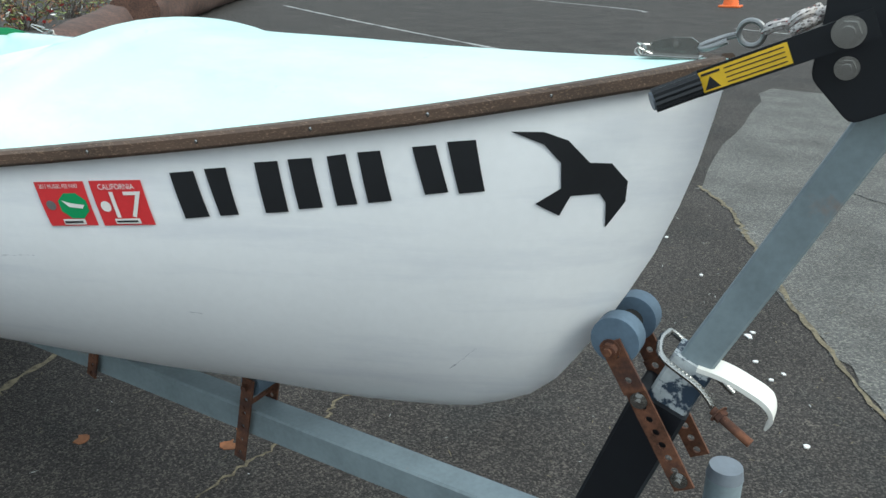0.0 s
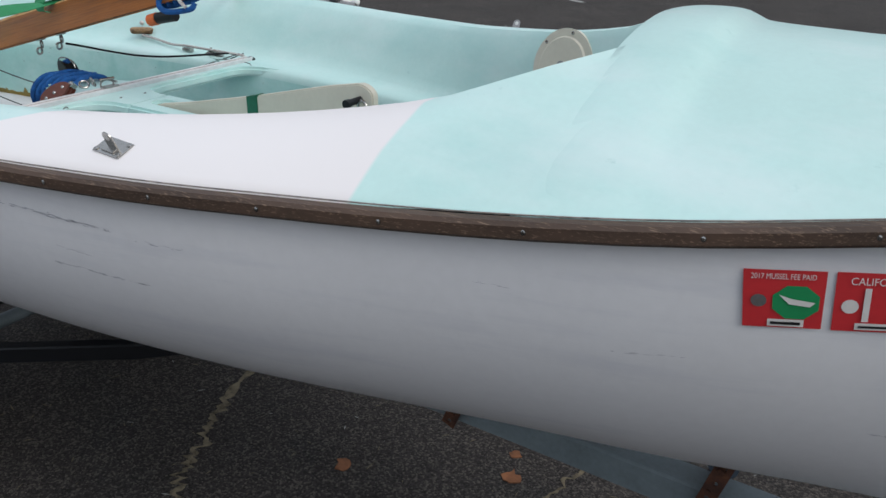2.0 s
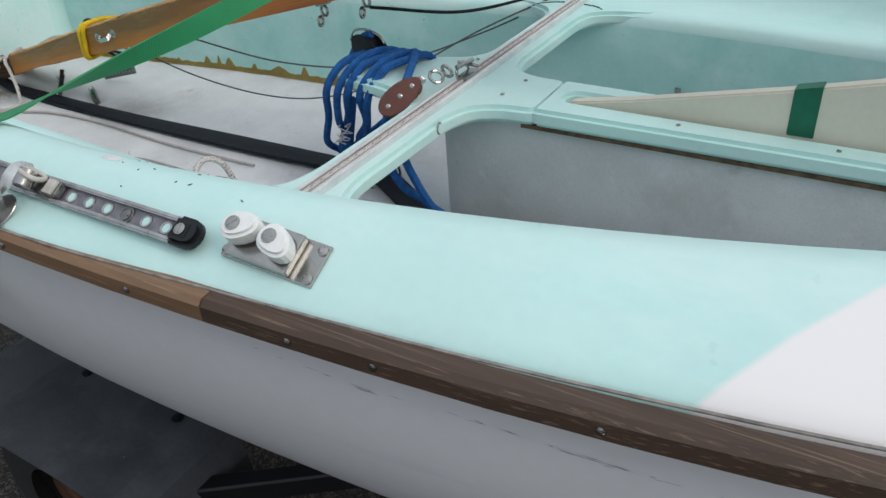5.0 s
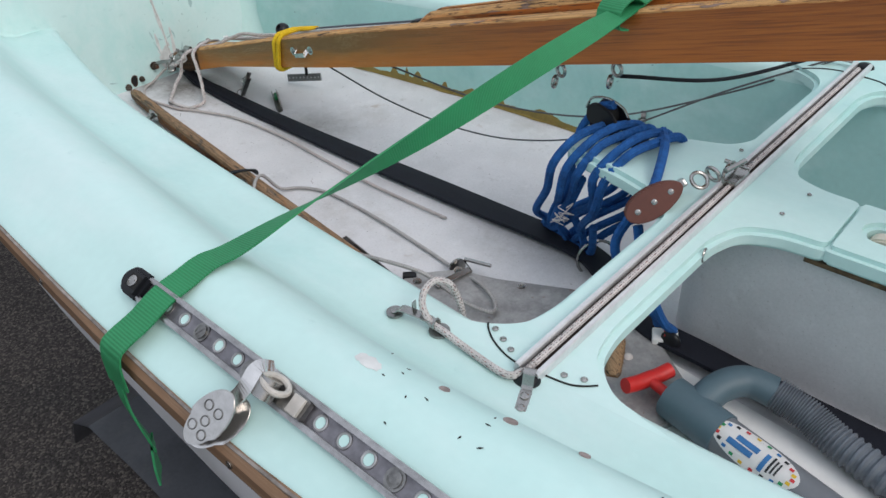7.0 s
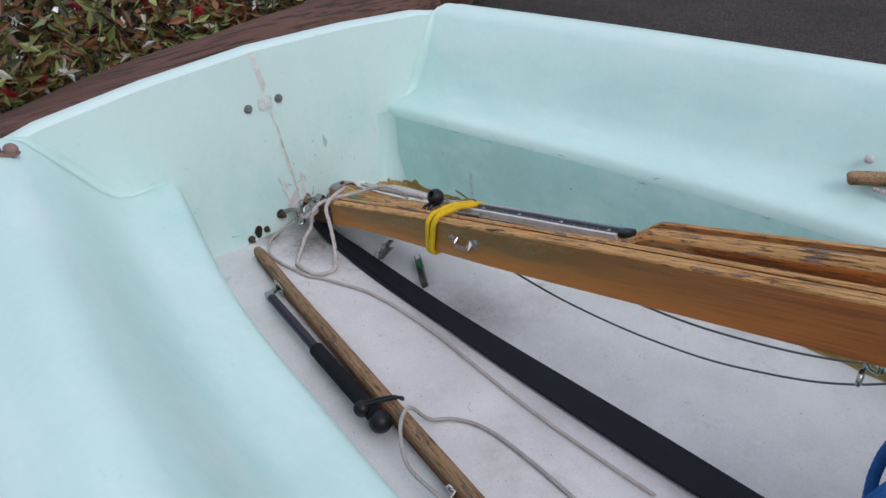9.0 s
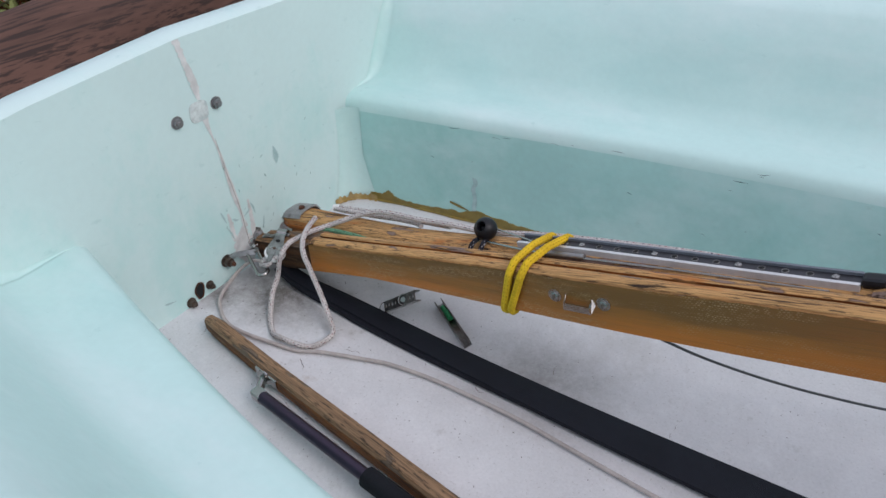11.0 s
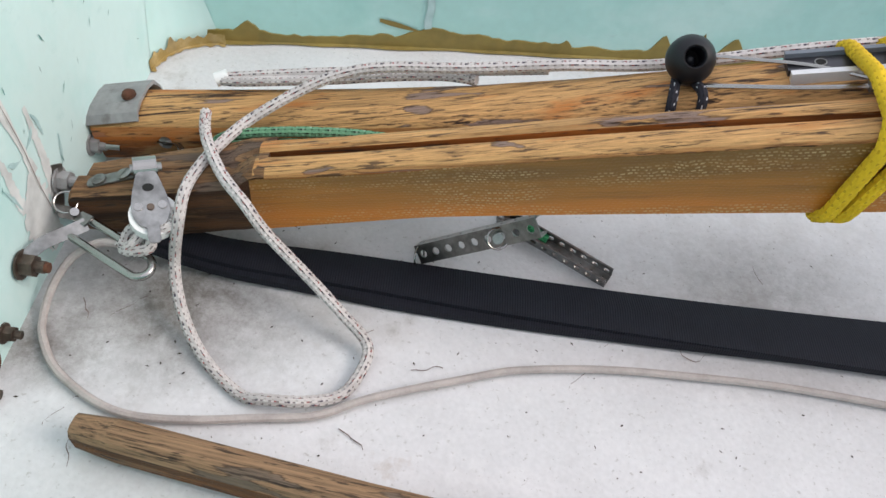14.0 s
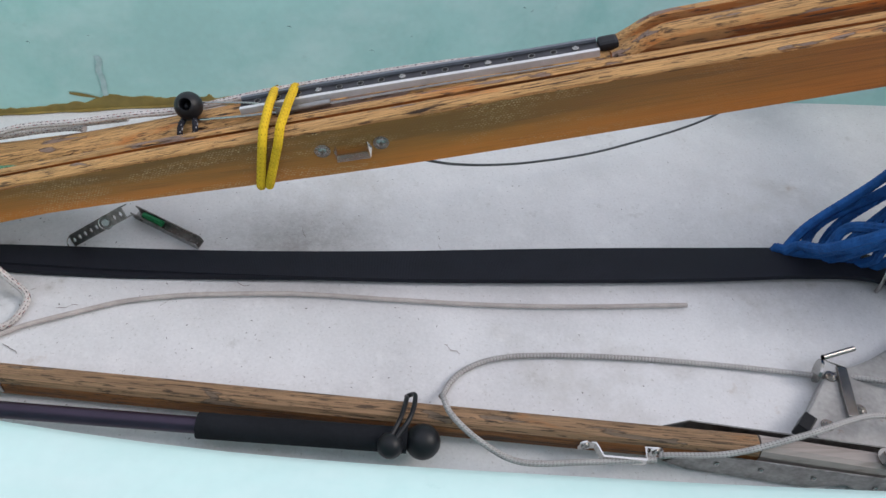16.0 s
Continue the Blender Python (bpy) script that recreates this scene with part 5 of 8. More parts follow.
def smear(spine, seed, material, name, x=0.0207, ragged=0.35):
    """A brushed-on patch on the transom: half widths along a spine of (y, z, half width)."""
    ys, zs, ws = (spline(range(len(spine)), [p[k] for p in spine]) for k in range(3))
    rows = []
    for i in range(41):
        t = i / 40 * (len(spine) - 1)
        w = max(0.0002, ws(t)) * (1 + ragged * noise.noise((t * 5, seed, 0)) + ragged * 0.6 * noise.noise((t * 19, seed, 4)))
        y = ys(t) + 0.35 * w * noise.noise((t * 6, seed, 9))
        rows.append([(x, y - w, zs(t)), (x + 0.0002, y, zs(t)), (x, y + w * (1 + 0.3 * noise.noise((t * 9, seed, 2))), zs(t))])
    part(name, grid(rows), material, boat)


smear([(-0.010, 1.365, 0.006), (-0.004, 1.33, 0.005), (0.004, 1.29, 0.007), (0.006, 1.262, 0.003)], 1, M_REPAIR, "filler_streak")
smear([(0.004, 1.255, 0.009), (0.003, 1.243, 0.011), (0.008, 1.232, 0.007), (0.013, 1.20, 0.0022), (0.020, 1.165, 0.0022), (0.026, 1.11, 0.004), (0.030, 1.075, 0.0055), (0.036, 1.03, 0.003), (0.038, 1.0, 0.006)], 2, M_REPAIR, "filler_streak")
smear([(0.034, 1.006, 0.004), (0.028, 0.990, 0.013), (0.024, 0.972, 0.020), (0.024, 0.955, 0.018), (0.030, 0.940, 0.014), (0.034, 0.925, 0.010)], 3, M_REPAIR, "filler_streak")
smear([(0.008, 1.045, 0.002), (0.010, 1.025, 0.004), (0.010, 1.0, 0.005), (0.014, 0.985, 0.006)], 4, M_REPAIR, "filler_streak", 0.0205)
smear([(0.056, 1.05, 0.002), (0.056, 1.02, 0.004), (0.055, 0.99, 0.005), (0.050, 0.965, 0.006)], 5, M_REPAIR, "filler_streak", 0.0205)
M_CRACKLINE = mat("crack_brown_line", (0.33, 0.25, 0.22), 0.9, vary=0.3, scale=60)
smear([(0.018, 1.19, 0.0002), (0.024, 1.125, 0.0003), (0.026, 1.108, 0.0007), (0.029, 1.09, 0.0003), (0.0355, 1.035, 0.00035), (0.037, 0.99, 0.0004), (0.040, 0.96, 0.0003)], 6, M_CRACKLINE, "hair_crack", 0.0218, 0.6)
M_GRIME = mat("teal_grime", (0.44, 0.60, 0.60), 0.7, vary=0.3, scale=90, tint=(0.30, 0.46, 0.46))
for sp, sd_ in (([(-0.006, 1.055, 0.0006), (-0.003, 1.045, 0.0022), (0.001, 1.03, 0.0008)], 7), ([(0.0, 1.02, 0.0005), (0.006, 1.005, 0.0018), (0.010, 0.99, 0.0006)], 8), ([(0.060, 1.04, 0.0006), (0.064, 1.03, 0.002), (0.066, 1.015, 0.0007)], 9), ([(0.084, 1.0, 0.0006), (0.080, 0.985, 0.0018), (0.076, 0.975, 0.0006)], 10), ([(0.016, 1.03, 0.002), (0.026, 1.022, 0.004), (0.046, 1.024, 0.004), (0.056, 1.032, 0.001)], 11), ([(0.135, 1.12, 0.001), (0.138, 1.10, 0.006), (0.137, 1.085, 0.002)], 12), ([(-0.155, 0.955, 0.002), (-0.145, 0.950, 0.006), (-0.135, 0.948, 0.002)], 13)):
    smear(sp, sd_, M_GRIME, "grime_mark", 0.0206)
bm = bmesh.new()
for k in range(34):
    y, z = random.gauss(0.1, 0.12), random.uniform(0.93, 1.14)
    if abs(y) < 0.27:
        a, ln, w = random.uniform(-1.0, 1.0), random.uniform(0.001, 0.006), random.uniform(0.0003, 0.0009)
        c, s_ = math.cos(a), math.sin(a)
        bm.faces.new([bm.verts.new((0.0209, y + dx * c - dy * s_, z + dx * s_ + dy * c)) for dx, dy in ((0, -ln), (w, 0), (0, ln), (-w, 0))])
tagged(part("transom_scrapes", bm, mat("scrape_teal", (0.15, 0.36, 0.34), 0.7, vary=0.3, scale=40), boat), kind="stuff")
# sealant where the port tank meets the floor
bm = bmesh.new()
random.seed(6)
rows = []
x = 0.03
while x < 1.44:
    yf, yt = foot_port(x), foot_port(x) + (seat_port(x) - foot_port(x)) * 0.2
    h = 0.014 + 0.006 * noise.noise((x * 9, 0, 0)) + 0.004 * noise.noise((x * 38, 5, 0)) + 0.0025 * noise.noise((x * 120, 1, 0))
    for x0, w0, h0 in ((0.105, 0.013, 0.013), (0.30, 0.035, 0.012), (0.335, 0.05, 0.007), (0.455, 0.006, 0.011), (0.565, 0.012, 0.022), (0.61, 0.007, 0.026), (0.648, 0.016, 0.024), (0.74, 0.01, 0.018), (0.83, 0.03, 0.016), (0.92, 0.012, 0.026), (1.05, 0.05, 0.014), (1.2, 0.03, 0.02), (1.31, 0.02, 0.03)):
        h += h0 * max(0.0, 1 - abs(x - x0) / w0) ** 0.7
    if x > 1.36:
        h *= max(0.1, (1.44 - x) / 0.08)
    k = min(1.0, h / 0.03)
    rows.append([(x, yf - 0.006 - 0.004 * noise.noise((x * 17, 2, 0)), FLOOR + 0.0015), (x, yf - 0.002, FLOOR + 0.003), (x, yf + (yt - yf) * k * 0.5 - 0.002, FLOOR + h * 0.5), (x, yf + (yt - yf) * k - 0.0016, FLOOR + h), (x, yf + (yt - yf) * k + 0.001, FLOOR + h + 0.0005)])
    x += 0.004
grid(rows, bm=bm)
part("sealant_bead", bm, M_GLUE, boat, "rough ochre sealant bead along the tank")
random.seed(19)
bm = bmesh.new()


def port_wall(x, t, out=0.0012):
    """Port tank wall: t runs from the floor up to the seat edge."""
    zs = seat_z(x) - 0.016
    return V(x, foot_port(x) + (seat_port(x) - foot_port(x)) * t - out, FLOOR + (zs - FLOOR) * t)


for k in range(24):
    x, t = random.uniform(0.06, 1.4), random.choice((random.uniform(0.05, 0.95), random.uniform(0.9, 1.0)))
    ln, w, sl = random.uniform(0.001, 0.006) * (2.5 if t > 0.9 else 1), random.uniform(0.002, 0.006), random.uniform(-0.02, 0.02)
    bm.faces.new([bm.verts.new(port_wall(x + a, t + c)) for a, c in ((-ln, 0), (0, -w * 0.6), (ln, sl), (0, w * 0.6))])
rows = [[port_wall(0.245 + 0.055 * t, 0.165 - 0.075 * t - w * (1 - t * 0.4), 0.0016), port_wall(0.245 + 0.055 * t, 0.165 - 0.075 * t + w, 0.0016)] for t in np.linspace(0, 1, 14) for w in [0.010 + 0.006 * math.sin(5 * t)]]
part("sealant_smear", grid(rows), M_GLUE, boat, "ochre brush stroke on the tank wall")
rows = [[port_wall(0.296 + 0.006 * noise.noise((t * 4, 1, 1)) - w, 0.12 + 0.35 * t, 0.0014), port_wall(0.300 + 0.006 * noise.noise((t * 4, 1, 1)) + w, 0.12 + 0.35 * t, 0.0014)] for t in np.linspace(0, 1, 14) for w in [0.002 + 0.003 * abs(noise.noise((t * 7, 2, 2)))]]
part("grime_mark", grid(rows), M_GRIME, boat)
tagged(part("tank_scuffs", bm, mat("dark_scuff", (0.05, 0.13, 0.13), 0.8, vary=0.4, scale=60), boat), kind="stuff")
# hatch on the port tank
hm = Matrix.Translation((2.865, 0.388, 1.335)) @ Vector((-0.30, -0.92, 0.25)).to_track_quat("Z", "Y").to_matrix().to_4x4()
hatch = part("inspection_hatch", placed(disc((0, 0, -0.03), (0, 0, 1), 0.088, 0.034, 40), hm), M_CREAM, boat, "round cream inspection hatch cover")
part("hatch_lid", placed(disc((0, 0, 0.004), (0, 0, 1), 0.07, 0.004, 36, None, 0.066), hm), M_CREAM, hatch)
part("hatch_grip", placed(disc((0, 0, 0.008), (0, 0, 1), 0.012, 0.002, 16), hm), M_ALU, hatch)
for k in range(6):
    t = k * math.pi / 3 + 0.4
    screw(hm @ Vector((0.079 * math.cos(t), 0.079 * math.sin(t), 0.004)), hm.to_3x3() @ Vector((0, 0, 1)), hatch, 0.0045)
# wooden jam cleat on the aft deck, pads on the port tank
m = deck_frame(0.115, 0.555)
cl = part("aft_cleat", placed(plate(rounded([(-0.03, -0.011), (0.03, -0.011), (0.03, 0.011), (-0.03, 0.011)], 0.01, 4), 0, 0.006, 0.002), m @ rot(0, 0, 50)), M_FADED, boat, "faded brown jam cleat", smooth=False)
for dx in (-0.016, 0.016):
    part("cam", placed(ball((0, 0, 0), 0.0125, None, 12, (1.1, 0.85, 0.9)), m @ rot(0, 0, 50) @ Matrix.Translation((dx, 0, 0.011))), M_FADED, cl)
for x, z in ((1.315, 1.0), (1.95, 1.02)):
    bm = box((0.012, 0.004, 0.04), (x, foot_port(x) - 0.004, z), 0.001)
    ring_mesh((x, foot_port(x) - 0.009, z), (0, 0, 1), 0.008, 0.0025, bm, 12)
    part("pad_eye", bm, M_STEEL, boat, smooth=False)
bm = ring_mesh((1.736, -0.17, TH - 0.012), (1, 0.2, 0), 0.009, 0.0016)
part("hook_eye", bm, M_STEEL, boat)
for x in (1.43, 1.55):
    bm = box((0.04, 0.018, 0.012), (x, 0.505, TH + 0.006), 0.003)
    part("port_fairlead", bm, M_STEEL, boat, smooth=False)
# lower gudgeon strap at the transom
def strip_along(pts, width, up, n=28):
    return sweep(path_points(pts, n), [(-width / 2, -0.0009), (width / 2, -0.0009), (width / 2, 0.0009), (-width / 2, 0.0009)], up=Vector(up))


gud = part("gudgeon_strap", strip_along([(0.024, -0.022, 0.960), (0.027, -0.012, 0.966), (0.036, -0.002, 0.970), (0.048, 0.008, 0.971), (0.060, 0.018, 0.972)], 0.010, (0.3, -0.6, 0.8)), M_DULL, boat, "bent stainless strap with shackles")
part("upper_leg", strip_along([(0.022, 0.064, 0.985), (0.0225, 0.056, 0.970), (0.023, 0.047, 0.958), (0.030, 0.036, 0.962), (0.044, 0.027, 0.972), (0.062, 0.019, 0.974)], 0.010, (0.8, -0.4, 0.5)), M_DULL, gud)
bolt((0.022, -0.019, 0.961), (1, 0, 0), gud, 0.0088, 0.014, M_BRONZE)
part("stud", rod((0.022, -0.019, 0.961), (0.043, -0.019, 0.961), 0.0042), M_RUST, gud)
bolt((0.022, 0.060, 0.971), (1, 0, 0), gud, 0.0085, 0.012, M_PEWTER)
part("stud", rod((0.022, 0.060, 0.971), (0.042, 0.060, 0.971), 0.004), M_BRONZE, gud)
bolt((0.02, 0.124, 0.951), (1, 0, 0), boat, 0.0075, 0.010, M_PEWTER)
part("stud", rod((0.02, 0.124, 0.951), (0.046, 0.124, 0.952), 0.0032), M_STEEL, boat)
part("split_ring", ring_mesh((0.039, 0.034, 0.976), (0.25, -0.4, 0.85), 0.0085, 0.0008, None, 24), M_STEEL, gud)
part("clevis_pin", rod((0.047, 0.028, 0.968), (0.050, 0.024, 0.978), 0.0034), M_STEEL, gud)
# long bow shackle: two legs from the clevis and a rounded bow
ax = Vector((0.078, -0.042, 0.0)).normalized()
px_ = Vector((-ax.y, ax.x, 0.15)).normalized()
c1_, half = V(0.050, 0.0185, 0.969), 0.0095
loop = [c1_ + px_ * half, c1_ + ax * 0.03 + px_ * half, c1_ + ax * 0.058 + px_ * half] + [c1_ + ax * (0.066 + 0.0115 * math.sin(t)) + px_ * half * math.cos(t) for t in np.linspace(0.2, math.pi - 0.2, 9)] + [c1_ + ax * 0.058 - px_ * half, c1_ + ax * 0.03 - px_ * half, c1_ - px_ * half]
part("bow_shackle", sweep(path_points(loop, 70), ring(0.0033, 10)), M_STEEL, gud, "long bright bow shackle")
# soft cove where seats and coamings meet the transom
for side, port in ((-1, False), (1, True)):
    prof = [deck_half(0.0203, port)[k] for k in range(6, 13)]
    rows = []
    for k, (y_, z_) in enumerate(prof):
        (ya, za), (yb, zb) = prof[max(k - 1, 0)], prof[min(k + 1, len(prof) - 1)]
        d_ = Vector((yb - ya, zb - za)).normalized()
        r_ = (0.002, 0.010, 0.018, 0.020, 0.016, 0.008, 0.0015)[k]
        rows.append([])
        for a in np.linspace(0.05, math.pi / 2, 10):
            x_ = 0.0203 + r_ * (1 - math.cos(a))
            off = 0.0006 + r_ * (1 - math.sin(a))
            y2, z2 = deck_half(x_, port)[6 + k]
            rows[-1].append(V(x_, side * (y2 + d_.y * off), z2 - d_.x * off))
    part("corner_cove", grid(rows), M_DECK, boat, "soft moulded corner")
# rounded corner where the transom meets the port tank
rows = []
for k in range(7):
    z_ = FLOOR - 0.002 + (seat_z(0.05) - 0.02 - FLOOR) * k / 6
    t_ = max(0.0, (z_ - FLOOR) / (seat_z(0.05) - 0.016 - FLOOR))
    r_ = 0.050 - 0.022 * min(1.0, 2.2 * t_)
    rows.append([])
    for a in np.linspace(0.05, math.pi / 2, 14):
        x_ = 0.0203 + r_ * 1.15 * (1 - math.cos(a))
        rows[-1].append(V(x_, foot_port(x_) + (seat_port(x_) - foot_port(x_)) * t_ - 0.0006 - r_ * 1.1 * (1 - math.sin(a)), z_))
part("corner_fillet", grid(rows), M_DECK, boat, "rounded seafoam corner")
rows = []
for k, a in enumerate(np.linspace(-0.15, math.pi / 2 + 0.1, 40)):
    r_, yw = 0.0545, foot_port(0.05) - 0.001
    aa = min(max(a, 0), math.pi / 2)
    h_ = 0.009 + 0.012 * max(0, noise.noise((k * 0.33, 6, 0)) + 0.35)
    wv_ = 0.004 + 0.005 * noise.noise((k * 0.4, 2, 0))
    cc, sn = math.cos(aa), math.sin(aa)
    base_, out_ = V(0.0206 + r_ * 1.15 * (1 - cc), yw - r_ * 1.1 * (1 - sn), 0), V(cc, -sn, 0)
    rows.append([base_ + out_ * max(0.002, wv_) + V(0, 0, FLOOR + 0.0012), base_ + out_ * 0.0006 + V(0, 0, FLOOR + 0.002), base_ + out_ * 0.0006 + V(0, 0, FLOOR + h_)])
part("sealant_bead", grid(rows), M_OCHRE, boat, "flaking ochre sealant round the corner")
# debris and chips on the cockpit floor
random.seed(21)
bm = bmesh.new()
for k in range(240):
    x = abs(random.gauss(0, 0.55)) + 0.03
    y = random.uniform(-1, 1) * (seat_y(x) - 0.05)
    if x < 1.6:
        a, ln, w = random.uniform(0, 3.14), random.uniform(0.0005, 0.0022), random.uniform(0.0004, 0.0009)
        c, s_ = math.cos(a), math.sin(a)
        bm.faces.new([bm.verts.new((x + dx * c - dy * s_, y + dx * s_ + dy * c, FLOOR + 0.0012)) for dx, dy in ((-ln, 0), (0, -w), (ln, 0), (0, w))])
tagged(part("floor_specks", bm, M_TWIG, boat), kind="stuff")

# fine cracks and hairs of dried weed on the floor
random.seed(33)
bm = bmesh.new()
for k in range(15):
    x, y, a = random.uniform(0.06, 0.9), random.uniform(-0.2, 0.12), random.uniform(0, 6.28)
    if abs(y) > seat_y(x) - 0.06:
        continue
    pts = []
    for i in range(8):
        pts.append((x, y))
        a += random.gauss(0, 0.5)
        q = random.uniform(0.002, 0.007)
        x, y = x + q * math.cos(a), y + q * math.sin(a)
    grid([[(px, py - 0.0004, FLOOR + 0.0014), (px + 0.0003, py + 0.0004, FLOOR + 0.0014)] for px, py in pts], bm=bm)
tagged(part("hair_cracks", bm, mat("crack_brown", (0.20, 0.14, 0.125), 0.9, vary=0.3, scale=40), boat), kind="stuff")


# ---- mast and boom lying in the cockpit ----
def mast_zb(x):
    """Underside of the mast; it sags a little at the heel."""
    return 0.932 + 0.258 * x - 0.012 * min(1.0, max(0.0, (0.32 - x) / 0.2))


mast_top = spline([0.0, 0.19, 0.29, 0.44, 0.6, 0.88, 1.2, 6.0], [0.050, 0.054, 0.056, 0.064, 0.071, 0.079, 0.080, 0.080])  # height of the tapered shaft over its line


def mast_zt(x):
    return 0.932 + 0.258 * x + mast_top(x)


mast_face = spline([0.0, 0.3, 0.77, 1.2, 6.0], [0.036, 0.030, 0.006, 0.0, 0.0])
boom_y = spline([0.03, 0.371, 0.574, 0.978, 1.5, 6.0], [0.152, 0.119, 0.099, 0.081, 0.080, 0.080])
boom_zt = spline([0.0, 0.37, 0.574, 0.978, 1.2, 6.0], [0.972, 1.066, 1.136, 1.246, 1.307, 2.57])
MW, MH = 0.050, 0.071
mast = thing("wooden_mast", "varnished wooden mast with a luff groove and glassed side", "mast")
rows = []
for x in [0.188, 0.20, 0.22, 0.25] + list(np.arange(0.3, 5.4, 0.06)):
    y0, zb_, t_ = mast_face(x), mast_zb(x), mast_zt(x)
    w1, w2 = 0.0012 * noise.noise((x * 22, 1, 0)), 0.0012 * noise.noise((x * 19, 4, 0))
    rows.append([V(x, y0 + a, z_) for a, z_ in ((0.005, zb_), (0, zb_ + 0.005), (0, t_ - 0.0075 + w1), (0.0012, t_ - 0.004 + w1), (0.005, t_ - 0.0008), (0.011, t_), (0.0165, t_ - 0.0008 + w2), (0.0193, t_ - 0.0035 + w2), (0.0196, t_ - 0.024), (0.0262, t_ - 0.024),
                                               (0.0265, t_ - 0.0045 + w1), (0.029, t_ - 0.002), (0.034, t_ - 0.0025), (0.040, t_ - 0.0055 + w2), (0.0455, t_ - 0.011), (0.049, t_ - 0.018), (0.050, t_ - 0.026), (0.050, zb_ + 0.005), (0.045, zb_))])
bm = grid(rows, True)
bm.verts.ensure_lookup_table()
k_ = len(rows[0])
bm.faces.new([bm.verts[k] for k in range(k_)])
bm.faces.new([bm.verts[len(bm.verts) - k_ + k] for k in range(k_)])
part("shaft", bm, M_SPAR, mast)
M_GLASS = resin("glassed_wood")
rows = [[(x, mast_face(x) - 0.0012, mast_zb(x) + 0.001), (x, mast_face(x) - 0.0012, mast_zt(x) - 0.006 + 0.0015 * noise.noise((x * 6, 0, 0)) + 0.0016 * noise.noise((x * 70, 3, 0)))] for x in np.arange(0.186, 2.6, 0.006)]
part("glass_sheathing", grid(rows), M_GLASS, mast, "brown resin sheathing with a woven pattern")
# the heel is cut down below the groove, split lengthwise, with a ragged shoulder
def heel_half(y0, y1, x_end, lift, seed, ridge):
    rows = []
    for x in [x_end, x_end + 0.004] + list(np.arange(x_end + 0.016, 0.168, 0.012)) + [0.170, 0.178, 0.185, 0.191, 0.197]:
        k = min(1.0, max(0.0, (x - 0.168 + ridge) / 0.022))
        k = k * k * (3 - 2 * k)
        top = 0.932 + 0.258 * x + 0.0415 + lift + (0.012 if seed == 1 else 0.004) * k + 0.0016 * noise.noise((x * 60, seed, 0)) - (0.005 if x == x_end else 0)
        lo = max(mast_zb(x), 0.944) + (0.004 if x == x_end else 0)
        a, c = y0 + (mast_face(x) - 0.036) + 0.0008 * noise.noise((x * 70, seed, 3)), y1 + (0.0 if seed == 1 else 0.012 * min(1, max(0, (x - 0.05) / 0.1)))
        q = 0.0045
        rows.append([V(x, a + 0.001, lo), V(x, a, lo + 0.006), V(x, a, top - q), V(x, a + q, top), V(x, (a + c) / 2, top + 0.001 * noise.noise((x * 40, seed, 7))), V(x, c - 0.002, top), V(x, c, top - 0.003), V(x, c, lo)])
    bm = grid(rows, True)
    bm.verts.ensure_lookup_table()
    bm.faces.new([bm.verts[k] for k in range(8)])
    bm.faces.new([bm.verts[len(bm.verts) - 8 + k] for k in range(8)])
    return bm


part("heel", heel_half(0.036, 0.0565, 0.040, 0.0, 1, 0.0), M_HEEL, mast, "weathered split heel of the spar", smooth=False)
part("heel", heel_half(0.0575, 0.072, 0.046, -0.001, 2, 0.012), M_HEEL, mast, "weathered split heel of the spar", smooth=False)
hpz = 0.9941
pl = part("heel_plate", placed(plate(rounded([(-0.024, -0.0055), (0.024, -0.0055), (0.024, 0.0055), (-0.024, 0.0055)], 0.005, 4), 0, 0.0018, 0.0004), Matrix.Translation((0.078, 0.0495, hpz)) @ rot(0, -14.5, 12)), M_DULL, mast, "pressed steel strip with two screws", smooth=False)
for x, y in ((0.064, 0.0465), (0.083, 0.0510)):
    screw((x, y, hpz + 0.0022 + (x - 0.078) * 0.258), (-0.25, 0, 1), pl, 0.0058, M_DULL)
ang = math.degrees(math.atan(0.258))
for x0, x1 in ((0.657, 0.724),):
    a, b = V(x0, mast_face(x0), mast_zb(x0) + 0.040), V(x1, mast_face(x1), mast_zb(x1) + 0.040)
    d = (b - a).normalized()
    dn = Vector((0.25, 0, -0.97))
    out = Vector((0, -1, 0))
    eye = part("eye_strap", sweep([a, a + d * 0.014, a + d * 0.016 + out * 0.010 + dn * 0.008, b - d * 0.016 + out * 0.010 + dn * 0.008, b - d * 0.014, b], [(-0.005, -0.0012), (0.005, -0.0012), (0.005, 0.0012), (-0.005, 0.0012)], up=out), M_BRIGHT, mast, "stainless eye strap", smooth=False)
    for p in (a, b):
        part("foot", disc(p + out * 0.0005, out, 0.0095, 0.002, 16), M_BRIGHT, eye)
        screw(p + out * 0.0025, out, eye, 0.0055)
for x in (1.372, 1.475):
    bm = box((0.03, 0.014, 0.004), (x, 0.02, mast_zb(x) - 0.003), 0.001, rot(0, -ang, 0))
    ring_mesh((x, 0.02, mast_zb(x) - 0.016), (0.3, 1, 0), 0.010, 0.003, bm)
    ring_mesh((x - 0.008, 0.015, mast_zb(x) - 0.036), (1, 0.2, 0), 0.009, 0.003, bm)
    part("hanging_shackle", bm, M_STEEL, mast, smooth=False)
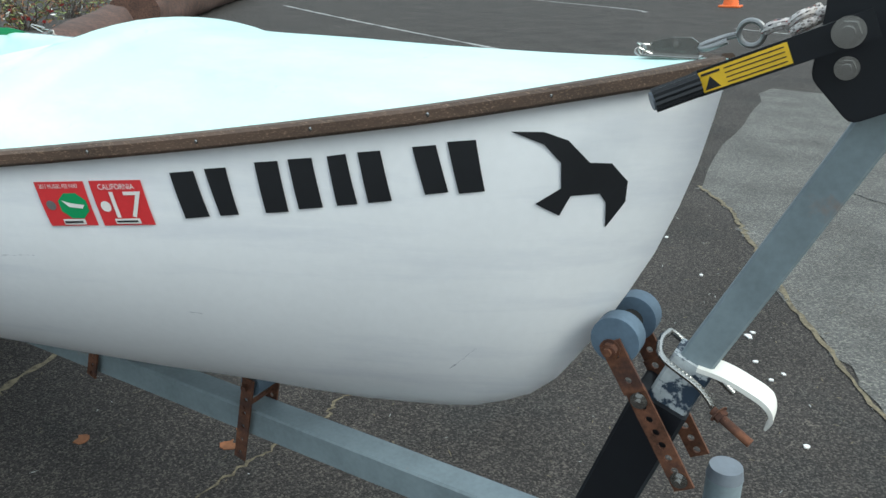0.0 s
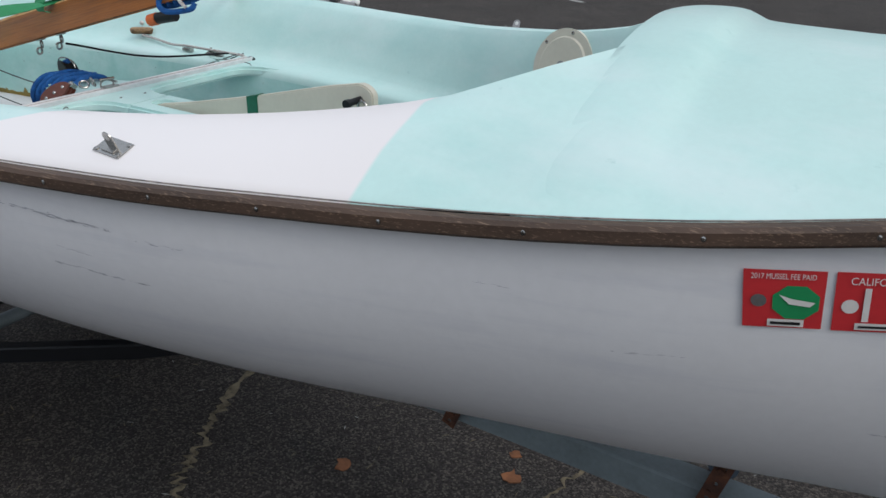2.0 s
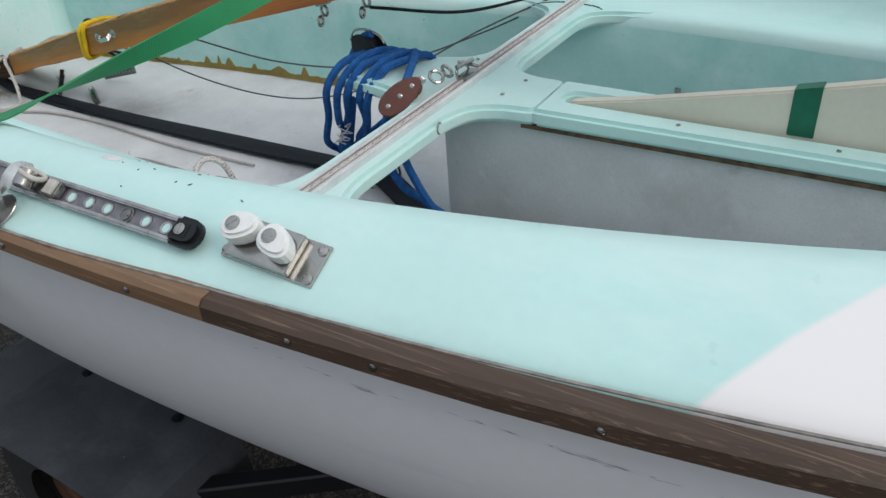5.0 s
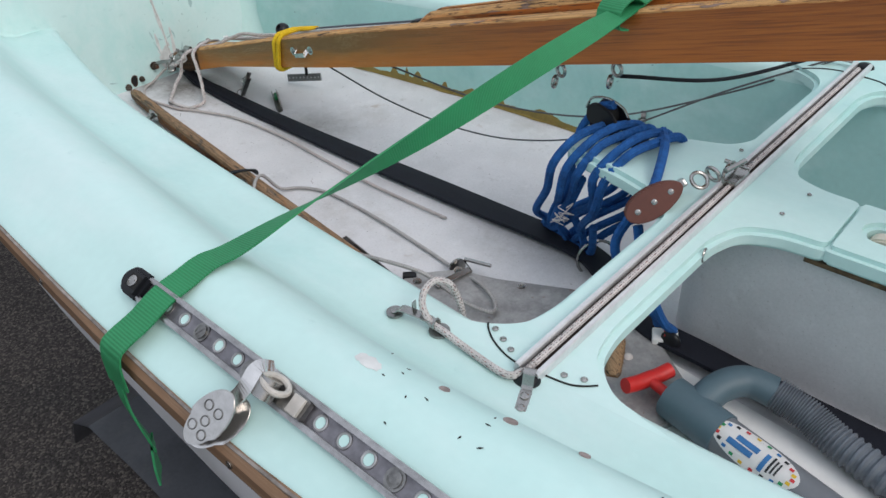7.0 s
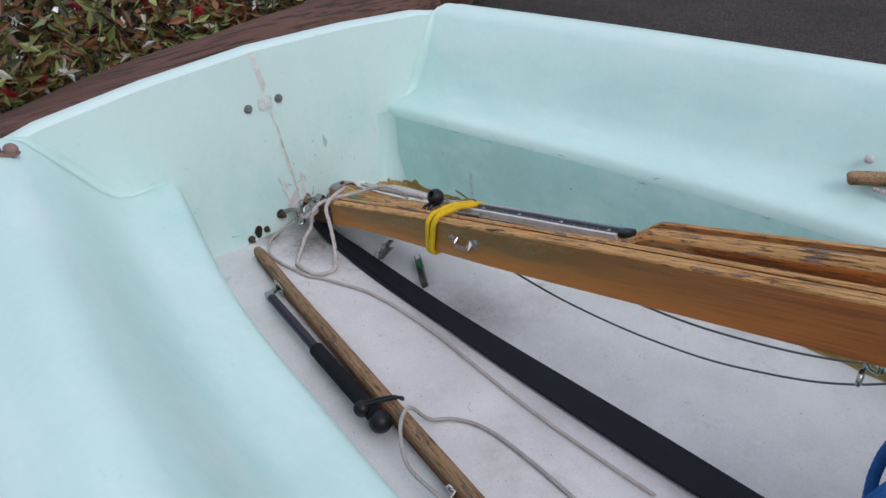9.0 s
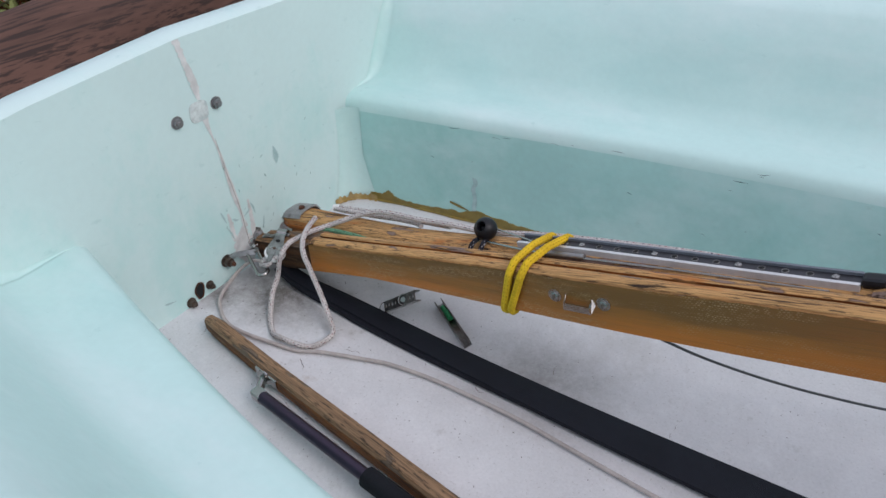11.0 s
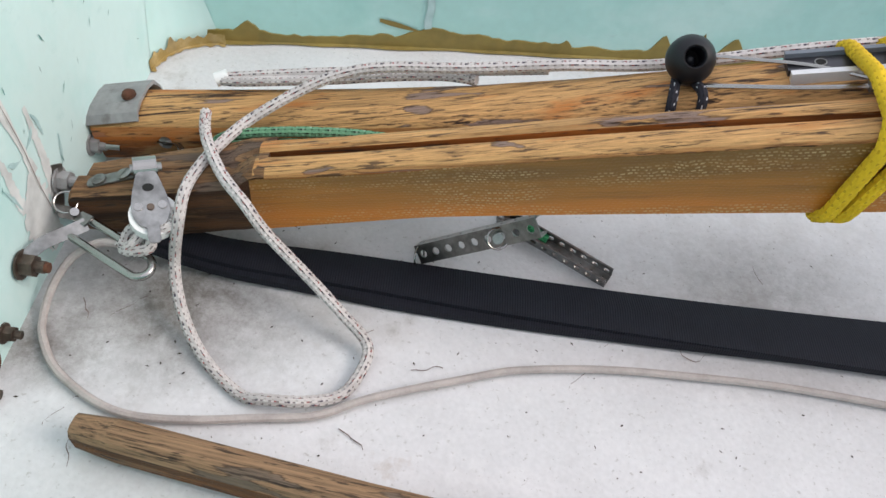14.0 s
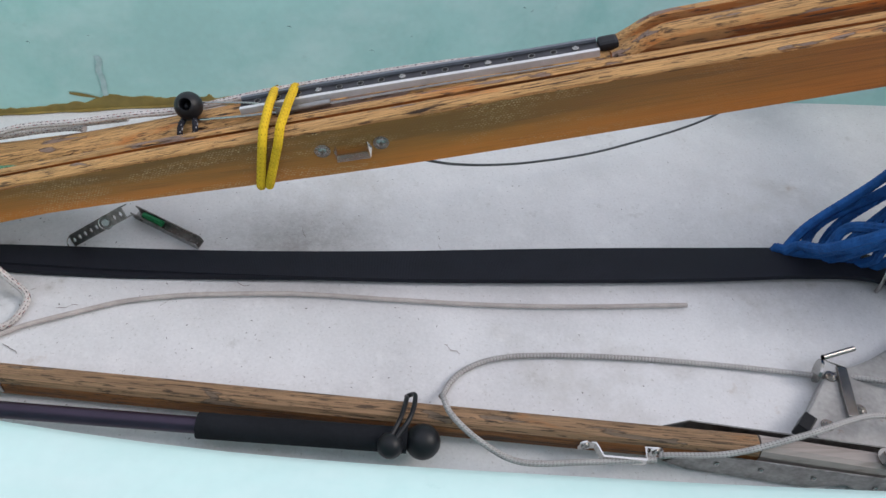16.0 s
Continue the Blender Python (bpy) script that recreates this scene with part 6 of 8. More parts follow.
# turning block lying over the edge of the heel
b_y = Vector((-0.355, 0.90, 0.24)).normalized()
b_z = Vector((0.17, -0.19, 0.97))
b_z = (b_z - b_y * b_z.dot(b_y)).normalized()
bmm = Matrix((b_y.cross(b_z), b_y, b_z)).transposed().to_4x4()
bmm.translation = (0.1105, 0.026, 0.9965)
o = rounded([(-0.0085, -0.024), (0.0085, -0.024), (0.0145, -0.010), (0.0115, 0.008), (0.0065, 0.026), (-0.0065, 0.026), (-0.0115, 0.008), (-0.0145, -0.010)], 0.006, 4)
blk = part("heel_block", placed(plate(o, 0.0045, 0.006, 0.0004), bmm), M_DULL, mast, "small galvanised turning block", smooth=False)
part("cheek", placed(plate(o, -0.0075, -0.006, 0.0004), bmm), M_DULL, blk, smooth=False)
part("sheave", placed(disc((0.0015, -0.012, -0.0052), (0, 0, 1), 0.0178, 0.009, 32), bmm), M_WHITE, blk, "white plastic sheave")
part("axle_rivet", placed(disc((0, -0.008, 0.0072), (0, 0, 1), 0.0028, 0.0012, 14), bmm), M_BRONZE, blk)
part("cheek_hole", placed(plate([(0.0042 * math.cos(t), 0.010 + 0.0034 * math.sin(t)) for t in np.linspace(0, 6.28, 15)[:-1]], 0.006, 0.0063), bmm), M_DARK, blk)
for q in (-1, 1):
    part("boss", placed(disc((q * 0.0085, -0.006, 0.0058), (0, 0, 1), 0.0034, 0.0009, 14), bmm), M_STEEL, blk)
part("lug", placed(plate(rounded([(-0.0045, -0.038), (0.0045, -0.038), (0.0045, -0.004), (-0.0045, -0.004)], 0.004, 3), 0.0062, 0.0074, 0.0003), bmm), M_DULL, blk, "galvanised strap over the sheave", smooth=False)
hd_ = []
for t in np.linspace(-0.5, 3.6, 16):
    hd_.append(bmm @ Vector((0.0, 0.031 + 0.0085 * math.cos(t), 0.0 + 0.0085 * math.sin(t))))
part("becket", sweep(hd_, [(-0.0007, -0.0085), (0.0007, -0.0085), (0.0007, 0.0085), (-0.0007, 0.0085)], up=bmm.to_3x3() @ Vector((1, 0, 0.01))), M_STEEL, blk, "bright rolled becket", smooth=False)
part("becket_pin", placed(rod((-0.011, 0.031, -0.001), (0.012, 0.031, -0.001), 0.0042, n=12), bmm), M_DULL, blk)
def on_boom(x, dy, dz_):
    return V(x, boom_y(x) + dy, boom_zt(x) + dz_)


boom = thing("wooden_boom", "weathered wooden boom with a metal end cap", "boom")
bs = [(-0.023, -0.046), (0.023, -0.046), (0.0265, -0.042), (0.0272, -0.030), (0.0268, -0.019), (0.0245, -0.010), (0.019, -0.0038), (0.010, -0.0006), (0, 0), (-0.010, -0.0006), (-0.019, -0.0038), (-0.0245, -0.010), (-0.0268, -0.019), (-0.0272, -0.030), (-0.0265, -0.042)]
xs = [0.021, 0.05] + list(np.arange(0.1, 0.96, 0.08)) + [0.99, 1.01, 1.03, 1.06, 1.09] + list(np.arange(1.15, 4.6, 0.12))
pts = [V(x, boom_y(x), boom_zt(x)) for x in xs]
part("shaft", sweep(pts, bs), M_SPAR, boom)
rows = []
for x in [0.988, 1.0, 1.012, 1.024, 1.038, 1.055, 1.08] + list(np.arange(1.12, 4.6, 0.08)):
    k = min(1.0, max(0.0, (x - 0.985) / 0.06))
    h_ = 0.002 + 0.026 * k * k * (3 - 2 * k)
    g_ = 0.016 * k
    rows.append([on_boom(x, a, z_) for a, z_ in ((-0.0262, -0.016), (-0.0258, h_ - 0.012), (-0.022, h_ - 0.004), (-0.015, h_), (-0.0075, h_ - 0.001), (-0.005, h_ - g_), (0.005, h_ - g_), (0.0075, h_ - 0.001), (0.015, h_), (0.022, h_ - 0.004), (0.0258, h_ - 0.012), (0.0262, -0.016))])
bm = grid(rows, True)
bm.verts.ensure_lookup_table()
for k in (0, len(bm.verts) - 12):
    bm.faces.new([bm.verts[k + i] for i in range(12)])
part("upper_timber", bm, M_SPAR, boom, "grooved upper timber of the boom")
cy, cz = boom_y(0.045), boom_zt(0.045)
bm = sweep([V(x, cy, cz + (x - 0.045) * 0.27) for x in (0.019, 0.030, 0.045, 0.066)], [(-0.0295, -0.030), (-0.0297, -0.010), (-0.024, 0.0006), (-0.012, 0.0038), (0.010, 0.0042), (0.020, 0.0012), (0.0255, -0.0045), (0.0245, -0.0058), (0.019, -0.0008), (0.008, 0.0012), (-0.010, 0.0012), (-0.021, -0.0018), (-0.0275, -0.010), (-0.0277, -0.030)])
cap = part("end_cap", bm, M_PEWTER, boom, "dull folded aluminium end cap", smooth=False)
bm = disc((0.0535, cy - 0.002, cz + 0.0075), (-0.26, 0, 1), 0.0062, 0.0022, 18)
ball((0.0532, cy - 0.002, cz + 0.0097), 0.0056, bm, 12, (1, 1, 0.62))
part("cap_rivet", bm, M_RUST, cap, "rusty rivet")
sc_ = V(0.090, boom_y(0.09) - 0.0275, boom_zt(0.09) - 0.024)
screw(sc_, (0, -1, 0.15), boom, 0.0058, M_DULL)
part("bent_clip", sweep(path_points([sc_ + V(-0.006, 0.0, 0.001), sc_ + V(0.004, -0.0005, 0.0015), sc_ + V(0.0115, -0.002, 0.002), sc_ + V(0.0145, -0.006, -0.003), sc_ + V(0.0125, -0.011, -0.009), sc_ + V(0.0165, -0.015, -0.015), sc_ + V(0.028, -0.016, -0.013), sc_ + V(0.046, -0.014, -0.005)], 30), [(-0.0035, -0.0005), (0.0035, -0.0005), (0.0035, 0.0005), (-0.0035, 0.0005)], up=Vector((0.3, 0.4, 1))), M_STEEL, boom, "thin bent stainless clip", smooth=False)
# sail track along the boom
tx = (0.555, 0.65, 0.75, 0.85, 0.93, 0.975)
tr = part("sail_track", sweep([on_boom(x, 0.003, 0.004) for x in tx], [(-0.0075, -0.004), (0.0075, -0.004), (0.0075, 0.001), (-0.0075, 0.001)]), M_TRACK, boom, "sail track with bright lips and a row of holes", smooth=False)
part("front_lip", sweep([on_boom(x, -0.0095, 0.0045) for x in tx], [(-0.0028, -0.0065), (0.0028, -0.0065), (0.0028, 0.003), (-0.0022, 0.003)]), M_ALU_BRIGHT, tr, "bright aluminium lip", smooth=False)
part("back_lip", sweep([on_boom(x, 0.0115, 0.0045) for x in tx], [(-0.002, -0.0065), (0.002, -0.0065), (0.002, 0.004), (-0.002, 0.004)]), M_HOSE, tr, smooth=False)
for k in range(16):
    x = 0.575 + k * 0.0250
    at = on_boom(x, 0.002, 0.0052)
    part("hole_rim", ring_mesh(at + V(0, 0, 0.0002), (-0.28, 0, 1), 0.0038, 0.0005, None, 14), M_DULL, tr)
    if k % 4 == 3:
        screw(at, (-0.28, 0, 1), tr, 0.0042)
    else:
        part("hole", disc(at, (-0.28, 0, 1), 0.0036, 0.0004, 12), M_DARK, tr)
part("end_stop", placed(box((0.024, 0.020, 0.011), (0, 0, 0), 0.0048), Matrix.Translation((0.986, boom_y(0.98) + 0.001, boom_zt(0.98) + 0.008)) @ rot(0, -15.5, 0)), M_BLACK, tr, smooth=False)
part("wire_swage", rod((0.60, boom_y(0.6) - 0.022, boom_zt(0.6) + 0.001), (0.665, boom_y(0.66) - 0.02, boom_zt(0.665) + 0.001), 0.0042), M_ALU, boom)
part("tail_wire", rope_mesh([(0.50, boom_y(0.5) - 0.012, boom_zt(0.5) + 0.004), (0.60, boom_y(0.6) - 0.022, boom_zt(0.6) + 0.001), (0.8, boom_y(0.8) - 0.02, boom_zt(0.8) + 0.001), (0.95, boom_y(0.95) - 0.022, boom_zt(0.95) + 0.001)], 0.0017, 24, 6), M_STEEL, boom)
# black ball with its cord
bal = thing("stopper_ball", "black plastic stopper ball on a flecked cord", "stopper ball")
c0 = V(0.490, 0.108, 1.1255)
axis = V(-0.10, -0.72, 0.68).normalized()
e1 = axis.orthogonal().normalized()
e2 = axis.cross(e1)
prof = [(0.0068, -0.004), (0.0068, 0.0135), (0.0076, 0.0152)] + [(0.0175 * math.cos(a), 0.0175 * math.sin(a)) for a in np.linspace(1.09, -1.5, 14)] + [(0.001, -0.0175)]
bm = grid([[c0 + (e1 * math.cos(t) + e2 * math.sin(t)) * r_ + axis * h_ for r_, h_ in prof] for t in np.linspace(0, 2 * math.pi, 33)])
bmesh.ops.remove_doubles(bm, verts=bm.verts, dist=0.00002)
part("ball", bm, M_BLACK, bal, "black plastic ball with a bore")
part("bore", disc(c0 - axis * 0.004, axis, 0.0067, 0.0005, 16), M_DARK, bal)
part("bore_knot", ball(c0 + axis * 0.004 + e1 * 0.002, 0.0042, None, 10, (1, 0.8, 1)), M_BLACK, bal)
M_CORD = fibre("black_cord", (0.012, 0.012, 0.02), (0.006, 0.006, 0.01), (0.5, 0.5, 0.52), (0.38, 0.38, 0.42))
for dx in (-0.0095, 0.0095):
    xx = 0.490 + dx
    part("cord", rope_mesh([(xx - dx * 0.4, 0.104, 1.112), (xx, boom_y(xx) - 0.022, boom_zt(xx) + 0.004), (xx, boom_y(xx) - 0.0305, boom_zt(xx) - 0.012), (xx, boom_y(xx) - 0.0305, boom_zt(xx) - 0.045)], 0.0036, 16, 8), M_CORD, bal)
part("pin_wire", rope_mesh([(0.505, 0.112, 1.128), (0.53, 0.108, 1.132), (0.57, 0.098, 1.140), (0.605, boom_y(0.6) - 0.020, boom_zt(0.605) + 0.004)], 0.0014, 24, 6), M_STEEL, bal)
# yellow shock cord round both spars
cord = thing("yellow_shock_cord", "yellow shock cord lashed round mast and boom", "lashing")
for x, lean in ((0.589, 0.007), (0.607, 0.015)):
    q = 0.0062
    legs = ((-1.0, mast_face(x) + 0.004, 0, -q), (-0.9, mast_face(x) - q, 0, 0.004), (0.0, mast_face(x) - q, 0, MH - 0.008), (0.15, mast_face(x) + 0.006, 0, MH + q), (0.6, mast_face(x) + MW, 0, MH + q),
            (0.9, boom_y(x) + 0.016, 1, q), (1.0, boom_y(x) + 0.024 + q, 1, -0.008), (0.8, boom_y(x) + 0.027 + q, 1, -0.05), (-0.4, boom_y(x) - 0.02, 1, -0.058), (-1.0, mast_face(x) + 0.004, 0, -q))
    loop = [(x + lean * k, y, (boom_zt(x + lean * k) if on_boom else mast_zb(x + lean * k)) + dz_) for k, y, on_boom, dz_ in legs]
    part("turn", braid(taut(loop, 120, 2), 0.0053), M_YELLOW, cord)
# blue lashing further along the spars
lash = thing("blue_lashing", "blue cord lashing round the spars with a loose tail", "lashing")
for x in (1.955, 1.975, 2.0):
    y0, y1, z0, z1 = -0.007, 0.113, mast_zb(x) - 0.006, boom_zt(x) + 0.022
    part("turn", rope_mesh([(x, y0 + 0.01, z0), (x, y0, z0 + 0.03), (x + 0.004, y0, z1 - 0.04), (x + 0.008, 0.03, z1), (x + 0.008, y1 - 0.02, z1), (x, y1, z1 - 0.03), (x, y1 - 0.01, z0 + 0.02), (x, 0.05, z0), (x, y0 + 0.01, z0)], 0.0062, 50, 8), M_BLUE, lash)
part("tail", rope_mesh([(1.97, -0.008, 1.47), (1.965, -0.02, 1.44), (1.985, -0.022, 1.425), (2.03, -0.018, 1.428), (2.07, -0.012, 1.437), (2.075, -0.005, 1.45)], 0.0065, 30, 8), M_BLUE, lash)
part("shock_cord_tail", rope_mesh([(2.0, -0.012, 1.53), (2.012, -0.02, 1.49), (2.04, -0.02, 1.455), (2.06, -0.02, 1.44)], 0.0042, 24, 8), M_ROPE, lash)
spr = thing("tube_end", "orange capped black tube hanging under the mast", "tube")
part("tube", rod((1.93, 0.0, 1.40), (1.99, 0.005, 1.412), 0.014), M_BLACK, spr)
part("cap", rod((1.90, 0.0, 1.392), (1.93, 0.0, 1.40), 0.015), M_ORANGE, spr)

# ---- hiking strap ----
strap = thing("hiking_strap", "long black webbing hiking strap along the floor", "strap")
ctr = [(0.10, 0.040, 0.945), (0.16, 0.038, 0.932), (0.25, 0.037, 0.928), (0.40, 0.030, 0.927), (0.56, 0.025, 0.927), (0.75, 0.023, 0.927), (0.95, 0.026, 0.927), (1.2, 0.030, 0.928), (1.36, 0.032, 0.93), (1.46, 0.018, 0.935), (1.55, -0.035, 0.94), (1.64, -0.088, 0.94), (1.74, -0.096, 0.94), (2.0, -0.095, 0.93), (2.6, -0.09, 0.93)]
P = path_points(ctr, 90)
wid = spline([0.1, 0.25, 0.56, 0.9, 1.05, 1.5, 2.6], [0.026, 0.038, 0.050, 0.066, 0.070, 0.060, 0.05])
rows = []
for i, p in enumerate(P):
    d = (P[min(i + 1, len(P) - 1)] - P[max(i - 1, 0)]).normalized()
    side = d.cross(Vector((0, 0, 1))).normalized()
    tilt = 0.10
    w = wid(min(p.x, 2.6)) / 2
    a, b = side * w + Vector((0, 0, tilt * w)), Vector((0, 0, 1))
    rows.append([p - a - b * 0.005, p - a * 0.98 + b * 0.001, p + b * 0.006, p + a * 0.98 + b * 0.003, p + a - b * 0.004, p - b * 0.007])
part("webbing", grid(rows, True), M_STRAP, strap)
part("under_layer", grid([[q.lerp(row[2], 0.06 * max(0.0, q.x - 0.4) / 0.3) + V(-0.004, -0.0075 * max(0.0, 1 - abs(q.x - 0.30) / 0.38), -0.0045 * min(1.0, max(0.0, (0.72 - q.x) / 0.3))) for q in row] for row in rows if row[0].x < 0.72], True), M_STRAP, strap)
part("ring", ring_mesh((1.475, 0.010, 0.94), (0.8, -0.6, 0.1), 0.036, 0.003), M_STEEL, strap)

# ---- tiller, extension and rudder ----
til = thing("tiller_and_rudder", "weathered wooden tiller with extension and aluminium rudder head", "tiller")
tp = [V(0.10, -0.132, 0.938), V(0.13, -0.137, 0.940), V(0.3, -0.165, 0.943), V(0.744, -0.226, 0.949), V(1.156, -0.2815, 0.9545)]
ts = [(-0.0105, -0.018), (0.0105, -0.018), (0.013, -0.013), (0.013, 0.007), (0.010, 0.0135), (0.005, 0.0165), (-0.005, 0.0165), (-0.010, 0.0135), (-0.013, 0.007), (-0.013, -0.013)]
part("tiller", sweep(tp, ts, scales=[0.72, 0.92, 0.98, 1.02, 1.05]), M_TILLER, til, smooth=False)
M_TILL2 = streaked(mat("bleached_tiller_wood", (0.40, 0.345, 0.32), 0.8, vary=0.2, scale=12, fine=90, bump=0.4, stretch=(0.1, 2, 2)), (0.2, 0.16, 0.14), 0.6, 0.5, 0.62, (0.5, 20, 20), 6.0)
part("tiller_head", sweep([V(1.158, -0.2817, 0.9545), V(1.48, -0.345, 0.957)], [(a * 1.05, b * 1.05) for a, b in ts]), M_TILL2, til, "bleached rear end of the tiller", smooth=False)
for dy in (-0.021, 0.021):
    o = [(1.05, 0.932), (1.085, 0.960), (1.52, 0.972), (1.52, 0.93), (1.30, 0.922), (1.26, 0.94), (1.22, 0.922), (1.08, 0.922)]
    bm = plate(o, -0.001, 0.001, 0.0005, axis="y")
    placed(bm, Matrix.Translation((1.19, -0.287 + dy, 0)) @ rot(0, 0, -11) @ Matrix.Translation((-1.19, 0, 0)))
    chk = part("cheek_plate", bm, M_DULL, til, "grey aluminium rudder cheek", smooth=False)
    for x in (1.11, 1.16, 1.22, 1.29):
        screw((x, -0.287 + dy - 0.0012 - (x - 1.19) * 0.194, 0.945), (0, -1, 0), chk, 0.0035)
bolt((1.30, -0.309, 0.976), (0, 0, 1), til, 0.010, 0.012)
o = rounded([(1.235, -0.245), (1.30, -0.172), (1.37, -0.15), (1.50, -0.085), (1.64, -0.09), (1.79, -0.20), (1.72, -0.335), (1.48, -0.37), (1.33, -0.345)], 0.015, 3)
M_HEAD = streaked(streaked(mat("stained_aluminium", (0.46, 0.45, 0.445), 0.5, 0.45, vary=0.2, scale=18, fine=160, bump=0.15), (0.24, 0.235, 0.235), 0.7, 0.5, 0.62, (1, 1, 1), 14.0), (0.22, 0.13, 0.09), 0.6, 0.62, 0.68, (1, 1, 1), 40.0)
rud = part("rudder_head", plate(o, FLOOR + 0.002, FLOOR + 0.022, 0.002), M_HEAD, til, "scuffed flat aluminium rudder head", smooth=False)
bm = box((0.014, 0.075, 0.004), (1.315, -0.20, FLOOR + 0.026), 0.001, rot(0, 0, -12))
rod((1.30, -0.152, FLOOR + 0.032), (1.35, -0.138, FLOOR + 0.032), 0.0035, bm=bm)
disc((1.295, -0.165, FLOOR + 0.02), (-0.9, 0.4, 0), 0.016, 0.004, 16, bm)
part("gudgeon", bm, M_STEEL, rud, smooth=False)
for p in ((1.305, -0.175), (1.322, -0.225), (1.42, -0.14), (1.27, -0.245), (1.5, -0.2)):
    bolt((*p, FLOOR + 0.0225), (0, 0, 1), rud, 0.006, 0.004)
part("corner_pad", box((0.025, 0.016, 0.022), (1.246, -0.24, FLOOR + 0.014), 0.002, rot(0, 0, 45)), M_BLACK, rud, smooth=False)
# extension joint, tube and grip
bm = disc((0.275, -0.176, 0.943), (0.1, -1, 0), 0.013, 0.003, 14)
rod((0.275, -0.178, 0.943), (0.292, -0.205, 0.945), 0.0065, bm=bm)
box((0.022, 0.018, 0.018), (0.297, -0.208, 0.945), 0.004, rot(0, 0, -6), bm)
box((0.05, 0.004, 0.016), (0.278, -0.1755, 0.943), 0.001, rot(0, 0, -8), bm)
part("universal_joint", bm, M_STEEL, til, smooth=False)
ext = part("extension_tube", rod((0.305, -0.209, 0.946), (0.53, -0.236, 0.95), 0.0095, n=16), M_PURPLE, til, "dark anodised extension tube")
part("grip", rod((0.525, -0.2355, 0.95), (0.755, -0.262, 0.955), 0.0145, n=16), M_WEB, ext, "black foam grip")
part("end_knob", ball((0.772, -0.265, 0.957), 0.020, None, 20), M_BLACK, ext)
part("cord_ball", ball((0.735, -0.275, 0.968), 0.0145, None, 18), M_BLACK, ext)
part("cord_loop", rope_mesh([(0.735, -0.271, 0.978), (0.747, -0.248, 0.980), (0.755, -0.220, 0.972), (0.757, -0.207, 0.958), (0.765, -0.216, 0.974), (0.758, -0.248, 0.983), (0.742, -0.271, 0.978)], 0.0028, 40, 8), M_BLACK, ext)
a, b = V(0.957, -0.270, 0.953), V(1.037, -0.281, 0.955)
o_ = Vector((0.1, -1, 0)).normalized()
es = part("eye_strap", sweep([a, a.lerp(b, 0.15), a.lerp(b, 0.2) + o_ * 0.016, a.lerp(b, 0.8) + o_ * 0.016, a.lerp(b, 0.85), b], [(-0.006, -0.0012), (0.006, -0.0012), (0.006, 0.0012), (-0.006, 0.0012)], up=o_), M_BRIGHT, til, smooth=False)
for p in (a, b):
    part("foot", disc(p + o_ * 0.0004, o_, 0.0092, 0.002, 16), M_BRIGHT, es)
    screw(p + o_ * 0.0025, o_, es, 0.005)

# ---- lines on the floor ----
z = FLOOR + 0.0055
ln = thing("rudder_line", "grey braided line looped over the tiller onto the floor", "rope")
part("line", rope_mesh([(1.04, -0.287, 0.955), (1.12, -0.292, 0.965), (1.2, -0.282, 0.982), (1.30, -0.255, 0.978), (1.38, -0.25, 0.957), (1.43, -0.235, 0.95), (1.41, -0.205, 0.948), (1.36, -0.185, 0.947), (1.30, -0.165, z + 0.004), (1.19, -0.147, z), (1.06, -0.133, z), (0.94, -0.127, z), (0.87, -0.133, z), (0.825, -0.155, z), (0.803, -0.187, z + 0.006), (0.797, -0.218, 0.973), (0.805, -0.243, 0.975), (0.835, -0.270, 0.965), (0.88, -0.29, 0.953), (0.955, -0.292, 0.953), (1.035, -0.292, 0.955)], 0.0035, 170, 8), M_GREYROPE, ln)
ol = thing("old_floor_line", "dirty grey line lying along the cockpit floor", "rope")
part("line", rope_mesh([(0.092, 0.006, 0.968), (0.070, 0.007, 0.964), (0.050, -0.002, 0.952), (0.038, -0.020, 0.936), (0.036, -0.042, z), (0.044, -0.060, z), (0.062, -0.082, z), (0.094, -0.102, z), (0.125, -0.111, z), (0.165, -0.110, z), (0.211, -0.103, z), (0.255, -0.095, z - 0.001), (0.294, -0.076, z), (0.366, -0.050, z), (0.405, -0.038, z), (0.469, -0.029, z), (0.533, -0.026, z), (0.627, -0.026, z), (0.742, -0.035, z), (0.87, -0.044, z), (1.0, -0.047, z), (1.157, -0.044, z)], 0.0032, 170, 8), M_OLDROPE, ol)
hl = thing("halyard_tail", "flecked white line looped over the spars", "rope")
part("line", rope_mesh([(0.135, 0.105, 1.023), (0.139, 0.086, 1.021), (0.149, 0.064, 1.022), (0.165, 0.039, 1.021), (0.185, 0.019, 1.016), (0.200, 0.014, 0.992), (0.238, -0.004, 0.961), (0.264, -0.020, 0.944), (0.283, -0.033, 0.931), (0.284, -0.050, z + 0.002), (0.271, -0.076, z), (0.246, -0.088, z + 0.005), (0.217, -0.090, z + 0.005), (0.198, -0.086, z), (0.171, -0.066, z), (0.151, -0.044, 0.929), (0.138, -0.023, 0.944), (0.130, 0.000, 0.958), (0.136, 0.008, 0.995), (0.138, 0.029, 1.012), (0.143, 0.054, 1.0145), (0.152, 0.075, 1.017), (0.169, 0.106, 1.019), (0.209, 0.131, 1.037), (0.244, 0.140, 1.052), (0.280, 0.143, 1.060), (0.335, 0.141, 1.069), (0.41, 0.136, 1.087), (0.483, 0.131, 1.103), (0.6, 0.125, boom_zt(0.6) - 0.002), (0.8, 0.118, boom_zt(0.8) - 0.006), (0.95, 0.108, boom_zt(0.95) - 0.016)], 0.0044, 240, 10), M_ROPE, hl)
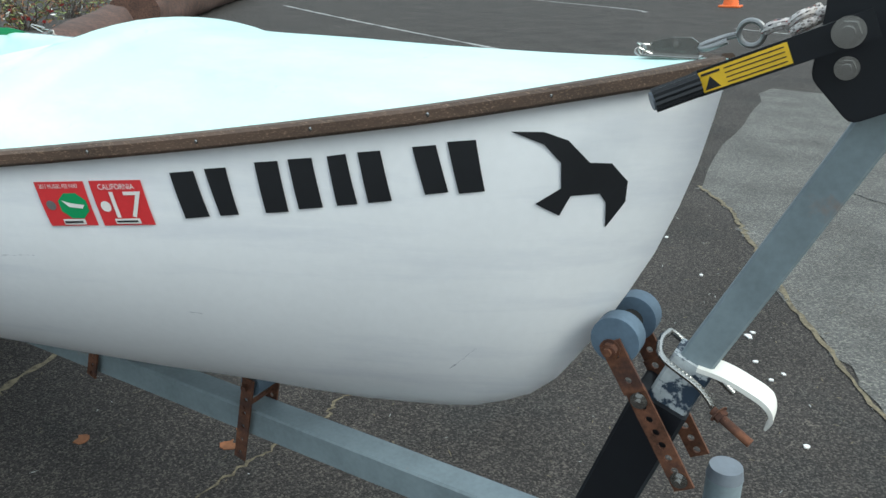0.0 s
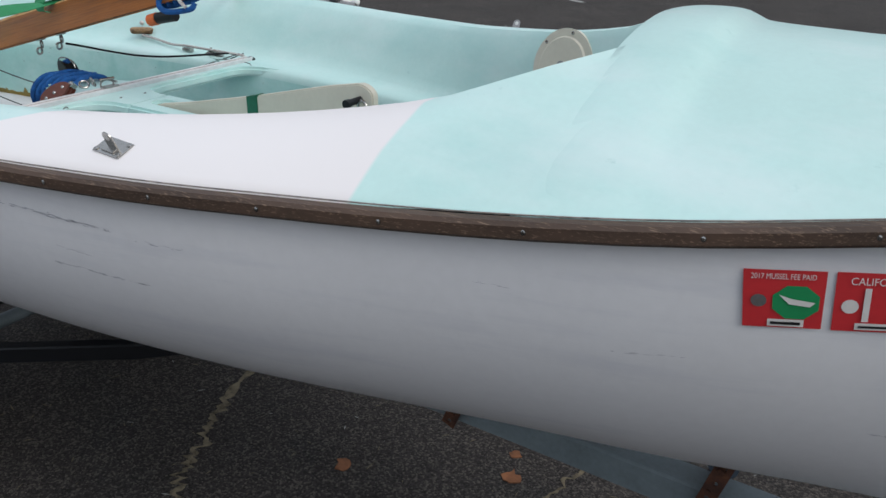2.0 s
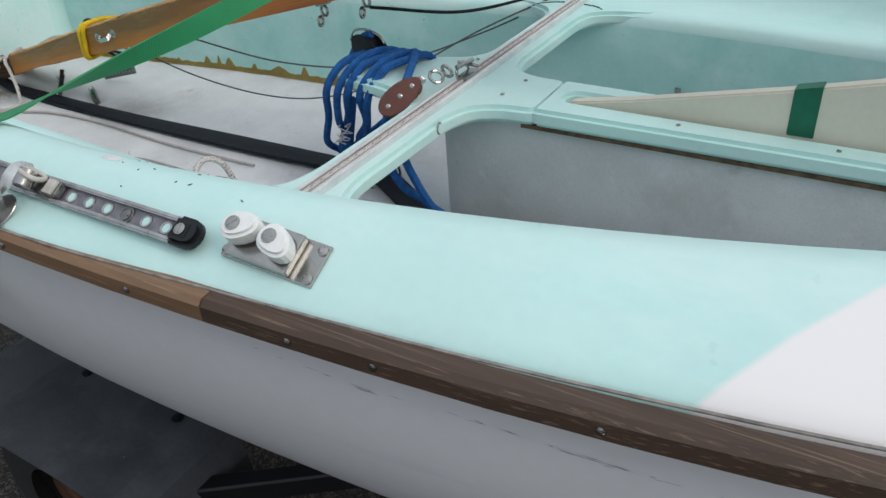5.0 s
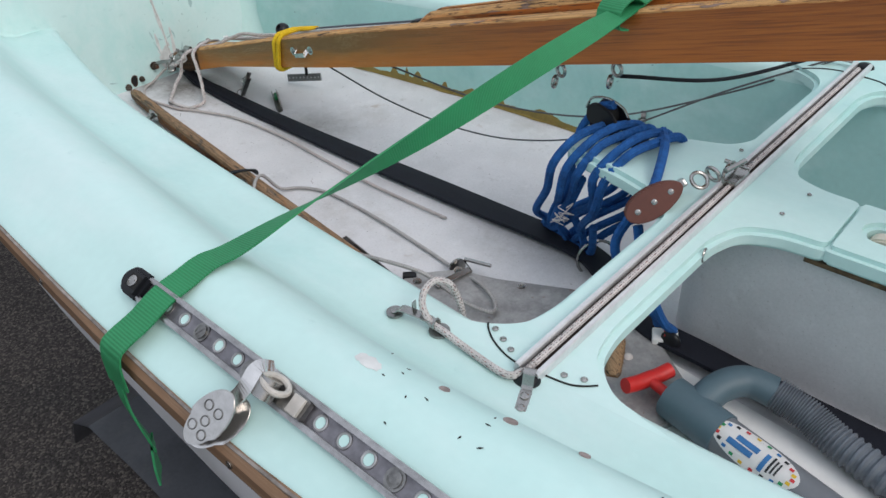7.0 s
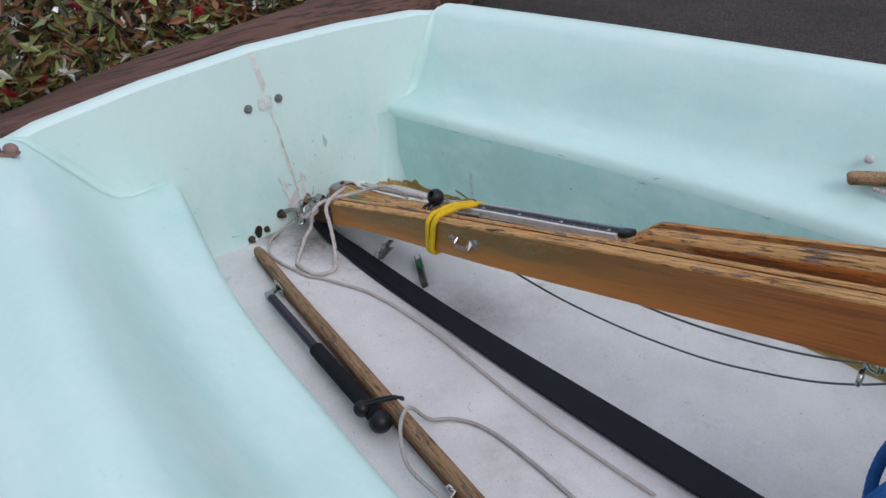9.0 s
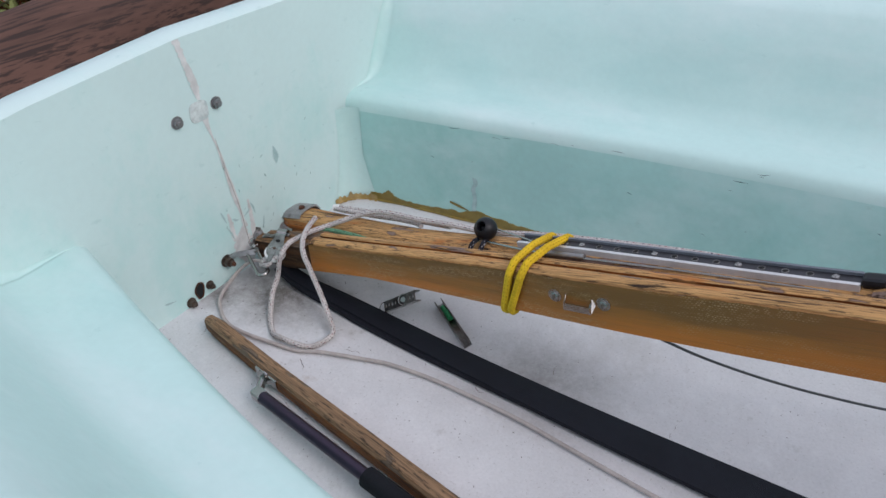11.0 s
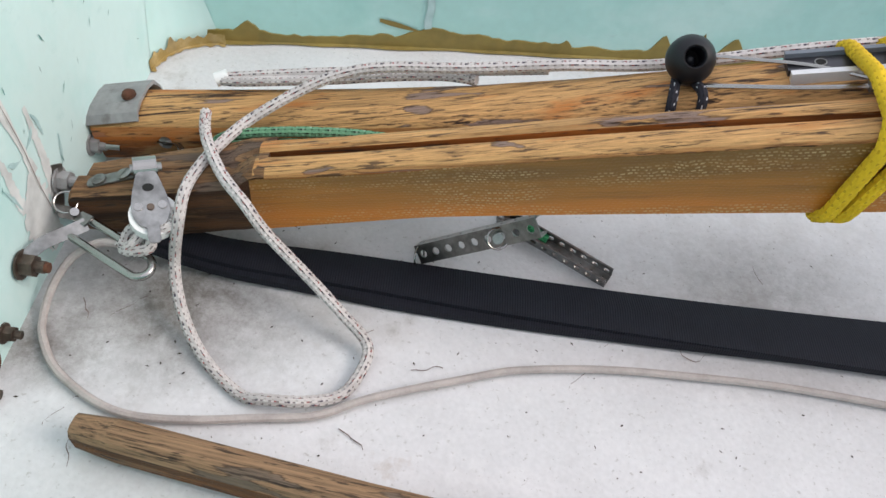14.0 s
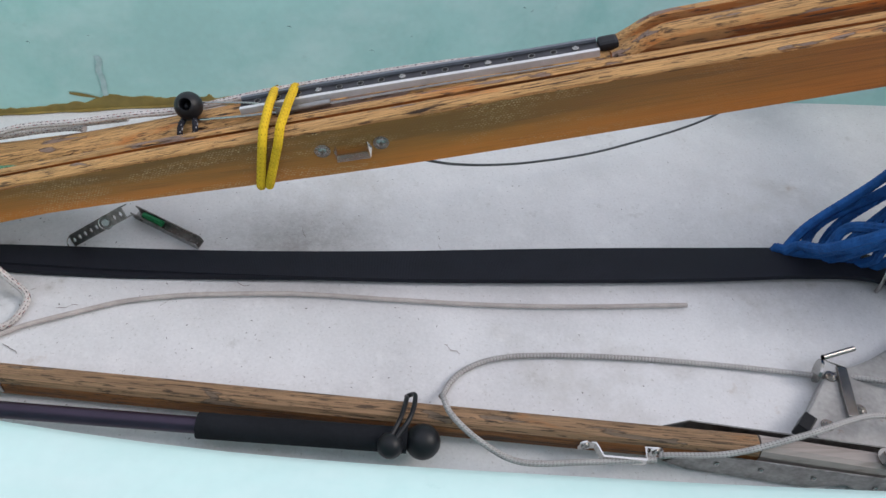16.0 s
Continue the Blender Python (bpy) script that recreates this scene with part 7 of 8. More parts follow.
part("doubled_part", rope_mesh([(0.345, 0.139, 1.060), (0.321, 0.150, 1.052), (0.280, 0.152, 1.044), (0.234, 0.153, 1.033), (0.186, 0.154, 1.023), (0.142, 0.157, 1.013), (0.131, 0.162, 1.011), (0.146, 0.165, 1.013), (0.190, 0.163, 1.024), (0.25, 0.160, 1.038), (0.33, 0.155, 1.055), (0.40, 0.146, 1.074)], 0.0042, 70, 10), M_ROPE, hl)
kn = [(0.088, 0.004, 0.966), (0.094, 0.012, 0.972), (0.104, 0.014, 0.980), (0.108, 0.006, 0.984), (0.102, -0.003, 0.979), (0.094, 0.002, 0.973), (0.098, 0.012, 0.980), (0.112, 0.008, 0.986), (0.126, 0.006, 0.992), (0.133, 0.011, 0.994), (0.130, 0.020, 0.994), (0.121, 0.022, 0.992), (0.113, 0.012, 0.985), (0.117, -0.003, 0.981), (0.107, -0.006, 0.977), (0.095, -0.002, 0.972), (0.092, 0.009, 0.970)]
part("knot", rope_mesh(kn, 0.0042, 90, 8), M_ROPE, hl)
part("frayed_end", ball((0.101, 0.018, 0.984), 0.0052, None, 10, (1, 1, 1.3)), M_ROPE, hl)
part("white_cap", rod((0.127, 0.160, 1.010), (0.137, 0.164, 1.013), 0.006, n=14), M_WHITE, hl, "white heat-sealed rope end")
gl = thing("green_flecked_line", "green flecked line between the two spars", "rope")
M_FLECK = fibre("green_rope", (0.14, 0.32, 0.185), (0.06, 0.15, 0.085), (0.012, 0.016, 0.014), (0.30, 0.44, 0.32))
part("line", rope_mesh([(0.137, 0.097, 0.990), (0.146, 0.097, 1.003), (0.164, 0.096, 1.012), (0.206, 0.095, 1.022), (0.251, 0.094, 1.028), (0.285, 0.088, 1.034), (0.33, 0.086, 1.040)], 0.0042, 40, 8), M_FLECK, gl)
part("line", rope_mesh([(0.139, 0.098, 0.982), (0.150, 0.098, 0.994), (0.183, 0.096, 1.004), (0.215, 0.094, 1.012), (0.26, 0.092, 1.022), (0.31, 0.087, 1.032)], 0.0042, 40, 8), M_FLECK, gl)
part("line", rope_mesh([(0.140, 0.099, 0.975), (0.155, 0.098, 0.984), (0.185, 0.095, 0.993), (0.23, 0.092, 1.003), (0.30, 0.086, 1.018)], 0.0042, 40, 8), M_FLECK, gl)
# shroud wires drooping over the floor
for k, pts in enumerate(([(0.74, 0.03, mast_zb(0.74)), (0.84, 0.12, 1.03), (0.97, 0.20, 0.97), (1.12, 0.25, 0.965), (1.30, 0.29, 1.02), (1.50, 0.40, 1.13), (1.66, 0.52, 1.20)],
                         [(0.92, 0.035, mast_zb(0.92)), (1.10, 0.17, 1.08), (1.30, 0.29, 1.06), (1.50, 0.42, 1.12), (1.67, 0.53, 1.20)],
                         [(1.475, 0.03, mast_zb(1.475) - 0.03), (1.55, 0.25, 1.22), (1.63, 0.50, 1.20)])):
    w = thing("rigging_wire", "thin grey stainless rigging wire drooping from the mast", "wire", "rigging wires")
    part("wire", rope_mesh(pts, 0.0019 if k < 2 else 0.0034, 60, 6), mat("rigging_grey", (0.10, 0.105, 0.11), 0.5, 0.5, vary=0.2, scale=200) if k < 2 else M_WEB, w)
# perforated adjusters under the spars
ad = thing("stay_adjuster", "perforated steel stay adjuster hanging below the mast", "adjuster")
fz = FLOOR + 0.0012


def channel_bar(a, c, face, width, height, holes, hole_r, web_front, parent, name):
    """A U channel between a and c: a web and two flanges; the pierced side looks along face."""
    a, c = Vector(a), Vector(c)
    d = (c - a).normalized()
    up_ = (Vector(face) - d * d.dot(Vector(face))).normalized()
    sd_ = d.cross(up_)
    off = up_ * (height / 2 if web_front else -height / 2)
    web = perforated(a + off, c + off, up_, width, 0.0018, holes, hole_r if web_front else 0.0012, M_DULL, parent, name)
    for q in (-1, 1):
        e = sd_ * q * (width / 2 - 0.0009)
        perforated(a + e, c + e, sd_, height, 0.0017, holes, hole_r * 0.9 if not web_front else 0.0012, M_DULL, web, "flange")
    return web


channel_bar((0.318, 0.066, fz + 0.008), (0.406, 0.041, 1.008), (0.1, -0.75, 0.65), 0.017, 0.010, 9, 0.0034, True, ad, "perforated_channel")
channel_bar((0.482, 0.062, fz + 0.0085), (0.386, 0.121, fz + 0.0085), (0, -0.35, 0.9), 0.014, 0.014, 10, 0.0036, False, ad, "perforated_channel")
part("green_cord", braid(path_points([(0.428, 0.0955, fz + 0.010), (0.418, 0.1015, fz + 0.011), (0.40, 0.113, fz + 0.010)], 20), 0.0045), [M_GREENSTK, M_DARK, M_GREENSTK], ad, "bright green cord end")
part("split_ring", ring_mesh((0.3165, 0.060, fz + 0.010), (0.9, -0.3, 0.3), 0.009, 0.0008, None, 24), M_STEEL, ad)
part("split_ring", ring_mesh((0.376, 0.041, 0.986), (0.1, -0.75, 0.65), 0.0085, 0.0009, None, 24), M_STEEL, ad)
part("clevis_pin", rod((0.376, 0.052, 0.978), (0.376, 0.040, 0.987), 0.0045, n=14), M_DULL, ad)
ad2 = thing("stay_adjuster", "perforated steel channel hanging by a black hook", "adjuster")
perforated((0.352, 0.196, 0.934), (0.482, 0.209, 0.966), (0, -1, 0.2), 0.020, 0.004, 9, 0.003, M_ALU, ad2, "perforated_channel")
part("hook", rope_mesh([(0.43, 0.203, 0.96), (0.43, 0.20, 1.0), (0.40, 0.19, 1.02), (0.47, 0.19, 1.02), (0.50, 0.19, 1.015), (0.51, 0.19, 1.03)], 0.004, 30, 8), M_BLACK, ad2)

# ---- mainsheet: swivel block, blue sheet, double block ----
sw = thing("swivel_block", "black swivel cam block on the trunk platform", "block")
m = Matrix.Translation((1.458, 0.034, TH + 0.024)) @ rot(0, 8, -12)
part("base", placed(disc((0, 0, -0.023), (0, 0, 1), 0.027, 0.008, 24), m), M_STEEL, sw)
for dy in (-0.017, 0.011):
    part("cheek", placed(plate(rounded([(-0.032, -0.016), (0.034, -0.018), (0.038, 0.006), (0.016, 0.022), (-0.018, 0.024), (-0.034, 0.010)], 0.012, 4), dy, dy + 0.006, 0.0015, axis="y"), m), M_BLACK, sw, "black plastic cheek")
part("sheave", placed(disc((-0.004, -0.011, 0.002), (0, 1, 0), 0.019, 0.022, 20), m), M_DARK, sw)
part("guard", placed(sweep(path_points([(-0.036, -0.014, 0.004), (-0.030, -0.010, 0.024), (-0.006, 0.0, 0.031), (0.022, 0.006, 0.026), (0.034, 0.008, 0.014)], 24), ring(0.0022, 8)), m), M_STEEL, sw, "bright wire guard")
part("cam_jaw", placed(box((0.040, 0.030, 0.016), (0.062, 0, -0.010), 0.005), m), M_BLACK, sw, smooth=False)
sheet = thing("blue_mainsheet", "fuzzy blue mainsheet coiled over the trunk platform", "rope")
random.seed(31)
for k, (x0, low) in enumerate(((1.470, 0.0), (1.496, 0.02), (1.516, -0.008), (1.546, 0.012), (1.566, 0.0))):
    j = lambda s: random.uniform(-1.5 * s, 1.5 * s)
    bx, by = 1.337 + 0.025 * k, 0.052 - 0.005 * k
    loop = [(x0 + 0.010, 0.086 + j(0.006), TH - 0.020), (x0 + 0.004, 0.064, TH + 0.010), (x0 - 0.010, 0.012, TH + 0.016 + 0.007 * (k % 2)), (x0 - 0.024, -0.040, TH + 0.012), (x0 - 0.042 + j(0.004), -0.066, TH - 0.03), (x0 - 0.070 + j(0.008), -0.048 + j(0.008), TH - 0.10),
            ((x0 - 0.09 + bx) / 2 + j(0.008), 0.004 + j(0.008), TH - 0.18 + low), (bx + 0.012 + j(0.006), by - 0.018 + j(0.008), FLOOR + 0.040 + low), (bx, by, FLOOR + 0.016 + low * 0.5), (bx + 0.03, by + 0.026 + j(0.006), FLOOR + 0.05), (x0 - 0.02, 0.088 + j(0.006), TH - 0.14), (x0 + 0.010, 0.090, TH - 0.06), (x0 + 0.010, 0.086, TH - 0.020)]
    part("coil", rope_mesh(loop, 0.0072, 60, 8), M_BLUE, sheet)
part("coil", rope_mesh([(1.470, 0.03, TH + 0.05), (1.440, 0.034, TH + 0.035), (1.412, 0.030, TH - 0.01), (1.405, 0.022, TH - 0.06), (1.412, 0.0, TH - 0.11), (1.40, -0.012, TH - 0.16), (1.37, 0.02, FLOOR + 0.05)], 0.0072, 40, 8), M_BLUE, sheet)
part("coil", rope_mesh([(1.47, -0.05, TH - 0.05), (1.43, -0.02, TH - 0.13), (1.37, 0.03, FLOOR + 0.035), (1.325, 0.06, FLOOR + 0.014), (1.34, 0.052, FLOOR + 0.012), (1.39, 0.036, FLOOR + 0.014), (1.44, 0.022, FLOOR + 0.016), (1.462, 0.012, FLOOR + 0.03), (1.475, -0.01, FLOOR + 0.10)], 0.0072, 60, 8), M_BLUE, sheet)
part("lead", rope_mesh([(1.545, 0.06, TH + 0.015), (1.575, 0.01, TH + 0.02), (1.60, -0.05, TH + 0.012), (1.612, -0.09, TH - 0.005)], 0.0072, 30, 8), M_BLUE, sheet)
part("lead", rope_mesh([(1.60, -0.12, TH - 0.03), (1.585, -0.13, TH - 0.09), (1.62, -0.13, TH - 0.16), (1.655, -0.115, 0.99), (1.66, -0.105, 0.965)], 0.0072, 30, 8), M_BLUE, sheet)
part("lead", rope_mesh([(1.615, -0.125, TH - 0.04), (1.64, -0.14, TH - 0.1), (1.675, -0.13, 1.0), (1.685, -0.10, 0.96)], 0.0072, 30, 8), M_BLUE, sheet)
bm = bmesh.new()
random.seed(5)
for k in range(5):
    c = V(*random.choice(((1.452, -0.062, 1.07), (1.472, -0.052, 1.168), (1.44, -0.062, 1.05))))
    rope_mesh([c + Vector([random.uniform(-0.012, 0.012) for _ in range(3)]) for _ in range(5)], 0.0009, 24, 5, bm)
tagged(part("frayed_threads", bm, M_ROPE, sheet), kind="stuff")
db = thing("double_block", "brown fibre double block shackled to the traveller car", "block")
dm = Matrix.Translation((1.630, -0.118, TH + 0.004)) @ Vector((0.45, -0.75, 0.48)).to_track_quat("Z", "Y").to_matrix().to_4x4()
dx_ = dm.to_3x3().inverted() @ Vector((0.55, 0.5, 0.55))
ang2 = math.degrees(math.atan2(dx_.y, dx_.x))
dm = dm @ rot(0, 0, ang2)
o = [(0.044 * math.cos(t), 0.0215 * math.sin(t) * (1.0 - 0.12 * math.cos(t))) for t in np.linspace(0, 2 * math.pi, 34)[:-1]]
for zz in (-0.022, -0.004, 0.014):
    ck = part("cheek", placed(plate(o, zz, zz + 0.006, 0.0015), dm), M_BROWN, db, "brown fibre cheek", smooth=False)
    if zz > 0:
        for q in (-0.026, 0.0, 0.026):
            screw(dm @ Vector((q, 0, zz + 0.006)), dm.to_3x3() @ Vector((0, 0, 1)), ck, 0.0042)
for zz in (-0.016, 0.002):
    part("sheave", placed(disc((0, 0, zz), (0, 0, 1), 0.0145, 0.012, 18), dm), M_BLACK, db)
bm = box((0.014, 0.012, 0.03), (0.044, 0, -0.004), 0.003)
part("head_strap", placed(bm, dm), M_STEEL, db, smooth=False)
bm = ring_mesh((1.668, -0.062, TH + 0.026), (0.5, -0.3, 0.8), 0.012, 0.003)
ring_mesh((1.678, -0.042, TH + 0.030), (0.2, 0.9, 0.3), 0.011, 0.003, bm)
rod((1.69, -0.03, TH + 0.034), (1.70, 0.01, TH + 0.036), 0.004, bm=bm)
part("snap_shackle", bm, M_STEEL, db)

# ---- bilge pump and gear under the thwart ----
pump = thing("bilge_pump", "grey plastic hand bilge pump with ribbed hose and red handle", "bilge pump")
pa, pb = V(1.762, -0.230, 0.962), V(2.32, -0.352, 0.958)
part("barrel", rod(pa, pb, 0.028, n=24), M_PUMP, pump)
part("collar", rod(pa - (pb - pa).normalized() * 0.012, pa + (pb - pa).normalized() * 0.075, 0.031, n=24), M_COLLAR, pump, "dark blue-grey collar")
bm = rope_mesh([(1.788, -0.228, 0.968), (1.798, -0.185, 0.978), (1.822, -0.152, 0.980), (1.86, -0.143, 0.976)], 0.0225, 24, 18)
part("outlet", bm, M_COLLAR, pump)
hp = path_points([(1.86, -0.143, 0.976), (1.91, -0.146, 0.966), (1.98, -0.163, 0.955), (2.2, -0.215, 0.948), (2.42, -0.265, 0.946)], 220)
part("ribbed_hose", sweep(hp, ring(0.0225, 16), scales=[1.0 + 0.075 * (1 if (i // 2) % 2 else -1) for i in range(len(hp))]), M_HOSE, pump, "ribbed grey hose")
d = (pb - pa).normalized()
part("handle_stem", rod(pa - d * 0.05, pa, 0.008), M_RED, pump)
hmid = pa - d * 0.055
sd = Vector((-0.39, -0.92, 0.05)).normalized()
part("handle", sweep(path_points([hmid - sd * 0.040 + V(0, 0, 0.003), hmid - sd * 0.02, hmid, hmid + sd * 0.02, hmid + sd * 0.040 + V(0, 0, 0.003)], 16), ring(0.0115, 12)), M_RED, pump, "red T handle")
# oval label wrapped on the barrel
up = Vector((0, 0, 1))
sd2 = d.cross(up).normalized()
up = sd2.cross(d)


def on_barrel(u, v, r):
    return pa + d * (0.128 + u) + (sd2 * math.sin(v / r + 0.45) + up * math.cos(v / r + 0.45)) * r


def barrel_patch(name, shape, material, r, parent, label=""):
    bm = bmesh.new()
    f = bm.faces.new([bm.verts.new((a, b, 0)) for a, b in shape])
    f.normal_update()
    bmesh.ops.triangulate(bm, faces=[f])
    bmesh.ops.subdivide_edges(bm, edges=bm.edges[:], cuts=3, use_grid_fill=True)
    for v in bm.verts:
        v.co = on_barrel(v.co.x, v.co.y, r)
    return part(name, bm, material, parent, label)


lab = barrel_patch("oval_label", [(0.062 * math.cos(t), 0.026 * math.sin(t)) for t in np.linspace(0, 2 * math.pi, 32)[:-1]], M_STKWHITE, 0.0287, pump, "white oval label with a ring of small coloured flags")
flagm = [M_REDSTK, M_YLABEL, M_GREENSTK, M_BLUEINK, M_VINYL]
for k in range(22):
    t = 2 * math.pi * k / 22
    c, s_ = 0.054 * math.cos(t), 0.0215 * math.sin(t)
    barrel_patch("flag", [(c - 0.0028, s_ - 0.0022), (c + 0.0028, s_ - 0.0022), (c + 0.0028, s_ + 0.0022), (c - 0.0028, s_ + 0.0022)], flagm[k % 5], 0.0291, lab)
for a, b, w, hh, mm_ in ((-0.018, 0.006, 0.018, 0.004, M_BLUEINK), (-0.012, -0.004, 0.016, 0.004, M_BLUEINK), (0.016, 0.003, 0.003, 0.013, M_BLUEINK), (0.024, 0.0, 0.0015, 0.012, M_VINYL), (0.029, 0.0, 0.0012, 0.010, M_VINYL), (0.034, 0.0, 0.0012, 0.009, M_VINYL)):
    barrel_patch("print_bar", [(a - w, b - hh), (a + w, b - hh), (a + w, b + hh), (a - w, b + hh)], mm_, 0.0292, lab)
pad = thing("white_panel", "white plastic panel lying under the pump", "panel")
part("sheet", plate(rounded([(1.652, -0.125), (2.05, -0.165), (2.42, -0.21), (2.42, -0.36), (1.95, -0.36), (1.715, -0.25)], 0.006, 3), FLOOR + 0.002, FLOOR + 0.010, 0.002), M_WHITE, pad, smooth=False)
pg = thing("wooden_toggle", "worn wooden toggle on a short line", "toggle", "wooden toggles")
part("toggle", sweep(path_points([(1.618, -0.148, 0.937), (1.625, -0.162, 0.939), (1.648, -0.21, 0.939), (1.656, -0.227, 0.937)], 10), ring(0.0125, 10), scales=[0.7, 0.95, 1, 1, 1.02, 1, 1, 1, 0.95, 0.7]), M_GREY_WOOD, pg)
part("knot", ball((1.652, -0.175, 0.938), 0.008), M_ROPE, pg)
cb = thing("cam_block", "white cam block with a red mark on the blue sheet", "block")
part("plate", box((0.04, 0.03, 0.012), (1.675, -0.105, 0.945), 0.003, rot(0, 0, 30)), M_WHITE, cb, smooth=False)
part("mark", box((0.01, 0.014, 0.012), (1.68, -0.11, 0.955), 0.002, rot(0, 0, 30)), M_RED, cb, smooth=False)
part("cheek", ball((1.688, -0.112, 0.95), 0.017, None, 12, (1, 0.5, 1)), M_BLACK, cb)
pp = thing("wooden_toggle", "worn wooden toggle with a control line on the port seat", "toggle", "wooden toggles")
m = Matrix.Translation((1.138, 0.552, deck_z(1.138, 0.552) + 0.013))
part("toggle", placed(sweep(path_points([(-0.032, -0.022, 0), (-0.02, -0.014, 0.002), (0.02, 0.014, 0.002), (0.032, 0.022, 0)], 10), ring(0.0125, 10), scales=[0.7, 0.95, 1, 1, 1.02, 1, 1, 1, 0.95, 0.7]), m), M_GREY_WOOD, pp)
part("knot", ball((1.118, 0.572, deck_z(1.118, 0.572) + 0.01), 0.008), M_ROPE, pp)
part("line", rope_mesh([(1.145, 0.548, 1.20), (1.22, 0.545, 1.195), (1.32, 0.53, 1.19), (1.43, 0.505, 1.20), (1.55, 0.505, 1.20), (1.68, 0.52, 1.195)], 0.0042, 50, 8), M_ROPE, pp)

# ---- green tie-down strap over boat and spars ----
gs = thing("green_tie_strap", "green webbing tie-down strap over deck and spars", "strap")
dz = lambda y: deck_z(1.48, y) + 0.002
ctr = [(1.5, -0.8315, 1.300), (1.499, -0.8305, 1.322), (1.498, -0.827, 1.3355), (1.4975, -0.819, 1.3415), (1.497, -0.795, max(1.3485, dz(0.795) + 0.002)), (1.496, -0.770, max(1.3535, dz(0.77) + 0.0115)), (1.495, -0.745, max(1.3575, dz(0.745) + 0.004)), (1.4945, -0.72, max(1.3615, dz(0.72) + 0.003)), (1.4942, -0.69, max(1.3645, dz(0.69) + 0.004)), (1.494, -0.62, 1.3685), (1.494, -0.52, 1.371), (1.494, -0.40, 1.376), (1.494, -0.2, 1.390), (1.494, -0.02, mast_zb(1.49) + MH + 0.012), (1.50, 0.06, boom_zt(1.5) + 0.022), (1.50, 0.12, boom_zt(1.5) + 0.008), (1.50, 0.4, 1.395), (1.50, 0.66, 1.374), (1.50, 0.72, dz(0.72)), (1.50, 0.80, dz(0.79)), (1.50, 0.835, 1.31), (1.50, 0.835, 1.15)]
strap_twist = spline([-2, -0.80, -0.74, -0.68, -0.62, -0.585, -0.50, -0.42, -0.30, -0.20, -0.10, -0.03, 0.02, 2], [0, 0, -0.02, -0.18, -0.48, -0.68, -1.12, -1.45, -1.85, -2.1, -2.5, -2.95, -math.pi, -math.pi])


def ribbon(points, n, twist, width=0.032):
    P = path_points(points, n)
    rows = []
    for i, p in enumerate(P):
        tgt = (P[min(i + 1, n - 1)] - P[max(i - 1, 0)]).normalized()
        w_dir = Vector((1, 0, 0))
        w_dir = (w_dir - tgt * w_dir.dot(tgt)).normalized()
        nrm = tgt.cross(w_dir)
        tw = twist(p, i / (n - 1))
        wd, nn = w_dir * math.cos(tw) + nrm * math.sin(tw), nrm * math.cos(tw) - w_dir * math.sin(tw)
        h = width / 2
        rows.append([p + wd * h + nn * 0.001, p + nn * 0.0014, p - wd * h + nn * 0.001, p - wd * h - nn * 0.001, p - nn * 0.0006, p + wd * h - nn * 0.001])
    return grid(rows, True)


part("webbing", ribbon(ctr, 220, lambda p, t: strap_twist(p.y)), M_GREEN, gs)
part("hanging_end", ribbon([(1.5, -0.8315, 1.302), (1.503, -0.833, 1.28), (1.508, -0.832, 1.262), (1.512, -0.829, 1.24), (1.515, -0.827, 1.225)], 40, lambda p, t: 0.35 * t, 0.016), M_GREEN, gs)
part("folded_tip", ribbon([(1.515, -0.828, 1.234), (1.518, -0.832, 1.215), (1.522, -0.834, 1.196)], 12, lambda p, t: 0.5, 0.030), M_GREEN, gs)
cur = path_points([(1.495, 0.02, 1.405), (1.488, -0.005, 1.418), (1.482, -0.028, 1.405), (1.484, -0.03, 1.382), (1.492, -0.012, 1.376)], 24)
part("slack_loop", sweep(cur, [(-0.001, -0.0195), (0.001, -0.0195), (0.001, 0.0195), (-0.001, 0.0195)], up=Vector((1, 0, 0))), M_GREEN, gs)

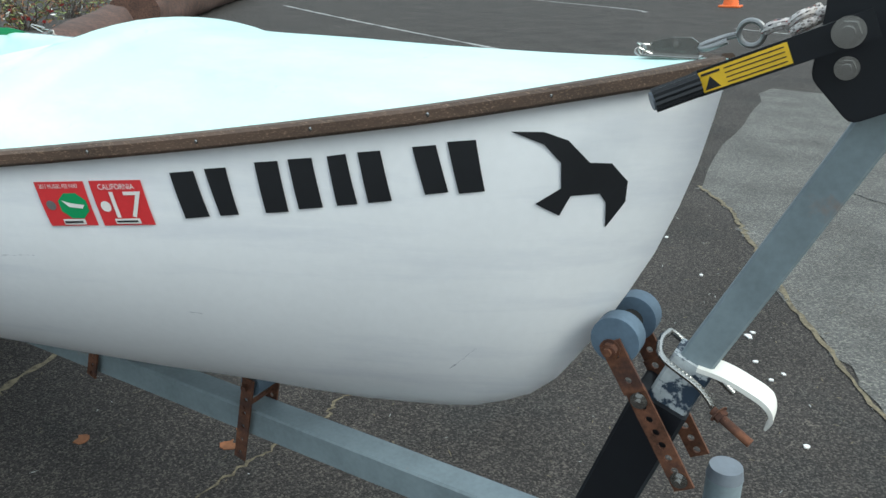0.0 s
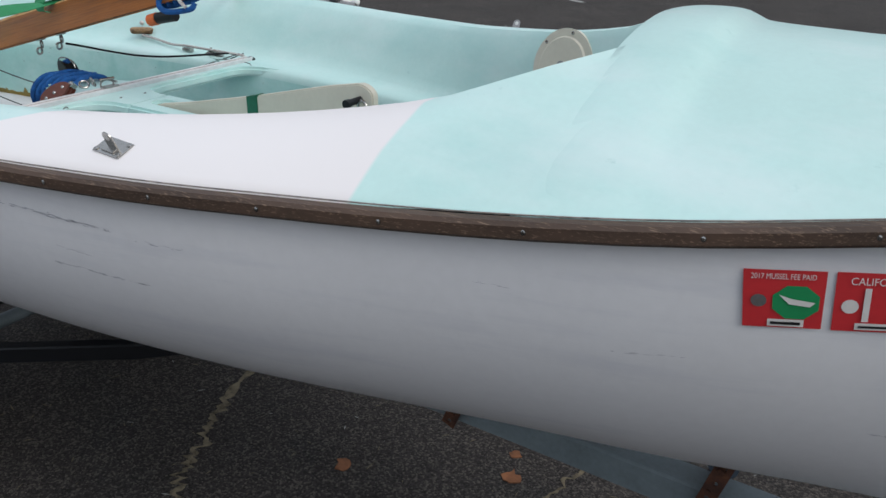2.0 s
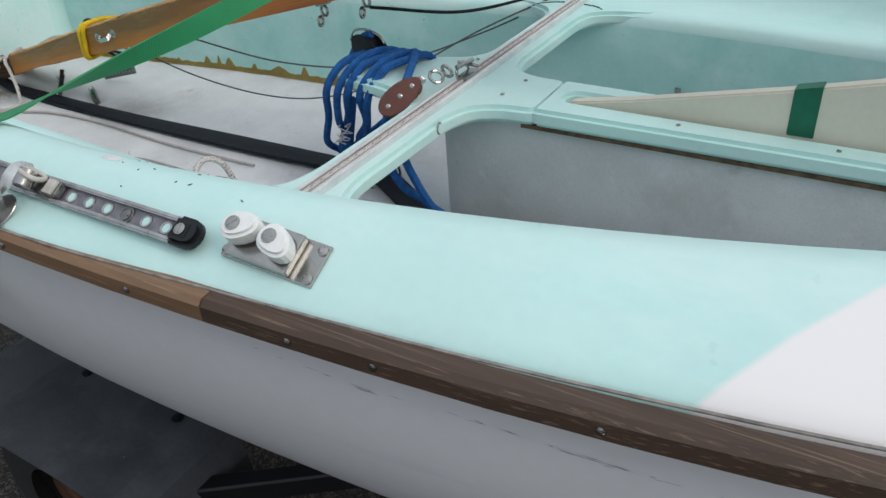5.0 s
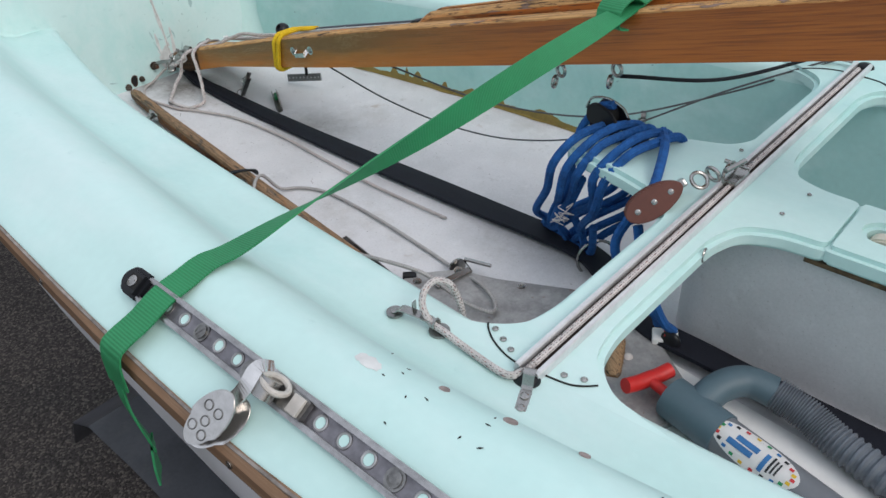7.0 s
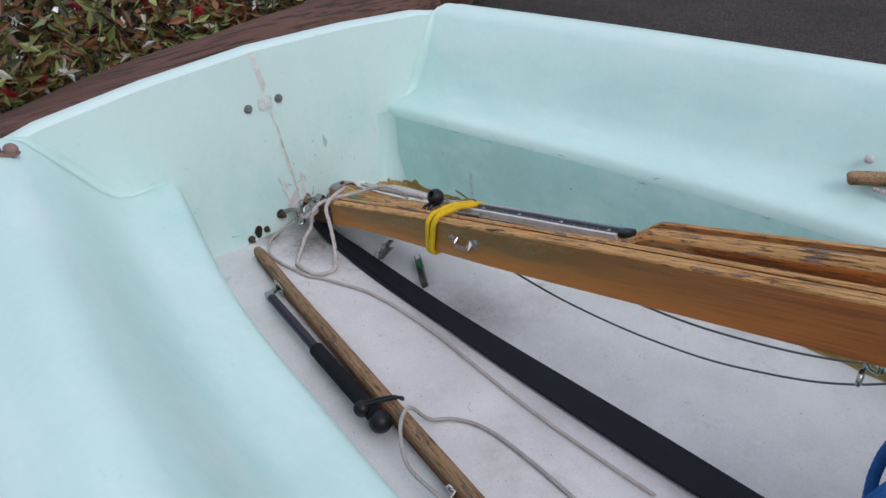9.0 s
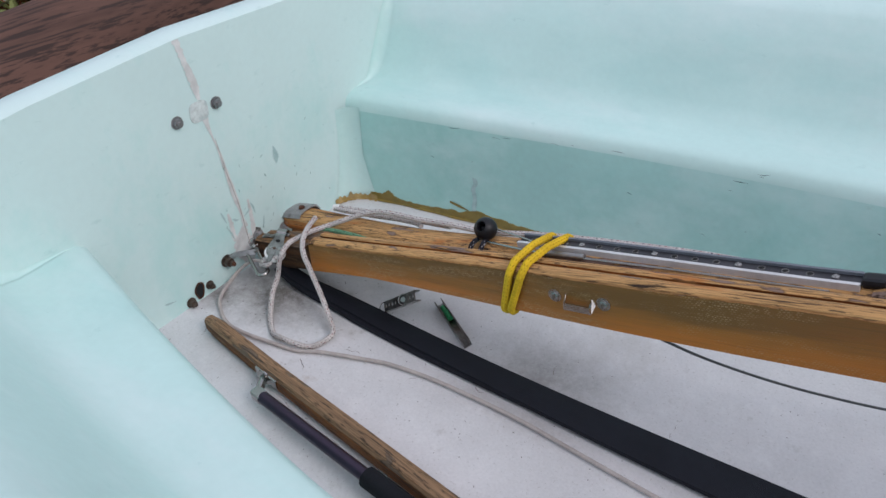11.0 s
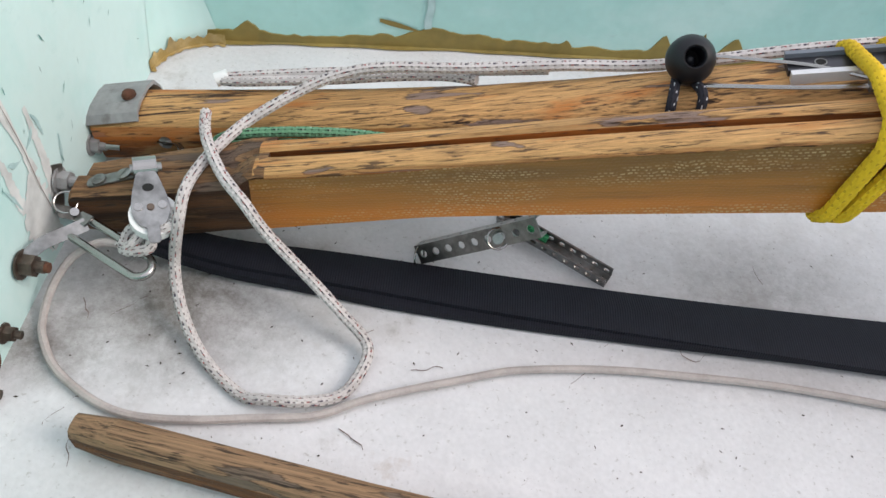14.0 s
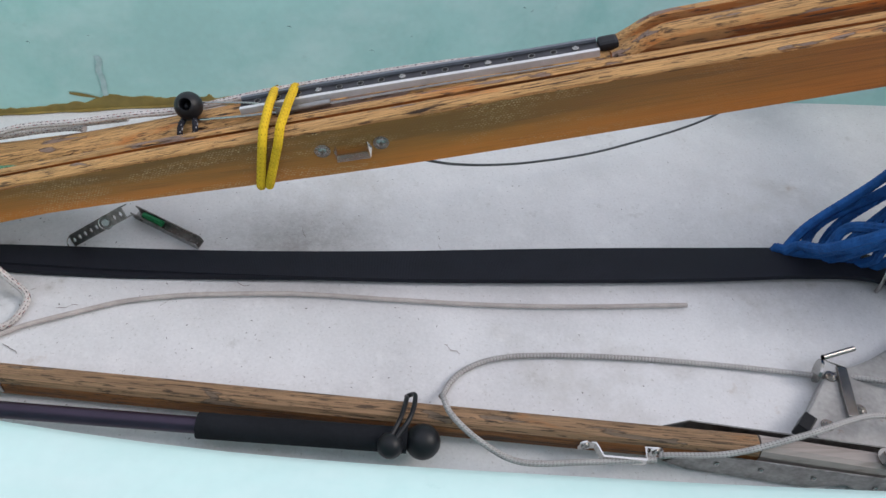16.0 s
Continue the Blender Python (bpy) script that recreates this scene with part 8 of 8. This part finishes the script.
# ---- trailer ----
tr_ = thing("boat_trailer", "galvanised boat trailer with rusty rollers and winch post", "trailer")
part("tongue_beam", sweep([V(1.3, 0, 0.60), V(3.0, 0, 0.605), V(4.4, 0, 0.60), V(6.4, 0, 0.55)], box_section(0.07, 0.075, 0.005)), M_GALV, tr_, "blue-grey galvanised tongue", smooth=False)
for s in (-1, 1):
    part("side_arm", sweep([V(0.9, s * 0.62, 0.50), V(1.35, s * 0.572, 0.50), V(1.88, s * 0.18, 0.50), V(2.15, s * 0.02, 0.55)], box_section(0.04, 0.05, 0.004)), M_BLACK, tr_, "black painted frame arm", smooth=False)
    # fender: flat top with a dropped front lip
    prof = [(0.57, 0.40), (0.64, 0.52), (0.76, 0.595), (0.94, 0.615), (1.21, 0.615), (1.325, 0.60), (1.37, 0.565), (1.39, 0.50), (1.395, 0.43)]
    bm = bmesh.new()
    for off in (0, 0.004):
        grid([[(x, s * y, z_ + off) for y in (0.44, 0.475, 0.685, 0.715)] for x, z_ in prof], bm=bm)
    fen = part("fender", bm, M_FENDER, tr_, "black plastic fender with dust and chips", smooth=False)
    bolt((1.29, s * 0.50, 0.612), (0, 0, 1), fen, 0.009, 0.005, M_BLACK)
    bolt((1.02, s * 0.50, 0.619), (0, 0, 1), fen, 0.009, 0.005, M_BLACK)
    wh = part("wheel", rod((1.01, s * 0.48, 0.275), (1.01, s * 0.60, 0.275), 0.15, n=28), M_RUST, tr_)
    prof2 = [(0.53, 0.16), (0.525, 0.22), (0.535, 0.262), (0.555, 0.273), (0.585, 0.274), (0.59, 0.266), (0.597, 0.274), (0.633, 0.274), (0.64, 0.266), (0.647, 0.274), (0.675, 0.273), (0.695, 0.262), (0.705, 0.22), (0.70, 0.16)]
    bm = grid([[(1.01 + r * math.cos(t), s * (y - 0.06), 0.275 + r * math.sin(t)) for y, r in prof2] for t in np.linspace(0, 2 * math.pi, 49)])
    part("tyre", bm, M_TYRE, wh, "worn black tyre")
part("axle", rod((1.01, -0.48, 0.275), (1.01, 0.48, 0.275), 0.025), M_GALV, tr_)
for x in (1.0, 1.25):
    part("axle_bracket", box((0.04, 1.2, 0.05), (x, 0, 0.50), 0.004), M_BLACK, tr_, smooth=False)
for x, zc, ln_ in ((3.445, 0.715, 0.22), (2.885, 0.70, 0.14)):
    rb = part("keel_roller", rod((x, -0.035, zc), (x, 0.035, zc), 0.03, n=20), M_ROLLER, tr_, "blue-grey keel roller")
    for y in (-0.048, 0.048):
        perforated((x + 0.01, y, zc + 0.025), (x - 0.05, y, zc - ln_), (0, 1, 0), 0.034, 0.005, 6, 0.006, M_RUST, rb, "rusty_strap", "rusty perforated strap")
    part("axle", rod((x, -0.06, zc), (x, 0.06, zc), 0.008), M_RUST, rb)
    part("cross_bolt", rod((x - 0.015, -0.055, zc - 0.06), (x - 0.015, 0.055, zc - 0.06), 0.006), M_RUST, rb)
# winch post
post_a, post_b = V(4.432, 0, 1.03), V(4.70, 0, 1.62)
part("winch_post", sweep([post_a, post_b], box_section(0.05, 0.055, 0.004), up=Vector((1, 0, -0.4))), M_GALV, tr_, "grey painted winch post", smooth=False)
part("post_sleeve", sweep([V(4.443, 0, 1.06), V(4.405, 0, 0.965)], box_section(0.062, 0.07, 0.004), up=Vector((1, 0, -0.4))), streaked(mat("chipped_paint", (0.45, 0.48, 0.50), 0.6, vary=0.2, scale=20), (0.02, 0.035, 0.06), 1.0, 0.48, 0.52, (1, 1, 1), 22.0), tr_, "chipped blue and white sleeve", smooth=False)
part("post_base", sweep([V(4.40, 0, 0.975), V(4.28, 0, 0.62)], box_section(0.085, 0.095, 0.006), up=Vector((1, 0, -0.4))), M_BLACK, tr_, "black post base", smooth=False)
# u-bolt round the post
bm = rope_mesh([(4.498, -0.045, 0.985), (4.46, -0.045, 1.03), (4.40, -0.045, 1.065), (4.385, -0.02, 1.078), (4.385, 0.02, 1.078), (4.40, 0.045, 1.065), (4.50, 0.045, 0.985)], 0.0055, 40, 8)
part("u_bolt", bm, M_STEEL, tr_)
part("rusty_bolt", rod((4.485, -0.05, 1.0), (4.55, -0.07, 0.972), 0.0075), M_RUST, tr_)
bolt((4.495, -0.052, 0.998), (0.8, -0.4, -0.4), tr_, 0.012, 0.012, M_RUST)
hk = path_points([(4.45, -0.01, 1.055), (4.49, -0.01, 1.05), (4.53, -0.01, 1.036), (4.56, -0.01, 1.02), (4.57, -0.01, 0.995), (4.563, -0.01, 0.972)], 24)
part("white_hook", sweep(hk, [(-0.026, -0.004), (0.026, -0.004), (0.026, 0.004), (-0.026, 0.004)], up=Vector((0.3, 0, 1)), scales=[1] * 14 + [1 - 0.06 * k for k in range(10)]), streaked(mat("chipped_white_paint", (0.72, 0.70, 0.66), 0.5, vary=0.06, scale=20), (0.25, 0.09, 0.03), 0.9, 0.6, 0.66, (1, 1, 1), 16.0), tr_, "chipped white hooked bracket", smooth=False)
# bow rollers on rusty straps
for y in (-0.047, 0.047):
    part("bow_roller", rod((4.322, y - 0.018, 1.086), (4.322, y + 0.018, 1.086), 0.041, n=28), M_ROLLER, tr_, "blue-grey rubber bow roller")
part("roller_hub", rod((4.322, -0.025, 1.086), (4.322, 0.025, 1.086), 0.02, n=16), M_DARK, tr_)
part("roller_axle", rod((4.322, -0.085, 1.075), (4.322, 0.085, 1.09), 0.009), M_RUST, tr_)
bolt((4.318, -0.072, 1.074), (0, -1, 0), tr_, 0.013, 0.014, M_RUST)
for y in (-0.07, 0.05):
    perforated((4.315, y, 1.085), (4.365, y, 1.005), (0, 1, 0), 0.038, 0.005, 2, 0.006, M_RUST, tr_, "rusty_strap", "rusty roller bracket")
    perforated((4.36, y * 0.9, 1.01), (4.462, y * 0.9, 0.845), (0, 1, 0), 0.036, 0.005, 8, 0.0065, M_RUST, tr_, "rusty_strap", "rusty perforated strap")
bolt((4.372, -0.067, 0.99), (0, -1, 0), tr_, 0.011, 0.010)
bolt((4.452, -0.067, 0.862), (0, -1, 0), tr_, 0.011, 0.010)
# winch with its handle
part("winch_plate", plate(rounded([(4.545, 1.53), (4.60, 1.475), (4.69, 1.52), (4.73, 1.66), (4.66, 1.74), (4.53, 1.72), (4.55, 1.62)], 0.012, 3), -0.075, -0.068, 0.002, axis="y"), M_BLACK, tr_, "black winch side plate", smooth=False)
part("winch_plate", plate(rounded([(4.545, 1.53), (4.60, 1.475), (4.69, 1.52), (4.73, 1.66), (4.66, 1.74), (4.53, 1.72), (4.55, 1.62)], 0.012, 3), 0.05, 0.057, 0.002, axis="y"), M_BLACK, tr_, smooth=False)
part("winch_drum", rod((4.65, -0.068, 1.63), (4.65, 0.05, 1.63), 0.035, n=20), M_ROPE, tr_)
bolt((4.585, -0.0755, 1.545), (0, -1, 0), tr_, 0.011, 0.008)
ha, hb = V(4.583, -0.128, 1.593), V(4.39, -0.128, 1.506)
hd = (hb - ha).normalized()
arm = part("crank_arm", sweep([ha - hd * 0.03, ha + hd * 0.182], [(-0.003, -0.017), (0.003, -0.017), (0.003, 0.017), (-0.003, 0.017)], up=Vector((0.4, 0, 1))), M_BLACK, tr_, "black crank arm", smooth=False)
upv = (Vector((0, 0, 1)) - hd * hd.z).normalized()
o_ = Vector((0, -1, 0))


def on_arm(a, b, w0, w1, off):
    bm = bmesh.new()
    ps = [ha + hd * a + upv * w1, ha + hd * b + upv * w1, ha + hd * b + upv * w0, ha + hd * a + upv * w0]
    bm.faces.new([bm.verts.new(p + o_ * off) for p in ps])
    return bm


lb = part("warning_label", on_arm(0.065, 0.175, -0.0135, 0.0135, 0.0036), M_YLABEL, arm, "yellow caution label")
for k in range(4):
    part("print_bar", on_arm(0.07, 0.143, 0.008 - 0.006 * k, 0.0095 - 0.006 * k, 0.0042), M_VINYL, lb)
part("print_bar", on_arm(0.148, 0.172, 0.0075, 0.0105, 0.0042), M_VINYL, lb)
bm = bmesh.new()
bm.faces.new([bm.verts.new(ha + hd * a + upv * w + o_ * 0.0042) for a, w in ((0.152, -0.011), (0.172, -0.011), (0.162, 0.005))])
part("warning_triangle", bm, M_VINYL, lb)
gp = part("crank_grip", sweep([ha + hd * 0.176 + V(0, -0.006, 0), hb - hd * -0.02 + V(0, -0.03, 0)], [((0.0165 if k % 2 else 0.0145) * math.cos(2 * math.pi * k / 28), (0.0165 if k % 2 else 0.0145) * math.sin(2 * math.pi * k / 28)) for k in range(28)]), M_BLACK, arm, "ribbed black grip", smooth=False)
ge = hb - hd * -0.02 + V(0, -0.03, 0)
gd = (ge - (ha + hd * 0.176)).normalized()
part("grip_end", disc(ge, gd, 0.0125, 0.003, 20), M_HOSE, gp)
bolt(ha + o_ * 0.003, o_, arm, 0.014, 0.014)
part("winch_rope", rope_mesh([(4.47, 0, 1.578), (4.49, -0.008, 1.588), (4.515, 0.004, 1.592), (4.56, -0.01, 1.615), (4.62, -0.02, 1.655)], 0.0075, 40, 10), M_ROPE, tr_)
kn = [(4.50, 0, 1.585), (4.515, -0.012, 1.60), (4.53, 0.006, 1.605), (4.525, 0.012, 1.588), (4.51, -0.006, 1.58), (4.52, -0.014, 1.588), (4.54, 0.0, 1.60), (4.53, 0.008, 1.612)]
part("rope_knot", rope_mesh(kn, 0.0068, 60, 10), M_ROPE, tr_)
hook = part("snap_hook", ring_mesh((4.455, 0, 1.574), (0.15, 1, 0.2), 0.0175, 0.0042), M_ALU, tr_, "galvanised snap hook")
part("hook_bar", rope_mesh([(4.437, 0, 1.571), (4.42, 0.003, 1.566), (4.395, 0, 1.556), (4.388, 0, 1.55), (4.40, -0.004, 1.551), (4.425, -0.003, 1.562)], 0.0045, 30, 8), M_ALU, hook)
jk = part("jack_post", rod((4.505, 0.07, 0.25), (4.505, 0.07, 0.80), 0.032, n=20), M_GALV, tr_, "grey trailer jack")
part("jack_cap", disc((4.505, 0.07, 0.80), (0, 0, 1), 0.033, 0.022, 24, None, 0.029), M_HOSE, jk)
part("jack_foot", rod((4.505, 0.07, 0.0), (4.505, 0.07, 0.26), 0.024, n=16), M_GALV, jk)

# ---- yard ----
def strip(name, pts, w, material, z=0.004, jitter=0.0, seed=1, label="", category=""):
    random.seed(seed)
    P = path_points(pts, max(12, len(pts) * 14))
    rows = []
    for i, p in enumerate(P):
        d = (P[min(i + 1, len(P) - 1)] - P[max(i - 1, 0)]).normalized()
        s_ = Vector((-d.y, d.x, 0))
        p = p + s_ * random.gauss(0, jitter)
        k = w * random.uniform(0.4, 1.3) if jitter else w
        rows.append([p + s_ * k / 2 + V(0, 0, z), p - s_ * k / 2 + V(0, 0, z)])
    return tagged(part(name, grid(rows), material), label, category, kind="structure")


random.seed(14)
edge = []
for a, b in (((3.47, 4.63), (3.78, 4.2)), ((3.78, 4.2), (4.05, 3.55)), ((4.05, 3.55), (4.38, 2.755)), ((4.38, 2.755), (4.84, 1.862)), ((4.84, 1.862), (5.4, 0.9)), ((5.4, 0.9), (9, 0.5)), ((9, 0.5), (10, 9)), ((10, 9), (3.2, 9.5)), ((3.2, 9.5), (3.47, 4.63))):
    for k in range(10):
        t = k / 10
        edge.append((a[0] + (b[0] - a[0]) * t + random.gauss(0, 0.025), a[1] + (b[1] - a[1]) * t + random.gauss(0, 0.025)))
bm = bmesh.new()
f = bm.faces.new([bm.verts.new((x, y, 0.004)) for x, y in edge])
f.normal_update()
bmesh.ops.triangulate(bm, faces=[f])
tagged(part("pavement", bm, M_PATCH), "paler cracked old asphalt patch", "pavement", kind="structure")
strip("crack", [(3.47, 4.63, 0), (3.78, 4.2, 0), (4.05, 3.55, 0), (4.38, 2.755, 0), (4.84, 1.862, 0), (5.4, 0.9, 0)], 0.03, M_CRACK, 0.006, 0.008, 3, "crack filled with dry grass and dirt", "crack")
strip("crack", [(1.60, 0.75, 0), (1.72, 0.23, 0), (1.82, 0.05, 0), (1.90, -0.12, 0), (1.98, -0.25, 0), (2.0, -0.6, 0), (2.15, -1.1, 0)], 0.032, M_CRACK, 0.004, 0.010, 5, "crack filled with dry grass and dirt", "crack")
strip("crack", [(3.05, 1.25, 0), (2.95, 0.9, 0), (2.99, 0.72, 0), (2.93, 0.45, 0), (2.9, 0.1, 0)], 0.014, M_CRACK, 0.004, 0.008, 7, "crack filled with dry grass and dirt", "crack")
strip("crack", [(4.2, 5.6, 0), (4.5, 5.0, 0), (5.1, 4.6, 0), (5.5, 3.9, 0)], 0.018, M_DARK, 0.0065, 0.012, 9, "dark open crack in the asphalt", "crack")
strip("crack", [(0.2, 1.3, 0), (1.1, 1.2, 0), (1.6, 0.8, 0)], 0.02, M_CRACK, 0.004, 0.012, 12, "crack filled with dry grass and dirt", "crack")
strip("parking_line", [(-12.5, 18.0, 0), (-6.9, 14.5, 0), (-1.44, 11.3, 0)], 0.11, M_WHITEPAINT, 0.004, 0.006, 4, "worn white parking line", "road marking")
strip("parking_line", [(-7, 24.6, 0), (-2.8, 22.05, 0), (-1.85, 21.1, 0)], 0.12, M_WHITEPAINT, 0.004, 0.006, 6, "worn white parking line", "road marking")
strip("parking_line", [(1.2, 17.5, 0), (3.4, 16.3, 0), (6, 14.9, 0)], 0.11, M_WHITEPAINT, 0.004, 0.02, 8, "worn white parking line", "road marking")
random.seed(17)
bm, bm2 = bmesh.new(), bmesh.new()
for k in range(1700):
    x, y = random.uniform(0.6, 6.5), random.uniform(-1.6, 4)
    r = random.uniform(0.002, 0.006)
    a = random.uniform(0, 6.28)
    tgt = bm if random.random() < 0.75 else bm2
    ln_ = r * random.uniform(1, 5)
    tgt.faces.new([tgt.verts.new((x + dx * math.cos(a) - dy * math.sin(a), y + dx * math.sin(a) + dy * math.cos(a), 0.0075)) for dx, dy in ((-ln_, 0), (0, -r * 0.5), (ln_, 0), (0, r * 0.5))])
tagged(part("yard_litter", bm, M_CRACK), "scattered dry grass bits on the asphalt", "litter", kind="stuff")
tagged(part("yard_grit", bm2, M_WHITEPAINT), "scattered pale grit on the asphalt", "grit", kind="stuff")
for k, (x, y, r) in enumerate(((4.26, 2.283, 0.022), (4.268, 2.33, 0.012), (4.414, 1.923, 0.012), (4.45, 2.0, 0.01), (4.33, 2.05, 0.012), (3.57, 3.4, 0.014), (4.6, 1.5, 0.012), (3.9, 2.9, 0.011), (3.62, 1.9, 0.012), (3.3, 1.5, 0.02))):
    o = [(x + r * math.cos(t) * random.uniform(0.5, 1.2), y + r * math.sin(t) * random.uniform(0.5, 1.2)) for t in np.linspace(0, 2 * math.pi, 10)[:-1]]
    tagged(part("paint_spot", plate(o, 0.003, 0.008), M_STKWHITE, smooth=False), "small white paint spot on the asphalt", "paint spot", kind="structure")
M_RUSTSPOT = mat("rust_stain", (0.26, 0.105, 0.045), 0.95, vary=0.3, scale=20, fine=90)
for x, y, r in ((2.79, 0.445, 0.035), (2.62, 0.92, 0.03), (2.75, 0.55, 0.02), (1.35, -0.5, 0.03), (2.3, 0.2, 0.03)):
    o = [(x + r * math.cos(t) * random.uniform(0.5, 1.2), y + r * math.sin(t) * random.uniform(0.5, 1.2)) for t in np.linspace(0, 2 * math.pi, 14)[:-1]]
    tagged(part("rust_stain", plate(o, 0.001, 0.004), M_RUSTSPOT, smooth=False), "orange rust stain on the asphalt", "stain", kind="structure")
cone = thing("traffic_cone", "orange traffic cone with a white band", "traffic cone")
part("base", box((0.62, 0.62, 0.06), (-0.25, 24.4, 0.03), 0.02), M_ORANGE, cone, smooth=False)
part("body", rod((-0.25, 24.4, 0.05), (-0.25, 24.4, 1.15), 0.24, 0.05, 24), M_ORANGE, cone)
part("band", rod((-0.25, 24.4, 0.62), (-0.25, 24.4, 0.86), 0.148, 0.108, 24), M_STKWHITE, cone)
for k in range(3):
    ty = thing("stacked_tyre", "old black tyre lying in a stack", "tyre", "stacked tyres")
    bm = grid([[(-3.1 + (0.32 + r * 1.0) * math.cos(t), 28.9 + (0.32 + r) * math.sin(t), 0.16 + 0.28 * k + z_) for r, z_ in ((0, 0.0), (0.04, 0.12), (0.22, 0.14), (0.29, 0.06), (0.29, -0.06), (0.22, -0.14), (0.04, -0.12), (0, 0.0))] for t in np.linspace(0, 2 * math.pi, 33)])
    part("tyre", bm, M_TYRE, ty)
wb = thing("leaning_board", "weathered white board lying on the yard", "board")
part("board", box((4.4, 1.0, 0.25), (-6.4, 32.2, 0.13), 0.03, rot(0, 0, -10)), M_WHITEPAINT, wb, smooth=False)


def log(points, r, seed, label):
    random.seed(seed)
    P = path_points(points, 60)
    rows = []
    for i, p in enumerate(P):
        d = (P[min(i + 1, 59)] - P[max(i - 1, 0)]).normalized()
        s_ = d.cross(Vector((0, 0, 1))).normalized()
        u_ = s_.cross(d)
        rows.append([p + (s_ * math.cos(t) + u_ * math.sin(t)) * r * (1 + 0.09 * noise.noise((i * 0.12 + seed, 2.2 * math.cos(t), 2.2 * math.sin(t))) + 0.035 * noise.noise((i * 0.05, 9 * math.cos(t), 9 * math.sin(t)))) for t in np.linspace(0, 2 * math.pi, 33)[:-1]])
    bm = grid(rows, True)
    bm.verts.ensure_lookup_table()
    for a in (0, len(bm.verts) - 32):
        bm.faces.new([bm.verts[a + k] for k in range(32)])
    g = thing("boundary_log", label, "log", "boundary logs")
    part("trunk", bm, M_LOG, g)


log([(-1.75, -3.4, 0.3), (-2.15, -0.8, 0.31), (-2.45, 0.7, 0.36), (-2.75, 2.5, 0.36)], 0.35, 3, "long weathered reddish brown driftwood log on the ground")
log([(-3.2, 3.0, 0.3), (-5.5, 5.6, 0.33), (-8.3, 8.6, 0.36)], 0.34, 5, "long weathered reddish brown driftwood log on the ground")
log([(-8.6, 9.3, 0.45), (-12, 13.8, 0.48), (-16, 19.5, 0.5)], 0.5, 8, "thick weathered reddish brown driftwood log on the ground")


def bush(cx, cy, w, h, leaves, seed):
    random.seed(seed)
    g = thing("flowering_bush", "leafy green bush with red brush flowers behind the log", "bush", "flowering bushes")
    bm = bmesh.new()
    heads = []
    for k in range(26):
        a, e = random.uniform(0, 6.28), random.uniform(0.15, 1.0)
        tip = V(cx + math.cos(a) * w * random.uniform(0.3, 1), cy + math.sin(a) * w * 1.4 * random.uniform(0.3, 1), h * e)
        base = V(cx + random.uniform(-0.2, 0.2), cy + random.uniform(-0.3, 0.3), 0)
        rope_mesh([base, base.lerp(tip, 0.5) + V(0, 0, 0.12), tip], 0.007, 8, 5, bm)
        heads.append((base, tip))
    part("woody_frame", bm, M_TWIG, g)
    bm = bmesh.new()
    for k in range(leaves):
        b_, t_ = random.choice(heads)
        p = b_.lerp(t_, random.uniform(0.3, 1.08)) + Vector([random.gauss(0, 0.12) for _ in range(3)])
        d = Vector((random.gauss(0, 1), random.gauss(0, 1), random.gauss(0.35, 0.7))).normalized()
        s_ = d.cross(Vector((random.gauss(0, 1), random.gauss(0, 1), random.gauss(0, 1)))).normalized()
        L_, W_ = random.uniform(0.09, 0.16), random.uniform(0.015, 0.024)
        nrm = d.cross(s_)
        vs = [bm.verts.new(q) for q in (p, p + d * L_ * 0.45 + s_ * W_ + nrm * 0.004, p + d * L_ + nrm * -0.01, p + d * L_ * 0.45 - s_ * W_ + nrm * 0.004)]
        bm.faces.new((vs[0], vs[1], vs[2]))
        bm.faces.new((vs[0], vs[2], vs[3]))
    cr = part("crown", bm, M_LEAF, g, smooth=False)
    bm = bmesh.new()
    for k in range(26):
        b_, t_ = random.choice(heads)
        c = b_.lerp(t_, random.uniform(0.4, 0.95)) + V(0.12, 0, 0)
        ax = Vector((random.gauss(0, 1), random.gauss(0, 1), random.gauss(0, 1))).normalized()
        for i in range(130):
            q = c + ax * random.uniform(-0.035, 0.035)
            o_ = Vector((random.gauss(0, 1), random.gauss(0, 1), random.gauss(0, 1))).normalized() * 0.045
            s_ = o_.cross(ax).normalized() * 0.0026
            bm.faces.new([bm.verts.new(v) for v in (q - s_, q + s_, q + o_)])
    part("bloom", bm, M_FLOWER, g, "dark red brush flowers", smooth=False)


for k, (x, y, w, h) in enumerate(((-3.2, -2.6, 0.6, 1.3), (-3.1, -1.3, 0.6, 1.45), (-3.2, -0.1, 0.62, 1.35), (-3.35, 1.0, 0.55, 1.15), (-3.9, 2.1, 0.6, 1.2), (-4.1, 0.2, 0.7, 1.7), (-4.2, -1.8, 0.7, 1.8))):
    bush(x, y, w, h, 2600, 40 + k)
for x, y in ((-10.5, 9.2), (-12.5, 11.8), (-14.5, 15)):
    bush(x - 1.6, y, 1.1, 1.6, 700, int(70 + x))
